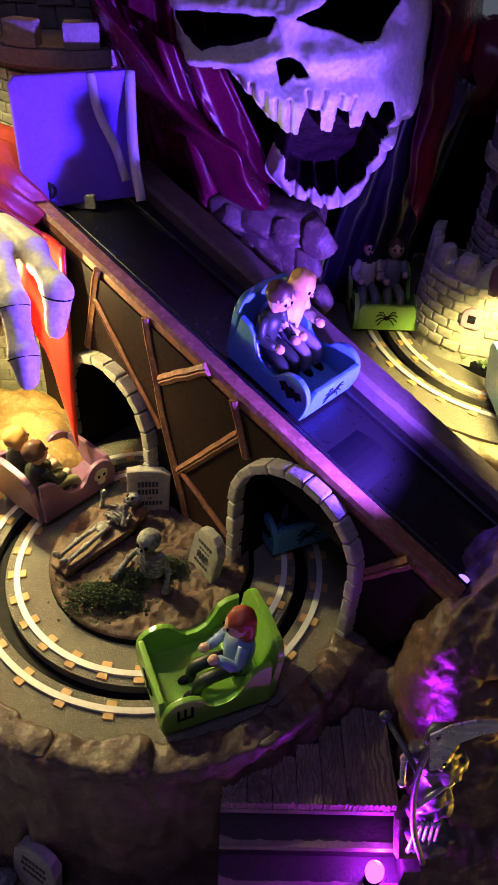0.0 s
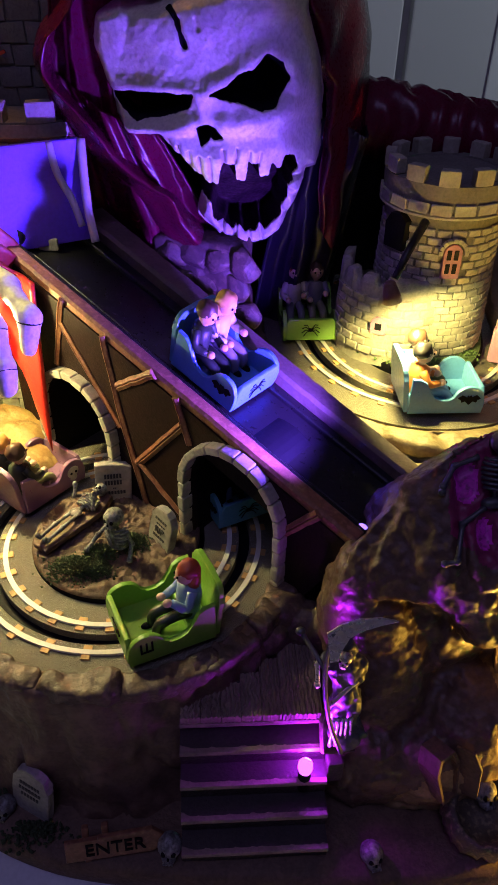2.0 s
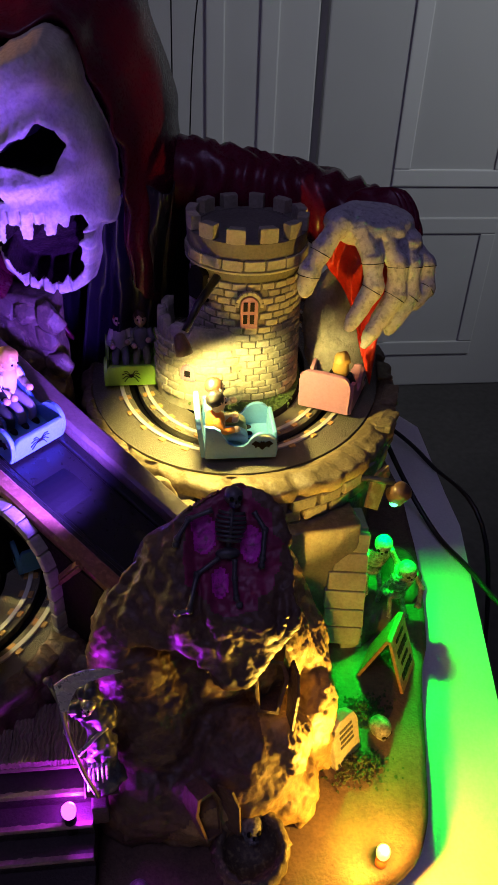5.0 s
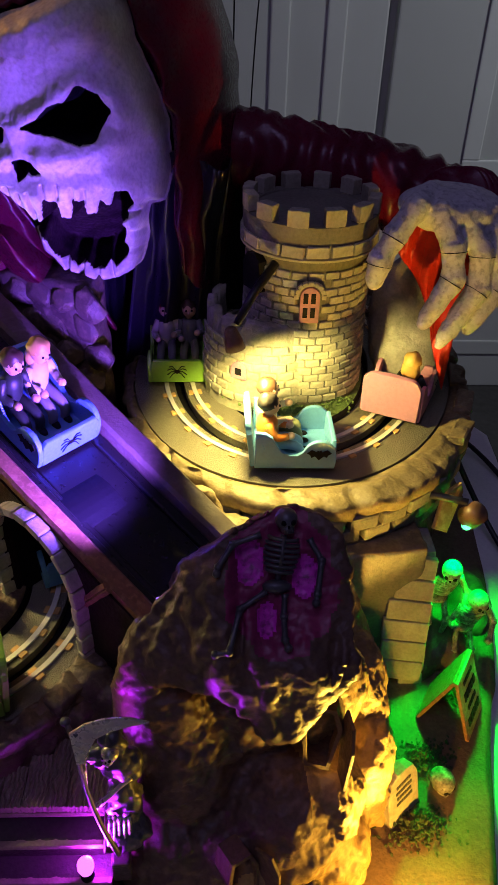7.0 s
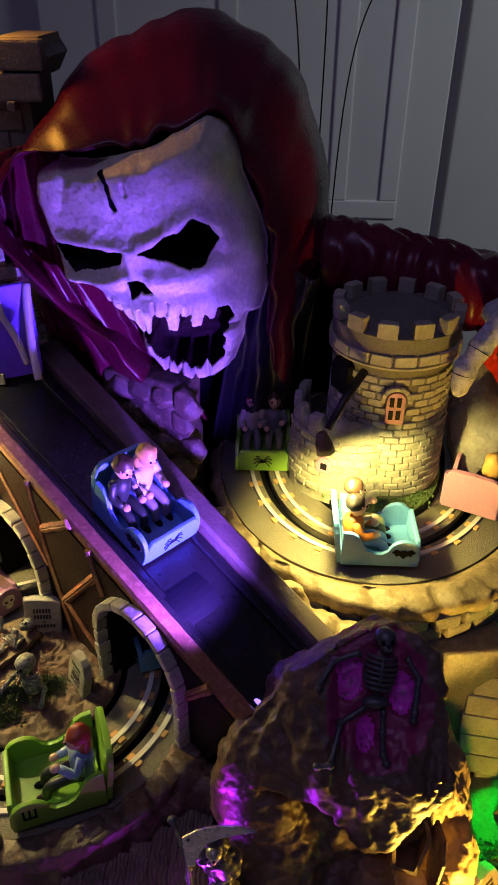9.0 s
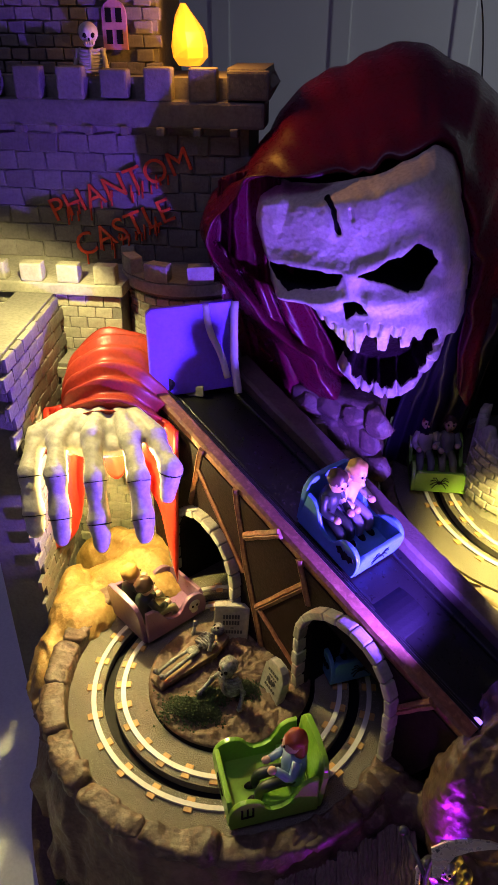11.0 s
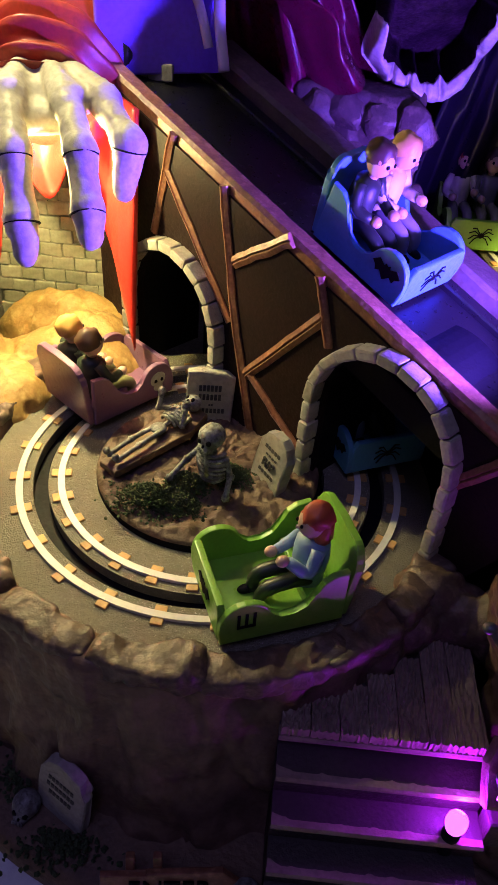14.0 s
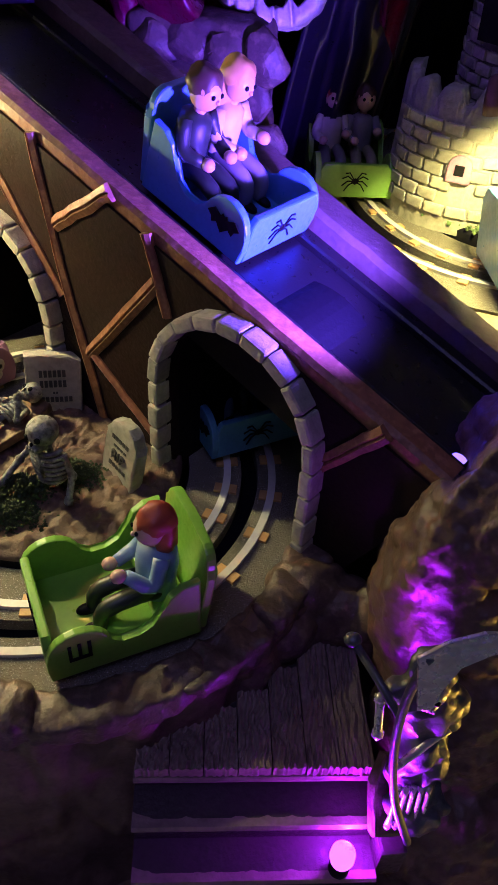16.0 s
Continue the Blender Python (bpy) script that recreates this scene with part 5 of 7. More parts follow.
bm = bmesh.new()
add_prism(bm, [(-0.0125, -0.0115), (0.0125, -0.0115), (0.0125, 0.006), (0, 0.0155), (-0.0125, 0.006)], 0.003, Matrix.Translation((-0.112, 0.303, 0.268)) @ UPRIGHT)
part("niche", bm, BLACK, side_wall)

# brick wall behind the paw, and the flank, its shadow put into darker stone
back_wall = thing("paw_wall", "pale brick wall behind the bony paw", "wall", kind="structure")
bm = bmesh.new()
add_box(bm, (0.075, 0.016, 0.125), pose(-0.0955, 0.2945, 0.2375))
part("wall_core", bm, MORTAR, back_wall)
flat_bricks(back_wall, CS, (-0.132, 0.2862), (1, 0), 0.178, 0.298, 0.072, 0.0095, 0.006)
flank = thing("flank_wall", "rough brick flank wall beside the bony paw, shadow in its colour", "wall", kind="structure")
bm = bmesh.new()
add_box(bm, (0.02, 0.085, 0.21), pose(-0.1445, 0.2655, 0.227, 0, 0, 4))
part("wall_core", bm, MORTAR, flank)
flat_bricks(flank, brick_meshes(0.0105, 0.0066, 0.0026, DARKSTONE), (-0.1305, 0.224), (-0.07, 1), 0.125, 0.331, 0.08, 0.011, 0.0071)

# flame lamps on the castle
bm = bmesh.new()
add_lathe(bm, [(0.0055, 0.4345), (0.0085, 0.438), (0.0092, 0.4425), (0.0078, 0.449), (0.0045, 0.4555), (0.0008, 0.4605)], 7, pose(-0.0705, 0.347, 0, 0, 0, 20))
for v in bm.verts:
    v.co.x += 0.0012 * noise.noise(v.co * 300) - 0.12 * max(0.0, v.co.z - 0.445)
    v.co.y += 0.0012 * noise.noise(v.co * 300 + Vector((5, 0, 0)))
solid("flame_lamp", bm, glow("amber_flame", (1.0, 0.36, 0.015), 1.2), "lit amber flame-shaped lamp on the castle roof", "lamp", smooth=False)
bm = bmesh.new()
add_ball(bm, (0.006, 0.004, 0.0035), pose(-0.083, 0.348, 0.4845), 3, 0.0012, 300)
solid("candle_lamp", bm, glow("pale_yellow_candle", (1.0, 0.75, 0.2), 3.0), "small lit yellow candle on the top tower", "lamp")

# plate at the head of the chute
plate = thing("chute_portal", "pale arched plate behind the head of the chute", "portal")
bm = bmesh.new()
out = [(-0.0235, -0.026), (0.0225, -0.026), (0.0225, 0.018), (0.02, 0.0215), (-0.021, 0.0215), (-0.0235, 0.019)]
PF = Matrix.Translation((-0.0605, 0.2868, 0.3145)) @ Matrix.Rotation(radians(26), 4, "Z") @ UPRIGHT
add_prism(bm, out, 0.003, PF, 0.0008)
part("plate", bm, PORTAL, plate)
bm = bmesh.new()
add_tube(bm, smooth_path([PF @ Vector(q) for q in ((0.006, 0.021, 0.001), (0.0075, 0.008, 0.003), (0.012, -0.004, 0.006), (0.0145, -0.016, 0.009))], 8), [0.0017] * 25, 10)
add_tube(bm, smooth_path([PF @ Vector(q) for q in ((0.021, 0.021, 0.001), (0.019, 0.006, 0.006), (0.018, -0.008, 0.01), (0.018, -0.022, 0.016))], 8), [0.002] * 25, 10)
part("frame", bm, SIGNW, plate, "pale twisted frame", True)


# ---- claws ----
from mathutils.bvhtree import BVHTree


def finger(bm, points, r):
    """Three bones with swollen joints and a pointed end."""
    p = [Vector(q) for q in points]
    for i, (a, b) in enumerate(zip(p, p[1:])):
        last = i == len(p) - 2
        n = 9
        path = [a.lerp(b, k / (n - 1)) for k in range(n)]
        if last:
            rad = [r * (1.02 - 0.14 * math.sin(k / (n - 1) * 3.1)) * (1 - 0.7 * (k / (n - 1)) ** 4.5) for k in range(n)]
        else:
            rad = [r * (1.1 - 0.2 * math.sin(k / (n - 1) * 3.14)) for k in range(n)]
        add_tube(bm, path, rad, 12)
    for q in p[:-1]:
        add_ball(bm, (r * 1.04,) * 3, Matrix.Translation(q), 2)


def claw(name_label, fingers, palm, sleeve, lining, r, bone, cloth):
    bm = bmesh.new()
    for c, rad in palm:
        add_ball(bm, rad, Matrix.Translation(c), 3)
    wrist = Vector(palm[0][0]) + Vector((0, 0.013, 0.001))
    for f in fingers:
        finger(bm, f, r)
        a = Vector(f[0])
        b = a.lerp(wrist, 0.9)
        bend = a.lerp(b, 0.5) + Vector((0, 0, 0.0045))
        path = smooth_path([a, a.lerp(bend, 0.5) + Vector((0, 0, 0.001)), bend, b], 4)
        add_tube(bm, path, [r * (1.15 - 0.35 * math.sin(k / (len(path) - 1) * 3.14)) for k in range(len(path))], 12)
    bm = fused(bm, 0.001, 0.0006, 150, 1)
    for f in fingers:
        for a, b in zip(f[1:], f[2:] + [None]):
            if b is None:
                continue
            q, way = Vector(a), (Vector(b) - Vector(a)).normalized()
            add_tube(bm, [q + way * 0.0011, q + way * 0.0013, q + way * 0.0015, q + way * 0.0017], [r * 0.9, r * 1.07, r * 1.07, r * 0.9], 14, 3)
    path, radii = sleeve
    path = smooth_path(path, 26)
    n = len(path)
    old = set(bm.verts)
    add_tube(bm, path, [radii[0] + (radii[1] - radii[0]) * k / (n - 1) for k in range(n)], 48, 1)
    spine = [q for q in path]
    for v in bm.verts:
        if v in old:
            continue
        k = min(range(n), key=lambda j: (spine[j] - v.co).length)
        way = (v.co - spine[k]).normalized()
        u = k * 0.5 + 1.7 * noise.noise(way * 1.3 + Vector((0, 0, radii[0] * 300)))
        v.co += way * (0.0024 * math.sin(u) + 0.0008 * math.sin(u * 1.9 + 1.0) + 0.0015 * noise.noise(way * 2.0))
    drape(bm, *lining, 2, 20, 40, 1.3, 0.003)
    return solid("skeletal_claw", bm, [bone, cloth, FLESH, BLACK], name_label, "statue", "skeletal claws")


claw("bony clawed skeleton paw in a red sleeve over ochre rock",
     [[(-0.07, 0.237, 0.2905), (-0.059, 0.222, 0.2825), (-0.0615, 0.219, 0.266)],
      [(-0.08, 0.232, 0.291), (-0.072, 0.214, 0.282), (-0.0685, 0.2045, 0.2685), (-0.066, 0.1975, 0.2595)],
      [(-0.098, 0.232, 0.291), (-0.092, 0.214, 0.28), (-0.0885, 0.2045, 0.264), (-0.086, 0.1975, 0.2525)],
      [(-0.115, 0.232, 0.288), (-0.11, 0.214, 0.281), (-0.1065, 0.2045, 0.265), (-0.104, 0.1975, 0.253)],
      [(-0.127, 0.235, 0.286), (-0.1245, 0.218, 0.277), (-0.121, 0.209, 0.262), (-0.119, 0.203, 0.252)]],
     [((-0.098, 0.247, 0.2885), (0.026, 0.013, 0.0085)), ((-0.098, 0.2365, 0.2845), (0.022, 0.0085, 0.0062)), ((-0.112, 0.238, 0.284), (0.012, 0.009, 0.0055))],
     ([(-0.0965, 0.2545, 0.278), (-0.0975, 0.264, 0.284), (-0.1, 0.278, 0.2875), (-0.104, 0.3, 0.287)], (0.0225, 0.0265)),
     ([(-0.13, 0.255, 0.29), (-0.11, 0.262, 0.29), (-0.085, 0.262, 0.29), (-0.062, 0.25, 0.285)], [(-0.135, 0.245, 0.21), (-0.122, 0.25, 0.216), (-0.109, 0.254, 0.263), (-0.097, 0.255, 0.25), (-0.087, 0.255, 0.264), (-0.077, 0.251, 0.243), (-0.064, 0.242, 0.2)], 3, 0.0035, 0.0), 0.0051, BONE, RED)
claw("bony clawed skeleton paw gripping beside the stone tower",
     [[(0.179, 0.284, 0.326), (0.1705, 0.279, 0.3155), (0.1645, 0.276, 0.305), (0.1625, 0.274, 0.2925)],
      [(0.19, 0.284, 0.3235), (0.1965, 0.2765, 0.311), (0.1975, 0.273, 0.298), (0.185, 0.268, 0.2765)],
      [(0.201, 0.286, 0.322), (0.2105, 0.279, 0.308), (0.2105, 0.275, 0.293), (0.194, 0.2665, 0.267)],
      [(0.211, 0.29, 0.319), (0.2195, 0.284, 0.306), (0.2195, 0.28, 0.291), (0.2075, 0.271, 0.272)],
      [(0.219, 0.296, 0.315), (0.229, 0.29, 0.304), (0.2295, 0.286, 0.292), (0.2215, 0.278, 0.284)]],
     [((0.1985, 0.3, 0.3225), (0.024, 0.018, 0.0095)), ((0.196, 0.2895, 0.3215), (0.02, 0.01, 0.0075)), ((0.213, 0.2935, 0.3145), (0.014, 0.011, 0.008))],
     ([(0.203, 0.312, 0.319), (0.211, 0.323, 0.3135), (0.219, 0.335, 0.307)], (0.016, 0.019)),
     ([(0.178, 0.295, 0.32), (0.195, 0.3, 0.318), (0.213, 0.298, 0.312)], [(0.178, 0.3, 0.3), (0.192, 0.294, 0.28), (0.206, 0.285, 0.235)], 2, 0.003, 0.0), 0.0056, BONE_GREY, MAROON)

claw_led = thing("led_lamp", "lit yellow bulb tucked under the bony paw", "lamp", "small lamps", place=pose(-0.1, 0.241, 0.2765))
bm = bmesh.new()
add_tube(bm, [(0, 0.002, 0.012), (0, 0, 0.0015)], 0.0018, 12)
part("socket", bm, BLACK, claw_led, "", True)
bm = bmesh.new()
add_ball(bm, (0.0015, 0.0015, 0.0018), Matrix(), 2)
part("bulb", bm, glow("yellow_paw_bulb", (1.0, 0.8, 0.25), 5), claw_led, "lit bulb", True)

# ochre rock under the near claw
bm = bmesh.new()
for c, r in (((-0.098, 0.27, 0.175), (0.034, 0.014, 0.032)), ((-0.092, 0.247, 0.183), (0.03, 0.014, 0.019)), ((-0.113, 0.227, 0.18), (0.018, 0.022, 0.018)), ((-0.086, 0.257, 0.186), (0.018, 0.012, 0.02)), ((-0.122, 0.24, 0.17), (0.012, 0.02, 0.03)), ((-0.122, 0.206, 0.16), (0.011, 0.028, 0.029))):
    add_ball(bm, r, Matrix.Translation(c), 3)
bm = fused(bm, 0.0014, 0.0034, 62, 1, 3.0, True)
solid("ochre_rock", bm, SAND, "ochre painted rock under the bony paw", "rock")

# ---- rock mound with the relief skeleton ----
bm = bmesh.new()
FACE_O, FACE_U, FACE_N = Vector((0.106, 0.1187, 0.2495)), Vector((0.0, 0.69, 0.72)), Vector((0, -0.72, 0.69))
FACE = Matrix.Translation(FACE_O) @ Matrix((Vector((1, 0, 0)), FACE_U.normalized(), FACE_N.normalized())).transposed().to_4x4()
slab = [(-0.046, -0.02), (-0.042, -0.008), (-0.036, 0.003), (-0.0255, 0.0145), (-0.015, 0.0245), (-0.006, 0.031), (0.003, 0.036), (0.0115, 0.038), (0.02, 0.0355), (0.027, 0.0285), (0.0305, 0.017), (0.0313, 0.0), (0.031, -0.016), (0.022, -0.024), (0.016, -0.034), (0.0084, -0.037), (0.0, -0.031), (-0.0124, -0.0225), (-0.03, -0.0205)]
add_prism(bm, slab, 0.034, FACE @ Matrix.Translation((0, 0, -0.0175)))
bmesh.ops.triangulate(bm, faces=[f for f in bm.faces if len(f.verts) > 4])
bmesh.ops.subdivide_edges(bm, edges=bm.edges[:], cuts=5)
into = FACE.inverted()
for v in bm.verts:
    q = into @ v.co
    v.co -= FACE_N * (0.0011 * max(0.0, -12 - q.x * 1000) ** 0.85 + 0.75 * max(0.0, -0.013 - q.y) + 9.0 * max(0.0, q.x - 0.02) ** 2)
for c, r in (((0.105, 0.152, 0.188), (0.042, 0.034, 0.05)), ((0.11, 0.178, 0.17), (0.048, 0.03, 0.058)), ((0.072, 0.134, 0.195), (0.015, 0.018, 0.04)), ((0.077, 0.126, 0.198), (0.016, 0.013, 0.0205)), ((0.083, 0.123, 0.165), (0.023, 0.02, 0.04)),
             ((0.08, 0.107, 0.138), (0.026, 0.018, 0.024)), ((0.105, 0.103, 0.138), (0.03, 0.015, 0.026)), ((0.129, 0.14, 0.192), (0.021, 0.02, 0.026)), ((0.12, 0.119, 0.15), (0.03, 0.029, 0.031)), ((0.15, 0.158, 0.162), (0.016, 0.023, 0.03)),
             ((0.153, 0.14, 0.14), (0.014, 0.024, 0.032)), ((0.142, 0.114, 0.13), (0.014, 0.02, 0.02)), ((0.13, 0.106, 0.134), (0.02, 0.014, 0.022))):
    add_ball(bm, r, Matrix.Translation(c), 3)
bm = fused(bm, 0.001, 0.0034, 38, 1, 8.0, True)
bm.normal_update()
moves = [v.normal * (0.0012 * crag(v.co, 80, 3.0) + 0.0007 * noise.fractal(v.co * 260, 0.7, 2.0, 4)) for v in bm.verts]
for v, d in zip(bm.verts, moves):
    v.co += d


def hollow(p):
    """How deep a point lies in one of the hollows beside the relief skeleton, and in the oval round it."""
    c = p - FACE_O
    u, w = c.x, c.dot(FACE_U)
    j = 0.35 * noise.noise(p * 160)
    deep = max(1 - ((u - a) / ru) ** 2 - ((w - b) / rw) ** 2 + j for a, b, ru, rw in ((-0.0018, 0.0195, 0.0052, 0.0085), (0.0155, 0.015, 0.0045, 0.008), (0.0035, 0.002, 0.004, 0.006)))
    oval = 1 - ((u - 0.0075) / 0.0175) ** 2 - ((w - 0.014) / 0.024) ** 2 + j
    return deep, oval


bm.normal_update()
for v in bm.verts:
    if v.normal.y < 0.25 and v.co.z > 0.2:
        deep, oval = hollow(v.co)
        v.co -= Vector((0, -0.72, 0.69)) * (0.0022 * min(1.0, max(0.0, deep) * 2) + 0.0012 * min(1.0, max(0.0, oval) * 3))
for f in bm.faces:
    p = f.calc_center_median()
    deep, oval = hollow(p)
    if f.normal.y < 0.3 and p.z > 0.2 and (deep > 0 or oval > 0):
        f.material_index = 1 if deep > 0.25 else 3
    # ochre rock, spread over the ledge to paint in the amber lamp's light
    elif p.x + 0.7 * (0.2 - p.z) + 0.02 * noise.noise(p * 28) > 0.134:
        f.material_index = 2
rock_tree = BVHTree.FromBMesh(bm)
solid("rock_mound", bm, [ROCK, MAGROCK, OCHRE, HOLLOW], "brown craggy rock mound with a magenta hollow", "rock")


def onto_rock(x, z, lift=0.0012, start=0.02):
    hit = rock_tree.ray_cast(Vector((x, start, z)), Vector((0, 1, 0)))
    return (hit[0] + hit[1] * lift) if hit[0] is not None else Vector((x, 0.11, z))


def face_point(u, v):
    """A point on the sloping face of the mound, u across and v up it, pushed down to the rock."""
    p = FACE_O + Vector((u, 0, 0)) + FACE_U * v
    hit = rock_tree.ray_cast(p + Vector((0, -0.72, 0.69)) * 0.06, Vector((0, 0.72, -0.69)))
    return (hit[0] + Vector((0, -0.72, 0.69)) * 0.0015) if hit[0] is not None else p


def bones(bm, pts, r=0.0008, sides=7):
    add_tube(bm, pts, [r * 1.35, r, r, r * 1.35] if len(pts) == 4 else r, sides)


def limb(bm, a, b, r=0.0009):
    a, b = Vector(a), Vector(b)
    bones(bm, [a, a.lerp(b, 0.2), a.lerp(b, 0.8), b], r)
    add_ball(bm, (r * 1.6,) * 3, Matrix.Translation(b), 1)


def skull_bits(bm, m, r, black=1):
    """A small skull: dome, jaw and dark sockets."""
    add_ball(bm, (r, r * 1.12, r), m, 3)
    add_ball(bm, (r * 0.62, r * 0.7, r * 0.5), m @ Matrix.Translation((0, -r * 0.42, -r * 0.8)), 2)
    for x in (-0.38, 0.38):
        add_ball(bm, (r * 0.27, r * 0.2, r * 0.3), m @ Matrix.Translation((x * r, -r * 0.95, -r * 0.12)), 1, mat=black)
    add_ball(bm, (r * 0.12, r * 0.12, r * 0.18), m @ Matrix.Translation((0, -r * 1.06, -r * 0.5)), 1, mat=black)
    for k in range(4):
        add_box(bm, (r * 0.17, r * 0.1, r * 0.3), m @ Matrix.Translation(((k - 1.5) * r * 0.22, -r * 1.08, -r * 0.86)), mat=0)


def rib_cage(bm, top, bottom, front, wide, deep, count=6, r=0.0006):
    top, bottom, front = Vector(top), Vector(bottom), Vector(front).normalized()
    side = (top - bottom).cross(front).normalized()
    add_tube(bm, [top, bottom], r * 1.5, 6)
    for k in range(count):
        c = top.lerp(bottom, 0.06 + 0.62 * k / (count - 1))
        w = wide * (0.75 + 0.25 * math.sin((k + 1) / count * 3.0))
        add_tube(bm, [c + side * w * math.cos(q) + front * deep * math.sin(q) - (top - bottom) * 0.05 * math.sin(q) for q in (math.pi * j / 10 * 1.0 for j in range(11))], r, 5)
    add_tube(bm, [top.lerp(bottom, 0.05) + front * deep, top.lerp(bottom, 0.6) + front * deep], r * 1.2, 6)


bm = bmesh.new()
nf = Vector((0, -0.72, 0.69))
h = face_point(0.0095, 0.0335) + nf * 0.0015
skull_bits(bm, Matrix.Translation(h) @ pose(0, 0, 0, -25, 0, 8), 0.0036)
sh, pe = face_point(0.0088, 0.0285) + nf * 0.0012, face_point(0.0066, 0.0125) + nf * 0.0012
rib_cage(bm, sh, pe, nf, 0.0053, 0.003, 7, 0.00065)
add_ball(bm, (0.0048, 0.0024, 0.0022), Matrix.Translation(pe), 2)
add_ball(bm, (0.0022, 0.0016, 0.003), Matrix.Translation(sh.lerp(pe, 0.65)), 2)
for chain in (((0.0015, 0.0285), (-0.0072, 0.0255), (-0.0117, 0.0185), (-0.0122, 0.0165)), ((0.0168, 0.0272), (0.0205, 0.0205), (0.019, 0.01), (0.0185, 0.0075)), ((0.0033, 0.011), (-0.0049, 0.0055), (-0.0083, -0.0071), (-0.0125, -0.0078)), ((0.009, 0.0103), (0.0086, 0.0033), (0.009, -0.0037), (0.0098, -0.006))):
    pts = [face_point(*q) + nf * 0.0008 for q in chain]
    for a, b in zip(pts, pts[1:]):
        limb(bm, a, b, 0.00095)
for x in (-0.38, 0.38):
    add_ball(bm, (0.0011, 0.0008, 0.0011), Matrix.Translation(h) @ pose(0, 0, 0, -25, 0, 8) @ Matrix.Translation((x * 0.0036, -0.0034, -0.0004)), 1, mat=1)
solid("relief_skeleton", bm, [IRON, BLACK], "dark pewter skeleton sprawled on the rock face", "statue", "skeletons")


# ---- ride cars and their riders ----
def arc_points(cx, cz, r, a0, a1, n=8):
    return [(cx + r * math.cos(radians(a0 + (a1 - a0) * k / n)), cz + r * math.sin(radians(a0 + (a1 - a0) * k / n))) for k in range(n + 1)]


SIDE = [(-0.018, 0.0), (0.0178, 0.0), (0.0184, 0.004)] + arc_points(0.0108, 0.0072, 0.0074, 0, 172, 10) + [(0.001, 0.0065), (-0.003, 0.0066), (-0.0065, 0.0085), (-0.009, 0.0125), (-0.0105, 0.0165), (-0.0135, 0.0185), (-0.0178, 0.019)]
BACK = [(-0.0142, 0.0), (0.0142, 0.0), (0.0145, 0.0175)] + arc_points(0.0085, 0.0195, 0.005, 0, 80, 5) + [(0.0, 0.0248)] + arc_points(-0.0085, 0.0195, 0.005, 100, 180, 5) + [(-0.0145, 0.0175)]
FRONT = [(-0.0135, 0.0), (0.0135, 0.0), (0.0135, 0.0105), (0.012, 0.0128), (-0.012, 0.0128), (-0.0135, 0.0105)]
BAT = [(0, 0.0022), (0.0008, 0.0028), (0.0012, 0.0018), (0.0035, 0.003), (0.0055, 0.0012), (0.004, 0.0002), (0.0035, -0.0012), (0.002, -0.0004), (0, -0.0024), (-0.002, -0.0004), (-0.0035, -0.0012), (-0.004, 0.0002), (-0.0055, 0.0012), (-0.0035, 0.003), (-0.0012, 0.0018), (-0.0008, 0.0028)]
ALONG = Matrix.Rotation(math.pi / 2, 4, "X")                                   # profile x forward, y up
ACROSS = Matrix.Rotation(math.pi / 2, 4, "Z") @ Matrix.Rotation(math.pi / 2, 4, "X")     # profile x to the left, y up


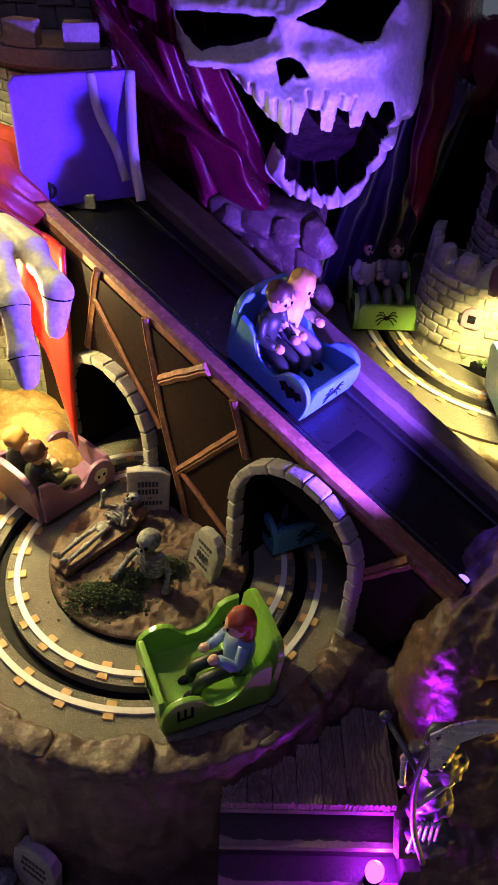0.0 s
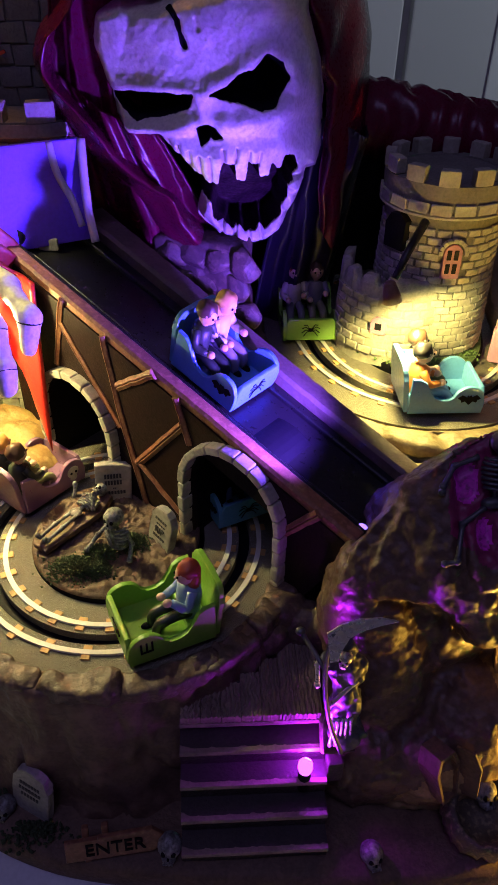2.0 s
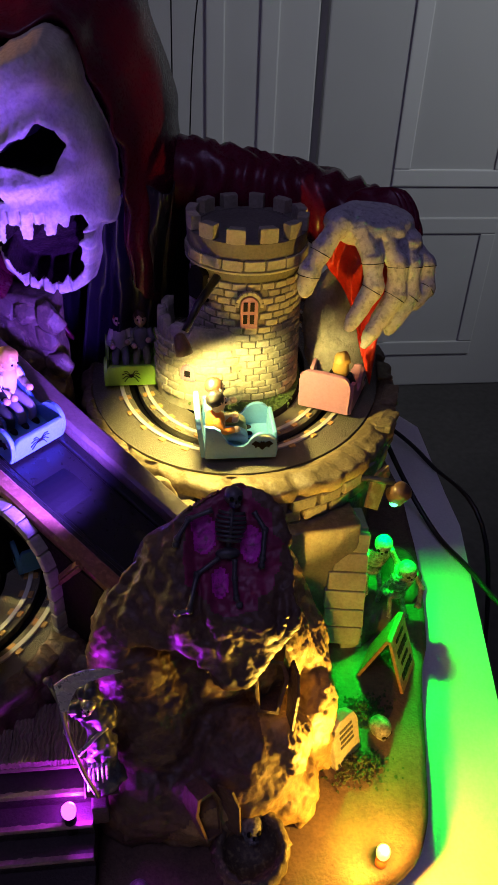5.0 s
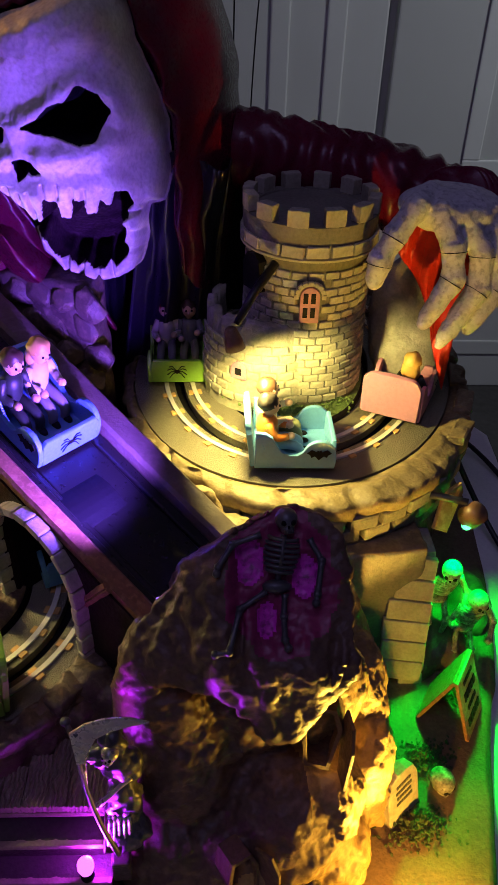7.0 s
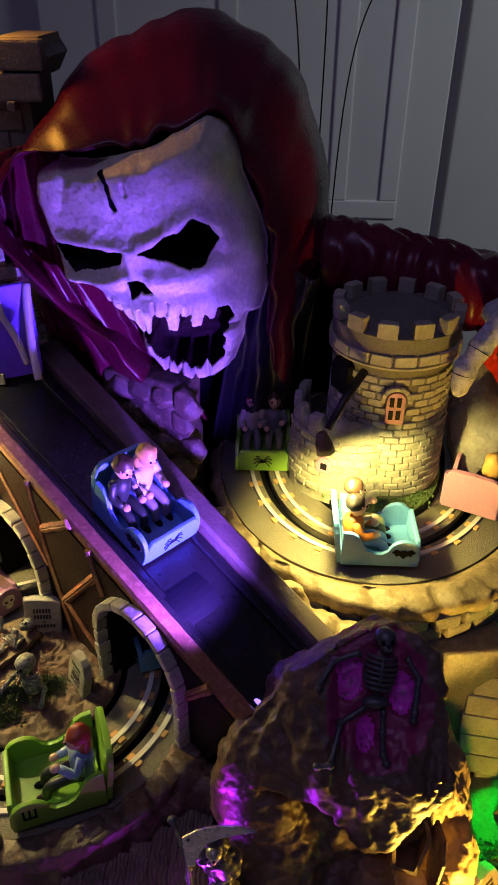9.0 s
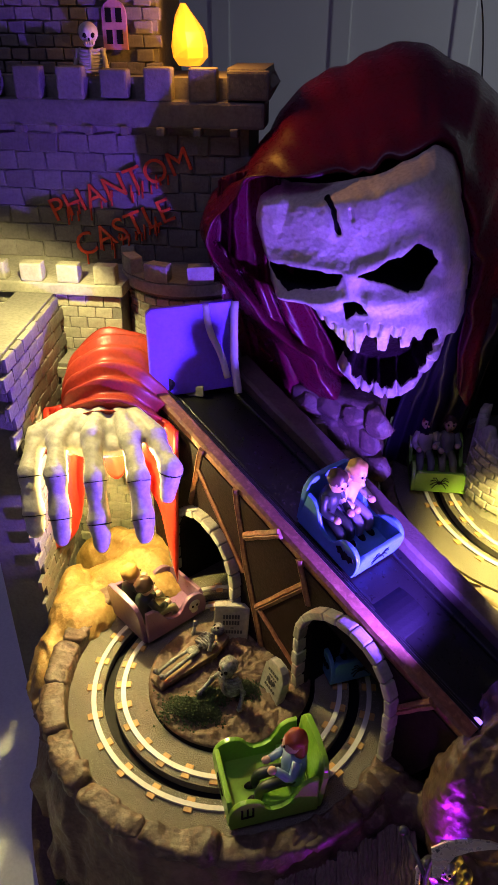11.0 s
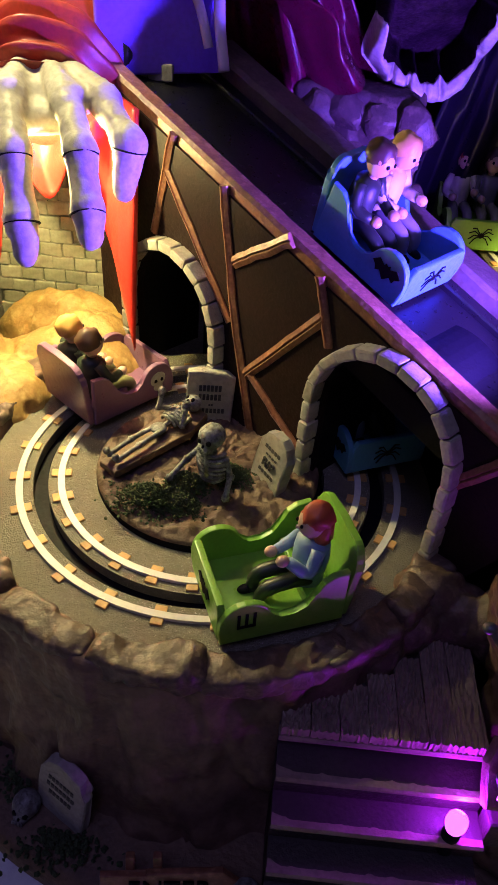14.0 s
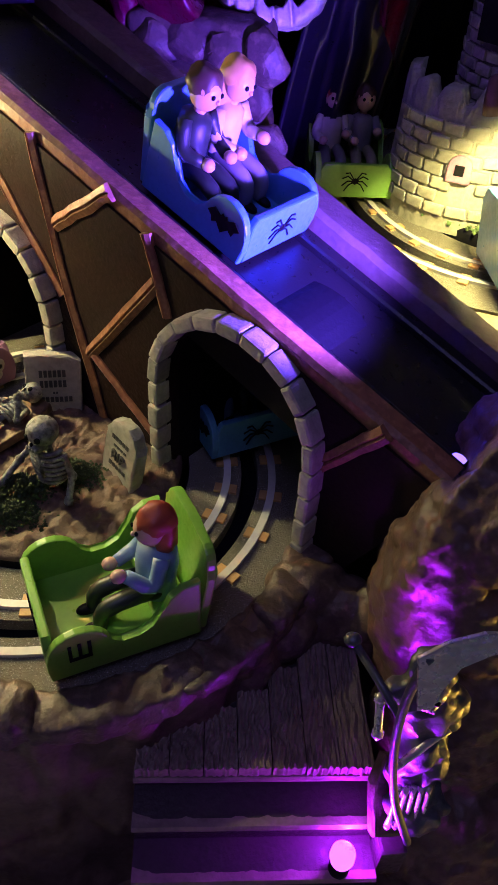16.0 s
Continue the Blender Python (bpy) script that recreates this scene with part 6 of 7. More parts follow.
def ride_car(place, mat, colour, where, badge):
    car = thing("ride_car", f"{colour} two-seat ride car {where}", "ride car", "ride cars", place=place)
    for y in (-0.0142, 0.0142):
        bm = bmesh.new()
        add_prism(bm, SIDE, 0.0022, Matrix.Translation((0, y, 0)) @ ALONG, 0.0005)
        panel = part("side_panel", bm, mat, car)
        bm = bmesh.new()
        out = 0.0012 if y > 0 else -0.0012
        if badge == "fork":
            for dx in (-0.0022, 0, 0.0022):
                add_box(bm, (0.0008, 0.0004, 0.0055), pose(0.0108 + dx, y + out, 0.0085))
            add_box(bm, (0.0052, 0.0004, 0.0009), pose(0.0108, y + out, 0.0062))
            part("badge", bm, BLACK, panel, "black fork mark")
        elif badge == "skull":
            add_ball(bm, (0.0036, 0.0006, 0.0032), pose(0.0108, y + out, 0.0082), 2)
            add_ball(bm, (0.0022, 0.0006, 0.0018), pose(0.0108, y + out, 0.0048), 2)
            for dx in (-0.0014, 0.0014):
                add_ball(bm, (0.0009, 0.0004, 0.001), pose(0.0108 + dx, y + out * 1.35, 0.008), 1, mat=1)
            part("badge", bm, [BONE, BLACK], panel, "bone-coloured skull mark")
        else:
            add_prism(bm, BAT, 0.0005, Matrix.Translation((0.0105, y + out, 0.0075)) @ ALONG)
            part("badge", bm, BLACK, panel, "black bat mark")
    bm = bmesh.new()
    add_prism(bm, BACK, 0.0026, Matrix.Translation((-0.0186, 0, 0.0004)) @ Matrix.Rotation(radians(-7), 4, "Y") @ ACROSS, 0.0006)
    part("backrest", bm, mat, car)
    bm = bmesh.new()
    add_prism(bm, FRONT, 0.0022, Matrix.Translation((0.0172, 0, 0.0002)) @ ACROSS, 0.0006)
    front = part("front_panel", bm, mat, car)
    bm = bmesh.new()
    if badge == "bat":
        add_ball(bm, (0.0005, 0.0016, 0.0013), pose(0.0184, 0, 0.0066), 1)
        for s in (-1, 1):
            for q in (-40, -15, 15, 40):
                add_tube(bm, [(0.0184, 0, 0.0066), (0.0184, s * 0.003 * math.cos(radians(q)), 0.0066 + 0.0035 * math.sin(radians(q)) + 0.001), (0.0184, s * 0.0052 * math.cos(radians(q)), 0.0062 + 0.0052 * math.sin(radians(q)))], 0.0003, 4)
    else:
        add_prism(bm, BAT, 0.0005, Matrix.Translation((0.0184, 0, 0.0066)) @ ACROSS)
    part("badge", bm, BLACK, front, "black painted mark")
    bm = bmesh.new()
    add_box(bm, (0.0345, 0.0272, 0.0016), pose(-0.0002, 0, 0.0012), 0.0003)
    part("floor_pan", bm, mat, car)
    bm = bmesh.new()
    add_box(bm, (0.0085, 0.026, 0.0048), pose(-0.0125, 0, 0.0042), 0.0008)
    part("seat", bm, mat, car)
    bm = bmesh.new()
    add_box(bm, (0.022, 0.009, 0.0026), pose(0, 0, -0.0009), 0.0004)
    part("runner", bm, BLACK, car, "black runner under the car")
    return car


def doll(place, top, legs, hair, label, reach=0.0, long_hair=False):
    bm = bmesh.new()
    add_tube(bm, [(-0.0108, 0, 0.0062), (-0.0108, 0, 0.0095), (-0.0112, 0, 0.0145), (-0.0112, 0, 0.0182), (-0.011, 0, 0.0196)], [0.0036, 0.0035, 0.0038, 0.0034, 0.0014], 12, 1, 1.15)
    add_tube(bm, [(-0.0108, 0, 0.0185), (-0.0106, 0, 0.0215)], 0.0013, 8, 0)
    add_ball(bm, (0.0034, 0.0031, 0.0039), pose(-0.0104, 0, 0.0238), 3, mat=0)
    add_ball(bm, (0.0037, 0.0035, 0.0036), pose(-0.0113, 0, 0.0252), 3, 0.0005, 500, mat=3)
    for e in (-0.0012, 0.0012):
        add_ball(bm, (0.0004, 0.0005, 0.0006), pose(-0.0072, e, 0.0243), 1, mat=4)
    add_ball(bm, (0.0006, 0.0005, 0.0006), pose(-0.0069, 0, 0.0233), 1, mat=0)
    if long_hair:
        add_ball(bm, (0.0026, 0.0036, 0.0052), pose(-0.0126, 0, 0.0218), 3, 0.0005, 500, mat=3)
    for s in (-1, 1):
        add_tube(bm, smooth_path([(-0.011, s * 0.0034, 0.0182), (-0.0085, s * 0.0052, 0.0135), (-0.004, s * 0.0036, 0.0128 + reach * (s > 0))], 3), [0.0017, 0.0016, 0.0016, 0.0015, 0.0015, 0.0014, 0.0013], 8, 1)
        add_ball(bm, (0.0016, 0.0014, 0.0014), pose(-0.0028, s * 0.0034, 0.013 + reach * (s > 0)), 2, mat=0)
        add_tube(bm, smooth_path([(-0.0105, s * 0.0018, 0.0082), (-0.0045, s * 0.0023, 0.0086), (0.0004, s * 0.0025, 0.0072), (0.0014, s * 0.0024, 0.003)], 3), [0.002, 0.002, 0.0019, 0.0019, 0.0018, 0.0018, 0.0017, 0.0016, 0.0015, 0.0015], 10, 2)
        add_ball(bm, (0.0023, 0.0013, 0.0011), pose(0.0027, s * 0.0024, 0.003), 2, mat=4)
    ob = solid("rider_doll", bm, [SKIN, top, legs, hair, BLACK], label, "doll", "rider dolls")
    ob.matrix_basis = place @ Matrix.Translation((0.0015, 0, -0.0012)) @ Matrix.Scale(1.24, 4)
    return ob


def plain(name, c, rough=0.45):
    return material(name, c, rough, amount=0.15, bump=0.05, big=120)


C_DARK, C_ORANGE, C_BLUE, C_WHITE, C_OLIVE, C_GREY, C_RED = plain("dark_green_paint", (0.02, 0.03, 0.02)), plain("orange_paint", (0.6, 0.2, 0.03)), plain("pale_blue_paint", (0.25, 0.36, 0.55)), plain("cream_paint", (0.6, 0.55, 0.45)), plain("olive_paint", (0.2, 0.2, 0.1)), plain("grey_paint", (0.2, 0.2, 0.2)), plain("red_paint", (0.45, 0.03, 0.04))
H_RED, H_BROWN, H_BLOND, H_BLACK = plain("red_hair_paint", (0.4, 0.07, 0.03)), plain("brown_hair_paint", (0.07, 0.035, 0.02)), plain("blond_hair_paint", (0.55, 0.33, 0.08)), plain("black_hair_paint", (0.015, 0.012, 0.012))


def on_ring(ring, angle, z, way):
    p, n = curve_at(*ring, radians(angle))
    head = math.degrees(math.atan2(n.y, n.x)) + 90 * way
    return turned(p.x, p.y, z, head)


BESIDE = Matrix.Translation((0, 0.0062, 0)), Matrix.Translation((0, -0.0062, 0))
P = on_ring(LOW_RING, -68, LOW + 0.0033, -1)
ride_car(P, GREENB, "bright green", "on the lower track", "fork")
doll(P @ BESIDE[0] @ pose(0.001, -0.003, 0), C_BLUE, C_DARK, H_RED, "seated toy rider with red hair and pale blue top", 0.004, True)
P = on_ring(LOW_RING, 139, LOW + 0.0033, -1)
ride_car(P, PURPLEB, "dull purple", "by the ochre rock", "skull")
doll(P @ BESIDE[0], C_DARK, C_OLIVE, H_BLOND, "seated toy rider with blond hair and dark coat", 0.003)
doll(P @ BESIDE[1], C_DARK, C_OLIVE, H_BROWN, "seated toy rider with brown hair and dark coat")
P = on_ring(LOW_RING, 24, LOW + 0.0033, -1)
ride_car(P, BLUEB, "blue", "inside the dark tunnel", "bat")
doll(P @ BESIDE[0], C_OLIVE, C_DARK, H_BROWN, "seated toy rider in an olive top")
doll(P @ BESIDE[1], C_RED, C_BLUE, SKIN, "seated bald toy rider in a dark red coat", 0.004)
P = frame_of(on_chute(0.112, 0.0275) + TILTED.to_3x3() @ Vector((0, 0, -0.0053)), DOWN)
ride_car(P, BLUEB, "blue", "riding down the chute", "bat")
doll(P @ BESIDE[1], C_DARK, C_DARK, H_BROWN, "seated toy rider in a black jacket")
doll(P @ BESIDE[0], C_WHITE, C_GREY, H_BLOND, "seated toy rider with blond hair and light top", 0.002, True)
P = on_ring(UP_RING, -84, UP + 0.0033, 1)
ride_car(P, BLUEB, "light blue", "in front of the stone tower", "bat")
doll(P @ BESIDE[0], C_WHITE, C_OLIVE, H_BROWN, "seated toy rider in a cream top", 0.003)
doll(P @ BESIDE[1] @ pose(0.0, 0.001, -0.001), C_ORANGE, C_BLUE, H_BLACK, "seated toy rider in an orange robe")
P = on_ring(UP_RING, -24, UP + 0.0033, 1)
ride_car(P, PINKB, "dusty pink", "below the bony paw", "skull")
doll(P @ BESIDE[1], C_DARK, C_GREY, H_BLOND, "seated toy rider with blond hair in black", 0.002, True)
P = on_ring(UP_RING, -166, UP + 0.0033, 1)
ride_car(P, GREENB, "bright green", "under the maroon cloak", "bat")
doll(P @ BESIDE[0], C_GREY, C_OLIVE, H_BROWN, "seated toy rider in a grey top", 0.003)
doll(P @ BESIDE[1], C_WHITE, C_GREY, H_RED, "seated toy rider with red hair", 0.002)


# ---- graveyard island on the lower track ----
IC = (-0.029, 0.1925)
bm = bmesh.new()
rows = []
for r, z in [(0.0385, LOW - 0.004), (0.0385, LOW + 0.0022)] + [(0.0375 - 0.0008 * k, LOW + 0.0036 + 0.00006 * k) for k in range(45)]:
    row = []
    for k in range(220):
        t = 2 * math.pi * k / 220
        x, y = IC[0] + r * math.cos(t), IC[1] + r * math.sin(t)
        row.append(bm.verts.new((x, y, z + (0.0019 * crag(Vector((x, y, 0)), 120, 1.0) + 0.0012 * noise.fractal(Vector((x, y, 0)) * 330, 0.7, 2.0, 4) if r < 0.0375 else 0))))
    rows.append(row)
for p, q in zip(rows, rows[1:]):
    for k in range(220):
        bm.faces.new((p[k], p[(k + 1) % 220], q[(k + 1) % 220], q[k])).material_index = 1 if p is rows[0] else 0
bm.faces.new(rows[-1])
soil_tree = BVHTree.FromBMesh(bm)
solid("grave_island", bm, [SOIL, BLACK], "round brown earth island inside the lower track", "island", kind="structure")


def soil(x, y):
    hit = soil_tree.ray_cast(Vector((x, y, 0.3)), Vector((0, 0, -1)))
    return hit[0].z if hit[0] is not None else LOW


def gravestone(place, wide, high, thick, label, lines, rounded=True, word=None):
    """A worn slab with painted bars of writing."""
    ob = thing("gravestone", label, "gravestone", "gravestones", place=place)
    if rounded:
        out = [(-wide / 2, 0), (wide / 2, 0), (wide / 2, high * 0.7), (wide * 0.42, high * 0.78), (wide * 0.36, high * 0.93), (wide * 0.15, high), (-wide * 0.15, high), (-wide * 0.36, high * 0.93), (-wide * 0.42, high * 0.78), (-wide / 2, high * 0.7)]
    else:
        out = [(-wide * 0.48, 0), (wide * 0.48, 0), (wide * 0.52, high * 0.9), (wide * 0.3, high * 0.97), (-wide * 0.2, high), (-wide * 0.48, high * 0.98)]
    bm = bmesh.new()
    add_prism(bm, out, thick, UPRIGHT, 0.0007)
    bmesh.ops.triangulate(bm, faces=[f for f in bm.faces if len(f.verts) > 4])
    bmesh.ops.subdivide_edges(bm, edges=bm.edges[:], cuts=2)
    for v in bm.verts:
        v.co += Vector((1, 0.6, 1)) * noise.fractal(v.co * 330 + place.translation * 90, 1.0, 2.0, 3) * 0.00035
    slab = part("slab", bm, STONE, ob)
    for cx, cz, w, h in lines:
        bm = bmesh.new()
        n = max(2, round(w / 0.0015))
        for k in range(n):
            add_box(bm, (w / n * 0.72, 0.0003, h), pose(cx - w / 2 + w * (k + 0.5) / n, -thick / 2 - 0.0002, cz))
        part("carved_line", bm, GREY_TEXT, slab, "faded dark line of carving")
    if word:
        t = words(word[0], word[1], Matrix.Translation((0, -thick / 2 - 0.0003, word[2])) @ UPRIGHT, GREY_TEXT, "carved_letters", "")
        t.parent = slab
        tagged(t, "faded dark carved letters")
    return ob


gravestone(turned(-0.0325, 0.2175, soil(-0.0325, 0.2175) - 0.001, 8) @ pose(0, 0, 0, -4, 2), 0.0175, 0.022, 0.0042, "upright pale square gravestone with worn lettering", [(0, 0.0155, 0.0085, 0.0024), (0, 0.0118, 0.0085, 0.0024), (0.0005, 0.0085, 0.0018, 0.0006), (0, 0.006, 0.0115, 0.0018)], False)
gravestone(turned(-0.0085, 0.1855, soil(-0.0085, 0.1855) - 0.002, -50) @ pose(0, 0, 0, -8, 6), 0.0145, 0.0215, 0.0042, "leaning pale notched gravestone on the earth", [(0, 0.0158, 0.008, 0.0012), (0.0003, 0.0132, 0.006, 0.0006), (0, 0.006, 0.008, 0.0012)], True, ("RIP", 0.0045, 0.0098))

# coffin lid with a lying skeleton
head, foot = Vector((-0.0355, 0.2125, 0)), Vector((-0.0615, 0.1805, 0))
way = (head - foot).normalized()
BF = frame_of(Vector((-0.0485, 0.1965, LOW + 0.0085)), (way.x, way.y, 0.09))
bm = bmesh.new()
add_prism(bm, [(-0.021, -0.004), (-0.021, 0.004), (0.01, 0.0075), (0.021, 0.0045), (0.021, -0.0045), (0.01, -0.0075)], 0.0032, BF, 0.0006)
bmesh.ops.triangulate(bm, faces=[f for f in bm.faces if len(f.verts) > 4])
bmesh.ops.subdivide_edges(bm, edges=bm.edges[:], cuts=3)
for v in bm.verts:
    v.co.z += noise.fractal(v.co * 400, 1.0, 2.0, 3) * 0.0004
solid("grave_board", bm, SOIL, "brown earthy coffin-shaped board lying on the island", "board", smooth=False)
bm = bmesh.new()


def bp(x, y, z=0.0):
    return BF @ Vector((x, y, 0.0032 + z))


skull_bits(bm, Matrix.Translation(bp(0.0185, 0, 0.0022)) @ BF.to_3x3().to_4x4() @ Matrix.Rotation(-math.pi / 2, 4, "Z") @ Matrix.Rotation(radians(-75), 4, "X"), 0.0031)
rib_cage(bm, bp(0.0135, 0, 0.001), bp(0.0035, 0, 0.0005), BF.to_3x3() @ Vector((0, 0, 1)), 0.0042, 0.0028, 6, 0.0006)
add_ball(bm, (0.003, 0.003, 0.0015), Matrix.Translation(bp(0.002, 0, 0.0008)), 2)
for chain in (((0.0125, 0.0042, 0.001), (0.008, 0.0065, 0.003), (0.0095, 0.006, 0.0085)), ((0.0125, -0.0042, 0.001), (0.007, -0.0068, 0.003), (0.0095, -0.006, 0.008)), ((0.001, 0.0018, 0.0008), (-0.0085, 0.0022, 0.0012), (-0.0175, 0.0022, 0.0006), (-0.0185, 0.0025, 0.0025)), ((0.001, -0.0018, 0.0008), (-0.0085, -0.0022, 0.0012), (-0.0175, -0.002, 0.0006), (-0.0185, -0.0023, 0.0025))):
    for a, b in zip(chain, chain[1:]):
        limb(bm, bp(*a), bp(*b), 0.0009)
for s in (1, -1):
    add_ball(bm, (0.0014, 0.0012, 0.0018), Matrix.Translation(bp(0.0098, s * 0.006, 0.0095)), 2)
solid("lying_skeleton", bm, [BONE_WASH, BLACK], "weathered skeleton lying on the coffin lid", "statue", "skeletons")

# skeleton rising out of the moss
bm = bmesh.new()
sx, sy = -0.0265, 0.1795
sz = soil(sx, sy)
skull_bits(bm, pose(sx - 0.0005, sy - 0.001, sz + 0.021, -8, 0, -30), 0.0042)
rib_cage(bm, (sx, sy, sz + 0.0165), (sx + 0.0005, sy + 0.001, sz - 0.001), (-0.45, -0.85, 0), 0.0054, 0.0038, 7, 0.0008)
for chain in (((sx + 0.0042, sy - 0.0022, sz + 0.0135), (sx + 0.0062, sy - 0.003, sz + 0.0065), (sx + 0.0052, sy - 0.0072, sz + 0.0008)), ((sx - 0.0042, sy + 0.0022, sz + 0.0135), (sx - 0.0085, sy + 0.001, sz + 0.009), (sx - 0.0135, sy - 0.0035, sz + 0.004))):
    for a, b in zip(chain, chain[1:]):
        limb(bm, a, b, 0.001)
solid("rising_skeleton", bm, [BONE_WASH, BLACK], "weathered skeleton climbing out of the moss", "statue", "skeletons")


def moss(centre, spread, count, size, seed, label="dark green moss clump", mat=None):
    bm = bmesh.new()
    flock(bm, centre, spread, count, size, seed)
    return solid("moss", bm, mat or GRASS, label, "moss", kind="stuff", smooth=False)


MOSS = material("dark_moss_flock", (0.05, 0.075, 0.025), 0.9, other=(0.02, 0.03, 0.012), bump=1.0, relief=1400, big=200)
for k, (x, y, sx_, sy_, h) in enumerate(((-0.0445, 0.1695, 0.012, 0.007, 0.006), (-0.035, 0.177, 0.01, 0.007, 0.008), (-0.0215, 0.184, 0.007, 0.005, 0.006), (-0.037, 0.169, 0.009, 0.006, 0.005))):
    moss((x, y, soil(x, y)), (sx_, sy_, h), 1300, 0.0005, 20 + k, "dark green moss on the grave earth", MOSS)

# ---- rock pillar below the skull ----
PIER = material("mauve_stone_paint", (0.12, 0.075, 0.06), 0.6, other=(0.05, 0.03, 0.03), bump=0.9, relief=400, big=90, wear=(0.22, 0.15, 0.1))
pier = thing("stone_pier", "rough brown stone pier under the skull", "rock")
bm = bmesh.new()
add_box(bm, (0.05, 0.02, 0.09), pose(0.013, 0.304, 0.243, 0, 0, -22), 0.003)
bm = fused(bm, 0.0022, 0.0015, 90, 1, 2.0, True)
part("core", bm, PIER, pier, smooth=True)
rnd = random.Random(4)
for row in range(6):
    for col in range(4):
        bm = bmesh.new()
        wide, high = rnd.uniform(0.0085, 0.012), rnd.uniform(0.0078, 0.0105)
        for _ in range(26):
            d = Vector((rnd.gauss(0, 1), rnd.gauss(0, 1), rnd.gauss(0, 1))).normalized()
            bm.verts.new((d.x * wide, d.y * 0.006, d.z * high))
        bmesh.ops.convex_hull(bm, input=bm.verts)
        bmesh.ops.delete(bm, geom=[v for v in bm.verts if not v.link_faces], context="VERTS")
        bmesh.ops.bevel(bm, geom=bm.edges[:], offset=0.0006, segments=1, affect="EDGES")
        at = pose(0.013, 0.304, 0.243, 0, 0, -22) @ pose(-0.021 + 0.0135 * col + 0.0065 * (row % 2) + rnd.uniform(-0.002, 0.002), -0.0085 + rnd.uniform(-0.002, 0.002), -0.038 + 0.0148 * row + rnd.uniform(-0.002, 0.002), rnd.uniform(-14, 14), rnd.uniform(-40, 40), rnd.uniform(-14, 14))
        bmesh.ops.transform(bm, matrix=at, verts=bm.verts)
        part("stone", bm, PIER, pier, smooth=False)
bm = bmesh.new()
for k, (x, y, z, r) in enumerate(((0.068, 0.235, 0.216, 0.012), (0.083, 0.213, 0.214, 0.014), (0.098, 0.2, 0.212, 0.013), (0.112, 0.196, 0.207, 0.014), (0.058, 0.252, 0.216, 0.011), (0.05, 0.27, 0.214, 0.012), (0.09, 0.205, 0.19, 0.02), (0.07, 0.23, 0.19, 0.02))):
    add_ball(bm, (r, r * 0.85, r * 0.9), Matrix.Translation((x, y, z)), 2)
bm = fused(bm, 0.0015, 0.003, 55, 2, 2.0, True)
solid("shelf_rock", bm, RIMSTONE, "tan rough rock between chute and upper track", "rock")

# ---- small lamps ----
def led(place, glow_mat, label, wick):
    ob = thing("led_lamp", label, "lamp", "small lamps", place=place)
    bm = bmesh.new()
    add_lathe(bm, [(0.0024, -0.012), (0.0024, 0.0), (0.002, 0.0)], 24)
    part("socket", bm, wick, ob, "", True)
    bm = bmesh.new()
    add_lathe(bm, [(0.0024, 0.0), (0.0029, 0.002), (0.0028, 0.0042), (0.0018, 0.006), (0.0003, 0.0067)], 24)
    part("bulb", bm, glow_mat, ob, "lit bulb", True)
    return ob


led(pose(0.0488, 0.0905, 0.1575), glow("magenta_bulb", (0.8, 0.08, 1.0), 4), "lit magenta bulb on the steps", BLACK)
led(pose(0.1757, 0.0775, 0.1285), glow("amber_bulb", (1.0, 0.6, 0.12), 3), "lit amber bulb in an orange socket on the ground", plain("orange_socket", (0.6, 0.12, 0.02)))
violet = thing("led_lamp", "lit violet bulb at the foot of the chute", "lamp", "small lamps", place=frame_of((0.0745, 0.147, 0.2285), -DOWN))
bm = bmesh.new()
add_tube(bm, [(-0.006, 0, -0.001), (0.0, 0, 0)], 0.0019, 16)
part("socket", bm, BLACK, violet, "", True)
bm = bmesh.new()
add_ball(bm, (0.0022, 0.0014, 0.0013), pose(0.0012, 0, 0.0002), 2)
part("bulb", bm, glow("violet_bulb", (0.3, 0.16, 1.0), 2.5), violet, "lit violet bulb", True)

bm = bmesh.new()
add_box(bm, (0.0065, 0.0062, 0.012), pose(0.0605, 0.0935, 0.1545, 0, 0, 4), 0.0009)
solid("step_post", bm, STEPM, "short dark post at the end of a step", "post", smooth=False)
bm = bmesh.new()
add_prism(bm, [(-0.007, -0.0085), (0.0065, -0.009), (0.0055, 0.0075), (-0.0045, 0.0095), (-0.0075, 0.003)], 0.004, pose(0.062, 0.1005, 0.1685, 48, 12, 10), 0.0008)
bmesh.ops.triangulate(bm, faces=[f for f in bm.faces if len(f.verts) > 4])
bmesh.ops.subdivide_edges(bm, edges=bm.edges[:], cuts=2)
for v in bm.verts:
    v.co += Vector((0.5, 0.5, 1)) * noise.fractal(v.co * 260, 0.9, 2.0, 3) * 0.0006
solid("tilted_stone", bm, RIMROCK, "tilted stone slab between the landing and the steps", "stone", smooth=False)

# ---- hooded scythe figure by the steps ----
bm = bmesh.new()
for c, r in (((0.063, 0.1, 0.184), (0.006, 0.005, 0.014)), ((0.0625, 0.103, 0.2), (0.0062, 0.005, 0.012)), ((0.061, 0.1045, 0.213), (0.0048, 0.0042, 0.006)), ((0.066, 0.103, 0.201), (0.004, 0.004, 0.008)), ((0.0565, 0.1035, 0.206), (0.004, 0.0036, 0.004)), ((0.0645, 0.097, 0.172), (0.0075, 0.006, 0.006))):
    add_ball(bm, r, Matrix.Translation(c), 3)
bm = fused(bm, 0.001, 0.0022, 170, 1, 1.0, True)
for f in bm.faces:
    f.material_index = 1
skull_bits(bm, pose(0.0605, 0.1005, 0.2125, -10, 0, -20), 0.0028, 2)
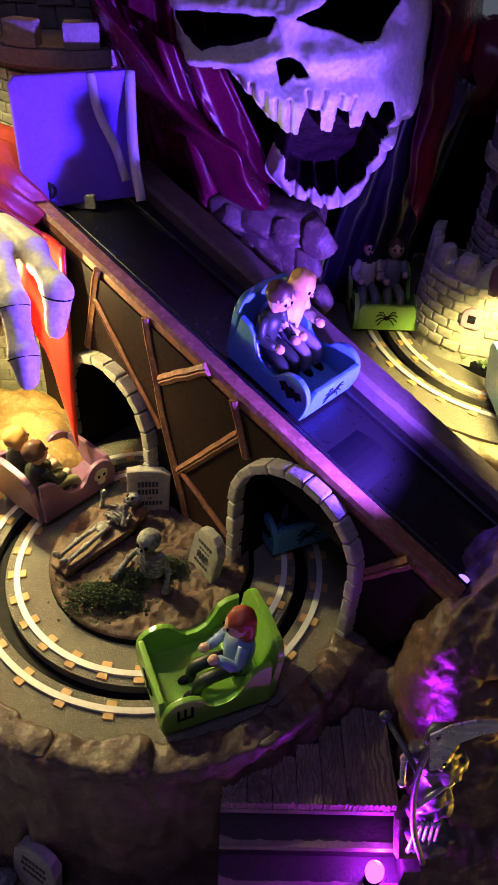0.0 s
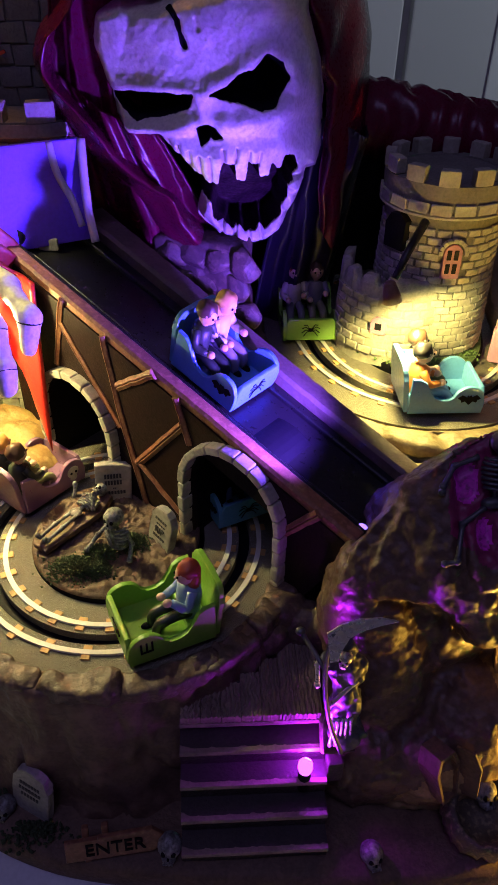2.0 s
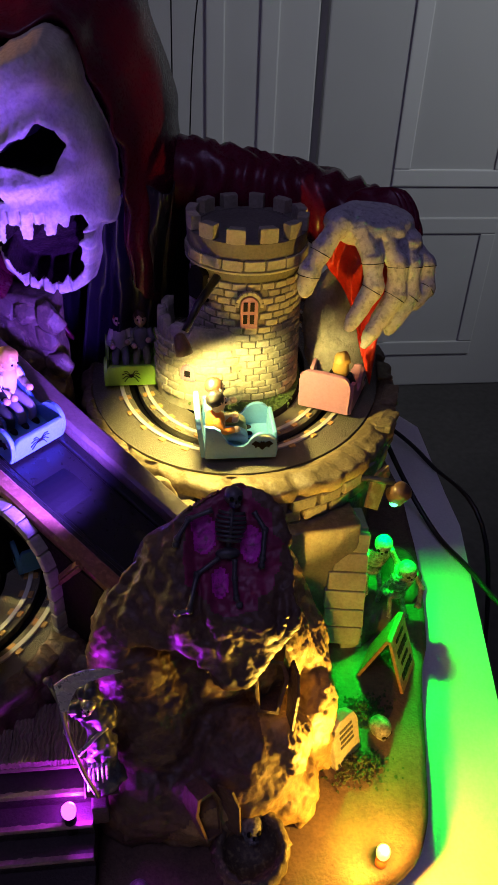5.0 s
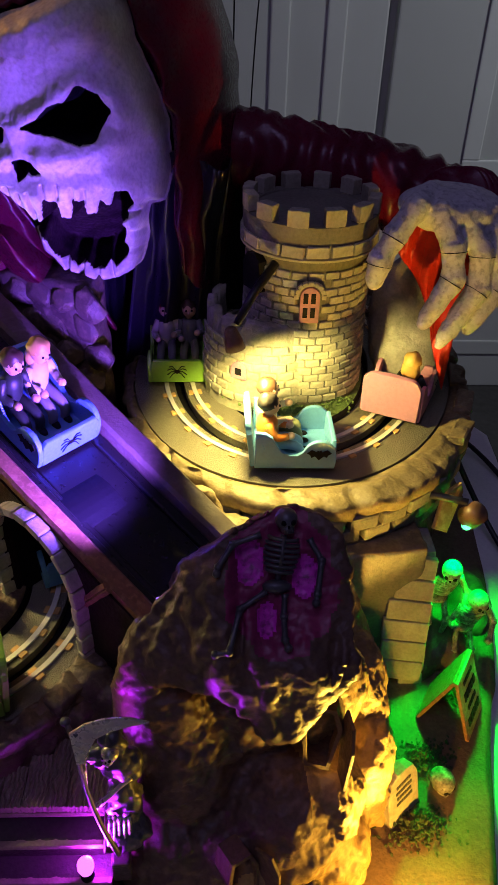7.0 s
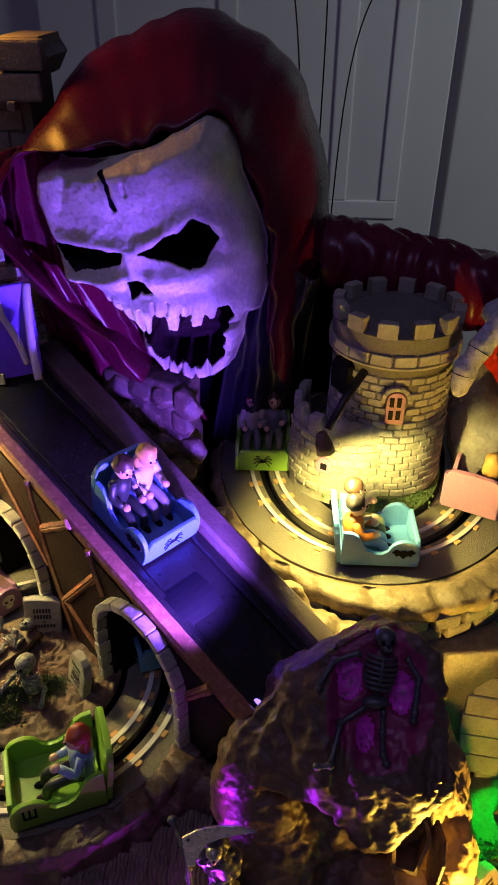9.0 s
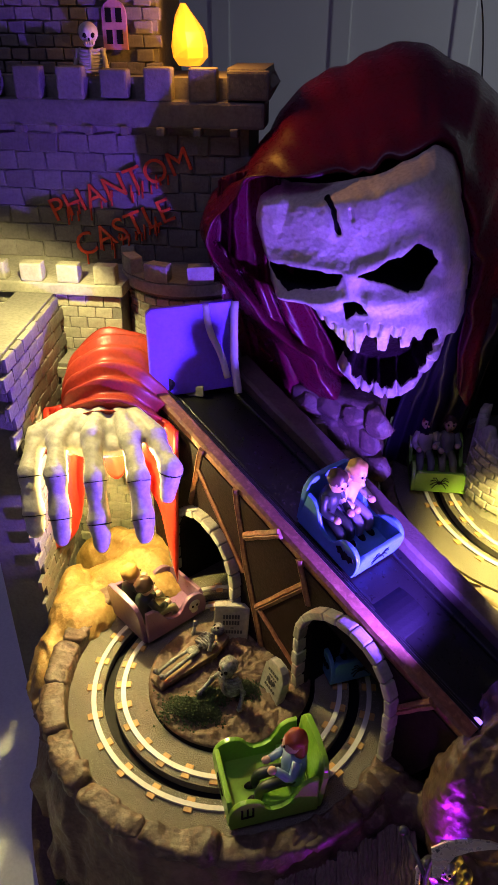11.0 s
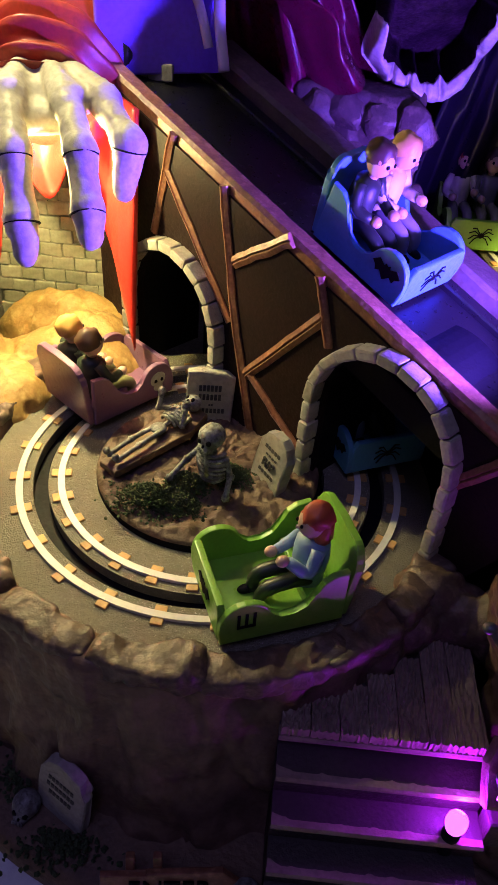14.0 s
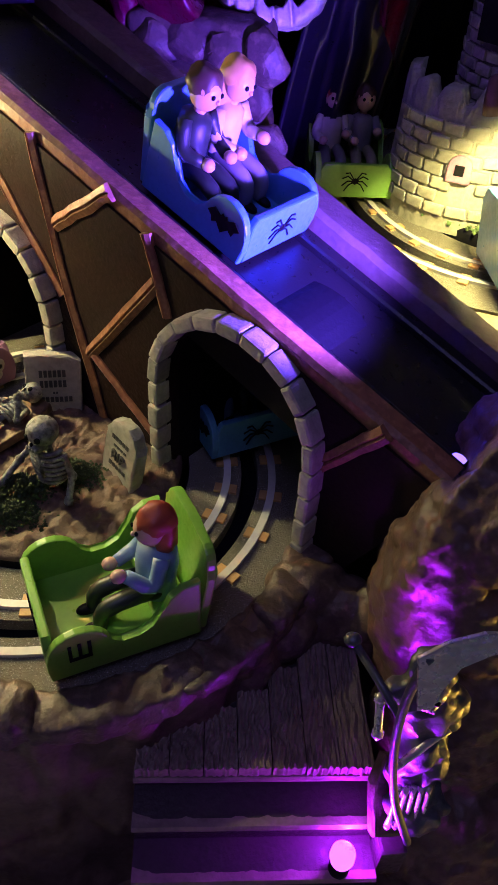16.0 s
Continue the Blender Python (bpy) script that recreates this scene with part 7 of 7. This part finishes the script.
limb(bm, (0.0575, 0.102, 0.206), (0.0515, 0.102, 0.207), 0.0009)
limb(bm, (0.0515, 0.102, 0.207), (0.0515, 0.0985, 0.2), 0.0009)
limb(bm, (0.066, 0.0995, 0.2), (0.0555, 0.0955, 0.1905), 0.0009)
for k in range(5):
    limb(bm, (0.0585 + 0.0016 * k, 0.0955, 0.183), (0.0575 + 0.0018 * k, 0.0925, 0.171), 0.0006)
solid("scythe_figure", bm, [SILVER, IRON, BLACK], "small dark hooded skeleton figure beside the steps", "statue", "skeletons")
scythe = thing("scythe", "silver scythe held by the hooded figure", "scythe")
bm = bmesh.new()
add_tube(bm, smooth_path([(0.0535, 0.0935, 0.2345), (0.0525, 0.094, 0.221), (0.0532, 0.0935, 0.204), (0.0562, 0.0918, 0.186), (0.0612, 0.089, 0.171)], 8), 0.0009, 8)
part("shaft", bm, IRON, scythe, "dark shaft", True)
bm = bmesh.new()
up = [(-0.001, 0.0), (0.004, 0.0026), (0.01, 0.0036), (0.017, 0.0028), (0.0225, 0.0005)]
low = [(0.0225, 0.0003), (0.017, 0.0), (0.011, -0.0008), (0.006, -0.0028), (0.003, -0.0075), (0.0012, -0.0115), (-0.0012, -0.0115)]
add_prism(bm, up + low, 0.0009, Matrix.Translation((0.0525, 0.0935, 0.2345)) @ Matrix.Rotation(radians(-8), 4, "Y") @ pose(0, 0, 0, 75, 0, 2), 0.0002)
part("blade", bm, SILVER, scythe, "curved silver blade")
bm = bmesh.new()
add_ball(bm, (0.0018, 0.0016, 0.0014), pose(0.0456, 0.1088, 0.2168), 3)
add_tube(bm, [(0.0456, 0.1088, 0.2168), (0.05, 0.102, 0.2135), (0.0532, 0.0945, 0.2125)], 0.0009, 8)
part("knob", bm, IRON, scythe, "dark knobbed grip", True)

# ---- coffin, basket and skulls in front of the mound ----
def open_coffin(place, label, size=1.0):
    ob = thing("coffin", label, "coffin", "coffins", place=place)
    out = [(-0.0035, -0.011), (0.0035, -0.011), (0.0058, 0.0045), (0.0035, 0.011), (-0.0035, 0.011), (-0.0058, 0.0045)]
    bm = bmesh.new()
    inner = [(x * 0.78, y * 0.88) for x, y in out]
    lo = [bm.verts.new((x * size, -0.006 * size, y * size)) for x, y in out]
    hi = [bm.verts.new((x * size, 0.004 * size, y * size)) for x, y in out]
    li = [bm.verts.new((x * size, -0.006 * size, y * size)) for x, y in inner]
    di = [bm.verts.new((x * size, 0.0025 * size, y * size)) for x, y in inner]
    for k in range(6):
        j = (k + 1) % 6
        bm.faces.new((lo[k], lo[j], hi[j], hi[k]))
        bm.faces.new((lo[k], li[k], li[j], lo[j]))
        bm.faces.new((li[k], di[k], di[j], li[j]))
    bm.faces.new(hi)
    bm.faces.new(di)
    part("box", bm, SOIL, ob)
    return ob


for nm, (x, z), turn, tip, size, label in ((0, (0.1315, 0.1935), -14, -12, 1.25, "upright open coffin set in the rock mound"), (1, (0.101, 0.153), 30, -16, 1.05, "tilted open coffin at the foot of the mound")):
    p = onto_rock(x, z, 0.0)
    c = open_coffin(Matrix.Translation(p + Vector((0, 0.001, 0))) @ pose(0, 0, 0, tip, 0, turn), label, size)
    bm = bmesh.new()
    add_prism(bm, [(q * size * 1.02, r * size * 1.02) for q, r in [(-0.0035, -0.011), (0.0035, -0.011), (0.0058, 0.0045), (0.0035, 0.011), (-0.0035, 0.011), (-0.0058, 0.0045)]], 0.0012, Matrix.Translation((0.0075 * size, -0.0075 * size, -0.001)) @ Matrix.Rotation(radians(-72), 4, "Z") @ UPRIGHT, 0.0002)
    part("lid", bm, SOIL, c, "weathered lid standing ajar")

bx, by = 0.1215, 0.0865
bm = bmesh.new()
add_lathe(bm, [(0.009, 0.0), (0.0145, 0.005), (0.0162, 0.0125), (0.0155, 0.019), (0.0132, 0.0218), (0.0112, 0.0195), (0.0095, 0.013), (0.004, 0.011)], 48, pose(bx, by, GROUND - 0.001, 18, -4))
for v in bm.verts:
    v.co += (v.co - Vector((bx, by, GROUND + 0.008))).normalized() * (0.0016 * noise.fractal(v.co * 220, 1.0, 2.0, 4) + 0.0008 * math.sin(math.atan2(v.co.y - by, v.co.x - bx) * 22))
solid("tree_stump", bm, material("dark_bark_paint", (0.13, 0.1, 0.06), 0.6, other=(0.04, 0.03, 0.02), bump=1.0, relief=500, big=140, wear=(0.3, 0.24, 0.12)), "hollow dark gnarled stump holding a skull", "stump")


def small_skull(place, r, label):
    bm = bmesh.new()
    skull_bits(bm, place, r)
    return solid("small_skull", bm, [BONE_WASH, BLACK], label, "skull", "small skulls")


small_skull(pose(bx - 0.001, by + 0.001, GROUND + 0.0205, -30, 10, 8), 0.005, "weathered skull lying in the hollow stump")
small_skull(pose(0.0745, 0.0725, GROUND + 0.006, -25, 0, 10), 0.0045, "weathered skull on the ground by the steps")
small_skull(pose(-0.0035, 0.0785, GROUND + 0.007, -25, 0, -6), 0.0048, "weathered skull beside the foot of the steps")
small_skull(pose(0.1185, 0.2705, UP + 0.0075, 8, 0, -30), 0.0044, "pale skull on the grass by the tower")
small_skull(pose(0.1905, 0.138, GROUND + 0.005, 10, 0, 30), 0.0052, "brown weathered skull on the ground", )
small_skull(pose(-0.071, 0.0985, GROUND + 0.004, -20, 8, -12), 0.0042, "small pale skull in the weeds")

# ---- gravestones, signs and weeds on the ground ----
gravestone(turned(0.171, 0.1275, GROUND - 0.001, 40) @ pose(0, 0, 0, -10, -4), 0.0185, 0.03, 0.0055, "tall narrow gravestone lit amber", [(0, 0.0235, 0.009, 0.0016), (0, 0.02, 0.01, 0.0016), (0, 0.0165, 0.009, 0.0016), (0, 0.013, 0.01, 0.0016)])
gravestone(turned(-0.0605, 0.0985, GROUND - 0.001, -30) @ pose(0, 0, 0, -8, 4), 0.018, 0.0265, 0.004, "worn gravestone in the dark by the rock wall", [(0, 0.019, 0.01, 0.0016), (0, 0.0155, 0.011, 0.0016), (0, 0.012, 0.009, 0.0016)])
for k, (x, y, sx_, sy_, h, n) in enumerate(((0.176, 0.12, 0.013, 0.009, 0.006, 320), (0.165, 0.137, 0.01, 0.008, 0.012, 260), (0.187, 0.15, 0.012, 0.01, 0.004, 240), (-0.058, 0.0885, 0.014, 0.006, 0.004, 240), (-0.075, 0.107, 0.01, 0.008, 0.004, 200), (0.135, 0.108, 0.008, 0.006, 0.004, 160), (0.21, 0.185, 0.01, 0.01, 0.003, 160), (-0.09, 0.125, 0.008, 0.012, 0.006, 200))):
    moss((x, y, GROUND), (sx_, sy_, h), n, 0.0009, 40 + k, "dark green weeds on the ground", MOSS)

board = thing("a_frame_sign", "brown folding board sign standing on the ground", "sign")
SF = turned(0.2035, 0.1745, GROUND, 58)
for s in (-1, 1):
    bm = bmesh.new()
    add_box(bm, (0.0225, 0.0018, 0.036), SF @ Matrix.Translation((0, s * 0.0062, 0.0172)) @ Matrix.Rotation(radians(s * 19), 4, "X"), 0.0004)
    leaf = part("board", bm, TIMBER, board)
    if s < 0:
        for k, (w, h) in enumerate(((0.012, 0.002), (0.015, 0.0045), (0.011, 0.0025), (0.016, 0.0045))):
            bm = bmesh.new()
            n = 5
            for q in range(n):
                add_box(bm, (w / n * 0.75, 0.0004, h), SF @ Matrix.Translation((-w / 2 + w * (q + 0.5) / n, s * 0.0062, 0.0172)) @ Matrix.Rotation(radians(s * 19), 4, "X") @ Matrix.Translation((0, -0.0011, 0.0128 - 0.0075 * k)))
            part("painted_line", bm, BLACK, leaf, "dark painted line of writing")
enter = thing("arrow_sign", "brown wooden arrow sign pointing to the steps", "sign")
EF = turned(-0.0245, 0.0795, GROUND + 0.0075, 6) @ pose(0, 0, 0, -18)
bm = bmesh.new()
add_prism(bm, [(-0.019, -0.005), (0.0145, -0.005), (0.0205, 0.0004), (0.0145, 0.0058), (-0.006, 0.0052), (-0.0065, 0.0042), (-0.019, 0.0045)], 0.0022, EF @ UPRIGHT, 0.0004)
arrow = part("arrow_board", bm, TIMBER, enter)
t = words("ENTER", 0.0078, EF @ Matrix.Translation((0.0, -0.0014, 0.0)) @ UPRIGHT, BLACK, "sign_letters", "")
t.parent = arrow
tagged(t, "black painted letters")
for x in (-0.011, -0.0035):
    bm = bmesh.new()
    add_box(bm, (0.0026, 0.0024, 0.0175), EF @ pose(x, 0.0024, -0.0002), 0.0005)
    part("stake", bm, TIMBER, enter)

# ---- green corner: wall, lamp and lurking skeletons ----
green_wall = thing("garden_wall", "low stone wall with a sloping coped end", "wall", kind="structure")
TOP, FOOT = Vector((0.1875, 0.2065, 0.192)), Vector((0.1855, 0.19, 0.126))
bm = bmesh.new()
add_prism(bm, [(FOOT.y, GROUND - 0.001), (TOP.y + 0.02, GROUND - 0.001), (TOP.y + 0.02, TOP.z), (TOP.y + 0.004, TOP.z), (FOOT.y + 0.003, FOOT.z + 0.004)], 0.012, Matrix.Translation((0.188, 0, 0)) @ Matrix.Rotation(math.pi / 2, 4, "Z") @ Matrix.Rotation(math.pi / 2, 4, "X"), 0.0008)
part("core", bm, STONE, green_wall)
for k in range(6):
    f = (k + 0.5) / 6
    q = TOP.lerp(FOOT, f)
    bm = bmesh.new()
    add_box(bm, (0.0125 + 0.009 * math.sin(f * 2.6), 0.004, 0.0108), pose(q.x - 0.004 * math.sin(f * 2.6), q.y + 0.001, q.z, -14, random.uniform(-2, 2), -8), 0.0008)
    part("coping_stone", bm, CASTLE, green_wall)
gspot = thing("spot_lamp", "small spot lamp with a green glow on a dark arm", "lamp", "spot lamps")
bm = bmesh.new()
add_tube(bm, [(0.186, 0.2275, 0.2125), (0.196, 0.224, 0.2135), (0.2065, 0.219, 0.2145)], 0.0017, 10)
part("arm", bm, IRON, gspot, "dark arm", True)
bm = bmesh.new()
add_lathe(bm, [(0.003, 0.006), (0.0052, 0.0045), (0.0056, -0.0035), (0.005, -0.0035), (0.0042, 0.003)], 26, pose(0.209, 0.217, 0.2085, 24, 24))
part("shade", bm, BROWNCAP, gspot, "dark shade", True)
bm = bmesh.new()
add_ball(bm, (0.0024, 0.0024, 0.002), pose(0.2065, 0.2145, 0.2045), 2)
part("bulb", bm, glow("green_bulb", (0.1, 1.0, 0.3), 3), gspot, "lit green bulb", True)
bm = bmesh.new()
add_prism(bm, [(-0.005, -0.011), (0.004, -0.0115), (0.0055, 0.009), (0.0025, 0.013), (-0.003, 0.008), (-0.0055, 0.003)], 0.0025, turned(0.1995, 0.2235, 0.2075, 20) @ pose(0, 0, 0, -20, 28) @ UPRIGHT, 0.0006)
solid("broken_board", bm, SAND, "ragged ochre board leaning by the green lamp", "board", smooth=False)
for x, y, z, tip, lb in ((0.2035, 0.2135, 0.149, -20, "skeleton creeping along the wall in green light"), (0.217, 0.2065, 0.136, 15, "skeleton bent over in green light")):
    bm = bmesh.new()
    skull_bits(bm, pose(x, y - 0.003, z + 0.031, 10, 0, tip), 0.0048)
    rib_cage(bm, (x, y, z + 0.0255), (x - 0.002, y + 0.002, z + 0.01), (0.2, -0.9, 0.1), 0.0062, 0.0045, 7, 0.0009)
    add_ball(bm, (0.0055, 0.004, 0.003), Matrix.Translation((x - 0.002, y + 0.002, z + 0.008)), 2)
    for chain in (((x + 0.006, y, z + 0.024), (x + 0.0105, y - 0.002, z + 0.015), (x + 0.008, y - 0.008, z + 0.008)), ((x - 0.006, y, z + 0.024), (x - 0.011, y - 0.002, z + 0.016), (x - 0.012, y - 0.008, z + 0.02)), ((x + 0.001, y + 0.002, z + 0.008), (x + 0.003, y - 0.004, z - 0.004), (x + 0.002, y, GROUND + 0.0015)), ((x - 0.005, y + 0.002, z + 0.008), (x - 0.006, y - 0.004, z - 0.004), (x - 0.007, y + 0.002, GROUND + 0.0015))):
        for a, b in zip(chain, chain[1:]):
            limb(bm, a, b, 0.0014)
    solid("lurking_skeleton", bm, [BONE_WASH, BLACK], lb, "statue", "skeletons")
bm = bmesh.new()
for c, r in (((0.205, 0.218, 0.125), (0.016, 0.022, 0.012)), ((0.192, 0.205, 0.125), (0.012, 0.014, 0.009)), ((0.228, 0.238, 0.125), (0.012, 0.02, 0.014))):
    add_ball(bm, r, Matrix.Translation(c), 3)
bm = fused(bm, 0.0018, 0.003, 60, 1, 4.0, True)
solid("low_rock", bm, ROCK, "low brown rock in the green corner", "rock")

# bust on the castle wall
bm = bmesh.new()
skull_bits(bm, pose(-0.1165, 0.337, 0.4485, 5, 0, 20), 0.0046)
rib_cage(bm, (-0.1165, 0.339, 0.4425), (-0.1165, 0.339, 0.4285), (0.2, -1, 0), 0.0062, 0.0042, 7, 0.0008)
limb(bm, (-0.1105, 0.338, 0.4415), (-0.1085, 0.336, 0.4325), 0.0013)
limb(bm, (-0.1225, 0.338, 0.4415), (-0.1245, 0.336, 0.4325), 0.0013)
solid("lookout_skeleton", bm, [BONE, BLACK], "skeleton standing behind the castle battlement", "statue", "skeletons")

# cables and thin wires
for k, (pts, r) in enumerate((([(0.226, 0.36, 0.19), (0.25, 0.33, 0.14), (0.27, 0.29, 0.112), (0.285, 0.24, 0.1115), (0.31, 0.16, 0.09), (0.33, 0.1, -0.1)], 0.0018), ([(0.21, 0.4, 0.16), (0.26, 0.41, 0.125), (0.29, 0.37, 0.112), (0.315, 0.3, 0.09), (0.33, 0.25, -0.1)], 0.0018))):
    bm = bmesh.new()
    add_tube(bm, smooth_path(pts, 8), r, 8)
    solid("cable", bm, CABLE, "black power cable running off the table", "cable", "cables")
for k, pts in enumerate(([(0.09, 0.47, 0.105), (0.092, 0.468, 0.3), (0.085, 0.47, 0.43), (0.07, 0.48, 0.49), (0.04, 0.49, 0.545)], [(0.1, 0.475, 0.105), (0.101, 0.47, 0.3), (0.102, 0.47, 0.44), (0.1, 0.48, 0.5), (0.095, 0.49, 0.56)], [(0.11, 0.48, 0.105), (0.112, 0.475, 0.3), (0.122, 0.49, 0.42), (0.15, 0.5, 0.47), (0.2, 0.52, 0.5)])):
    bm = bmesh.new()
    add_tube(bm, smooth_path(pts, 8), 0.0005, 5)
    solid("thin_wire", bm, CABLE, "thin dark wire standing behind the hood", "wire", "wires")
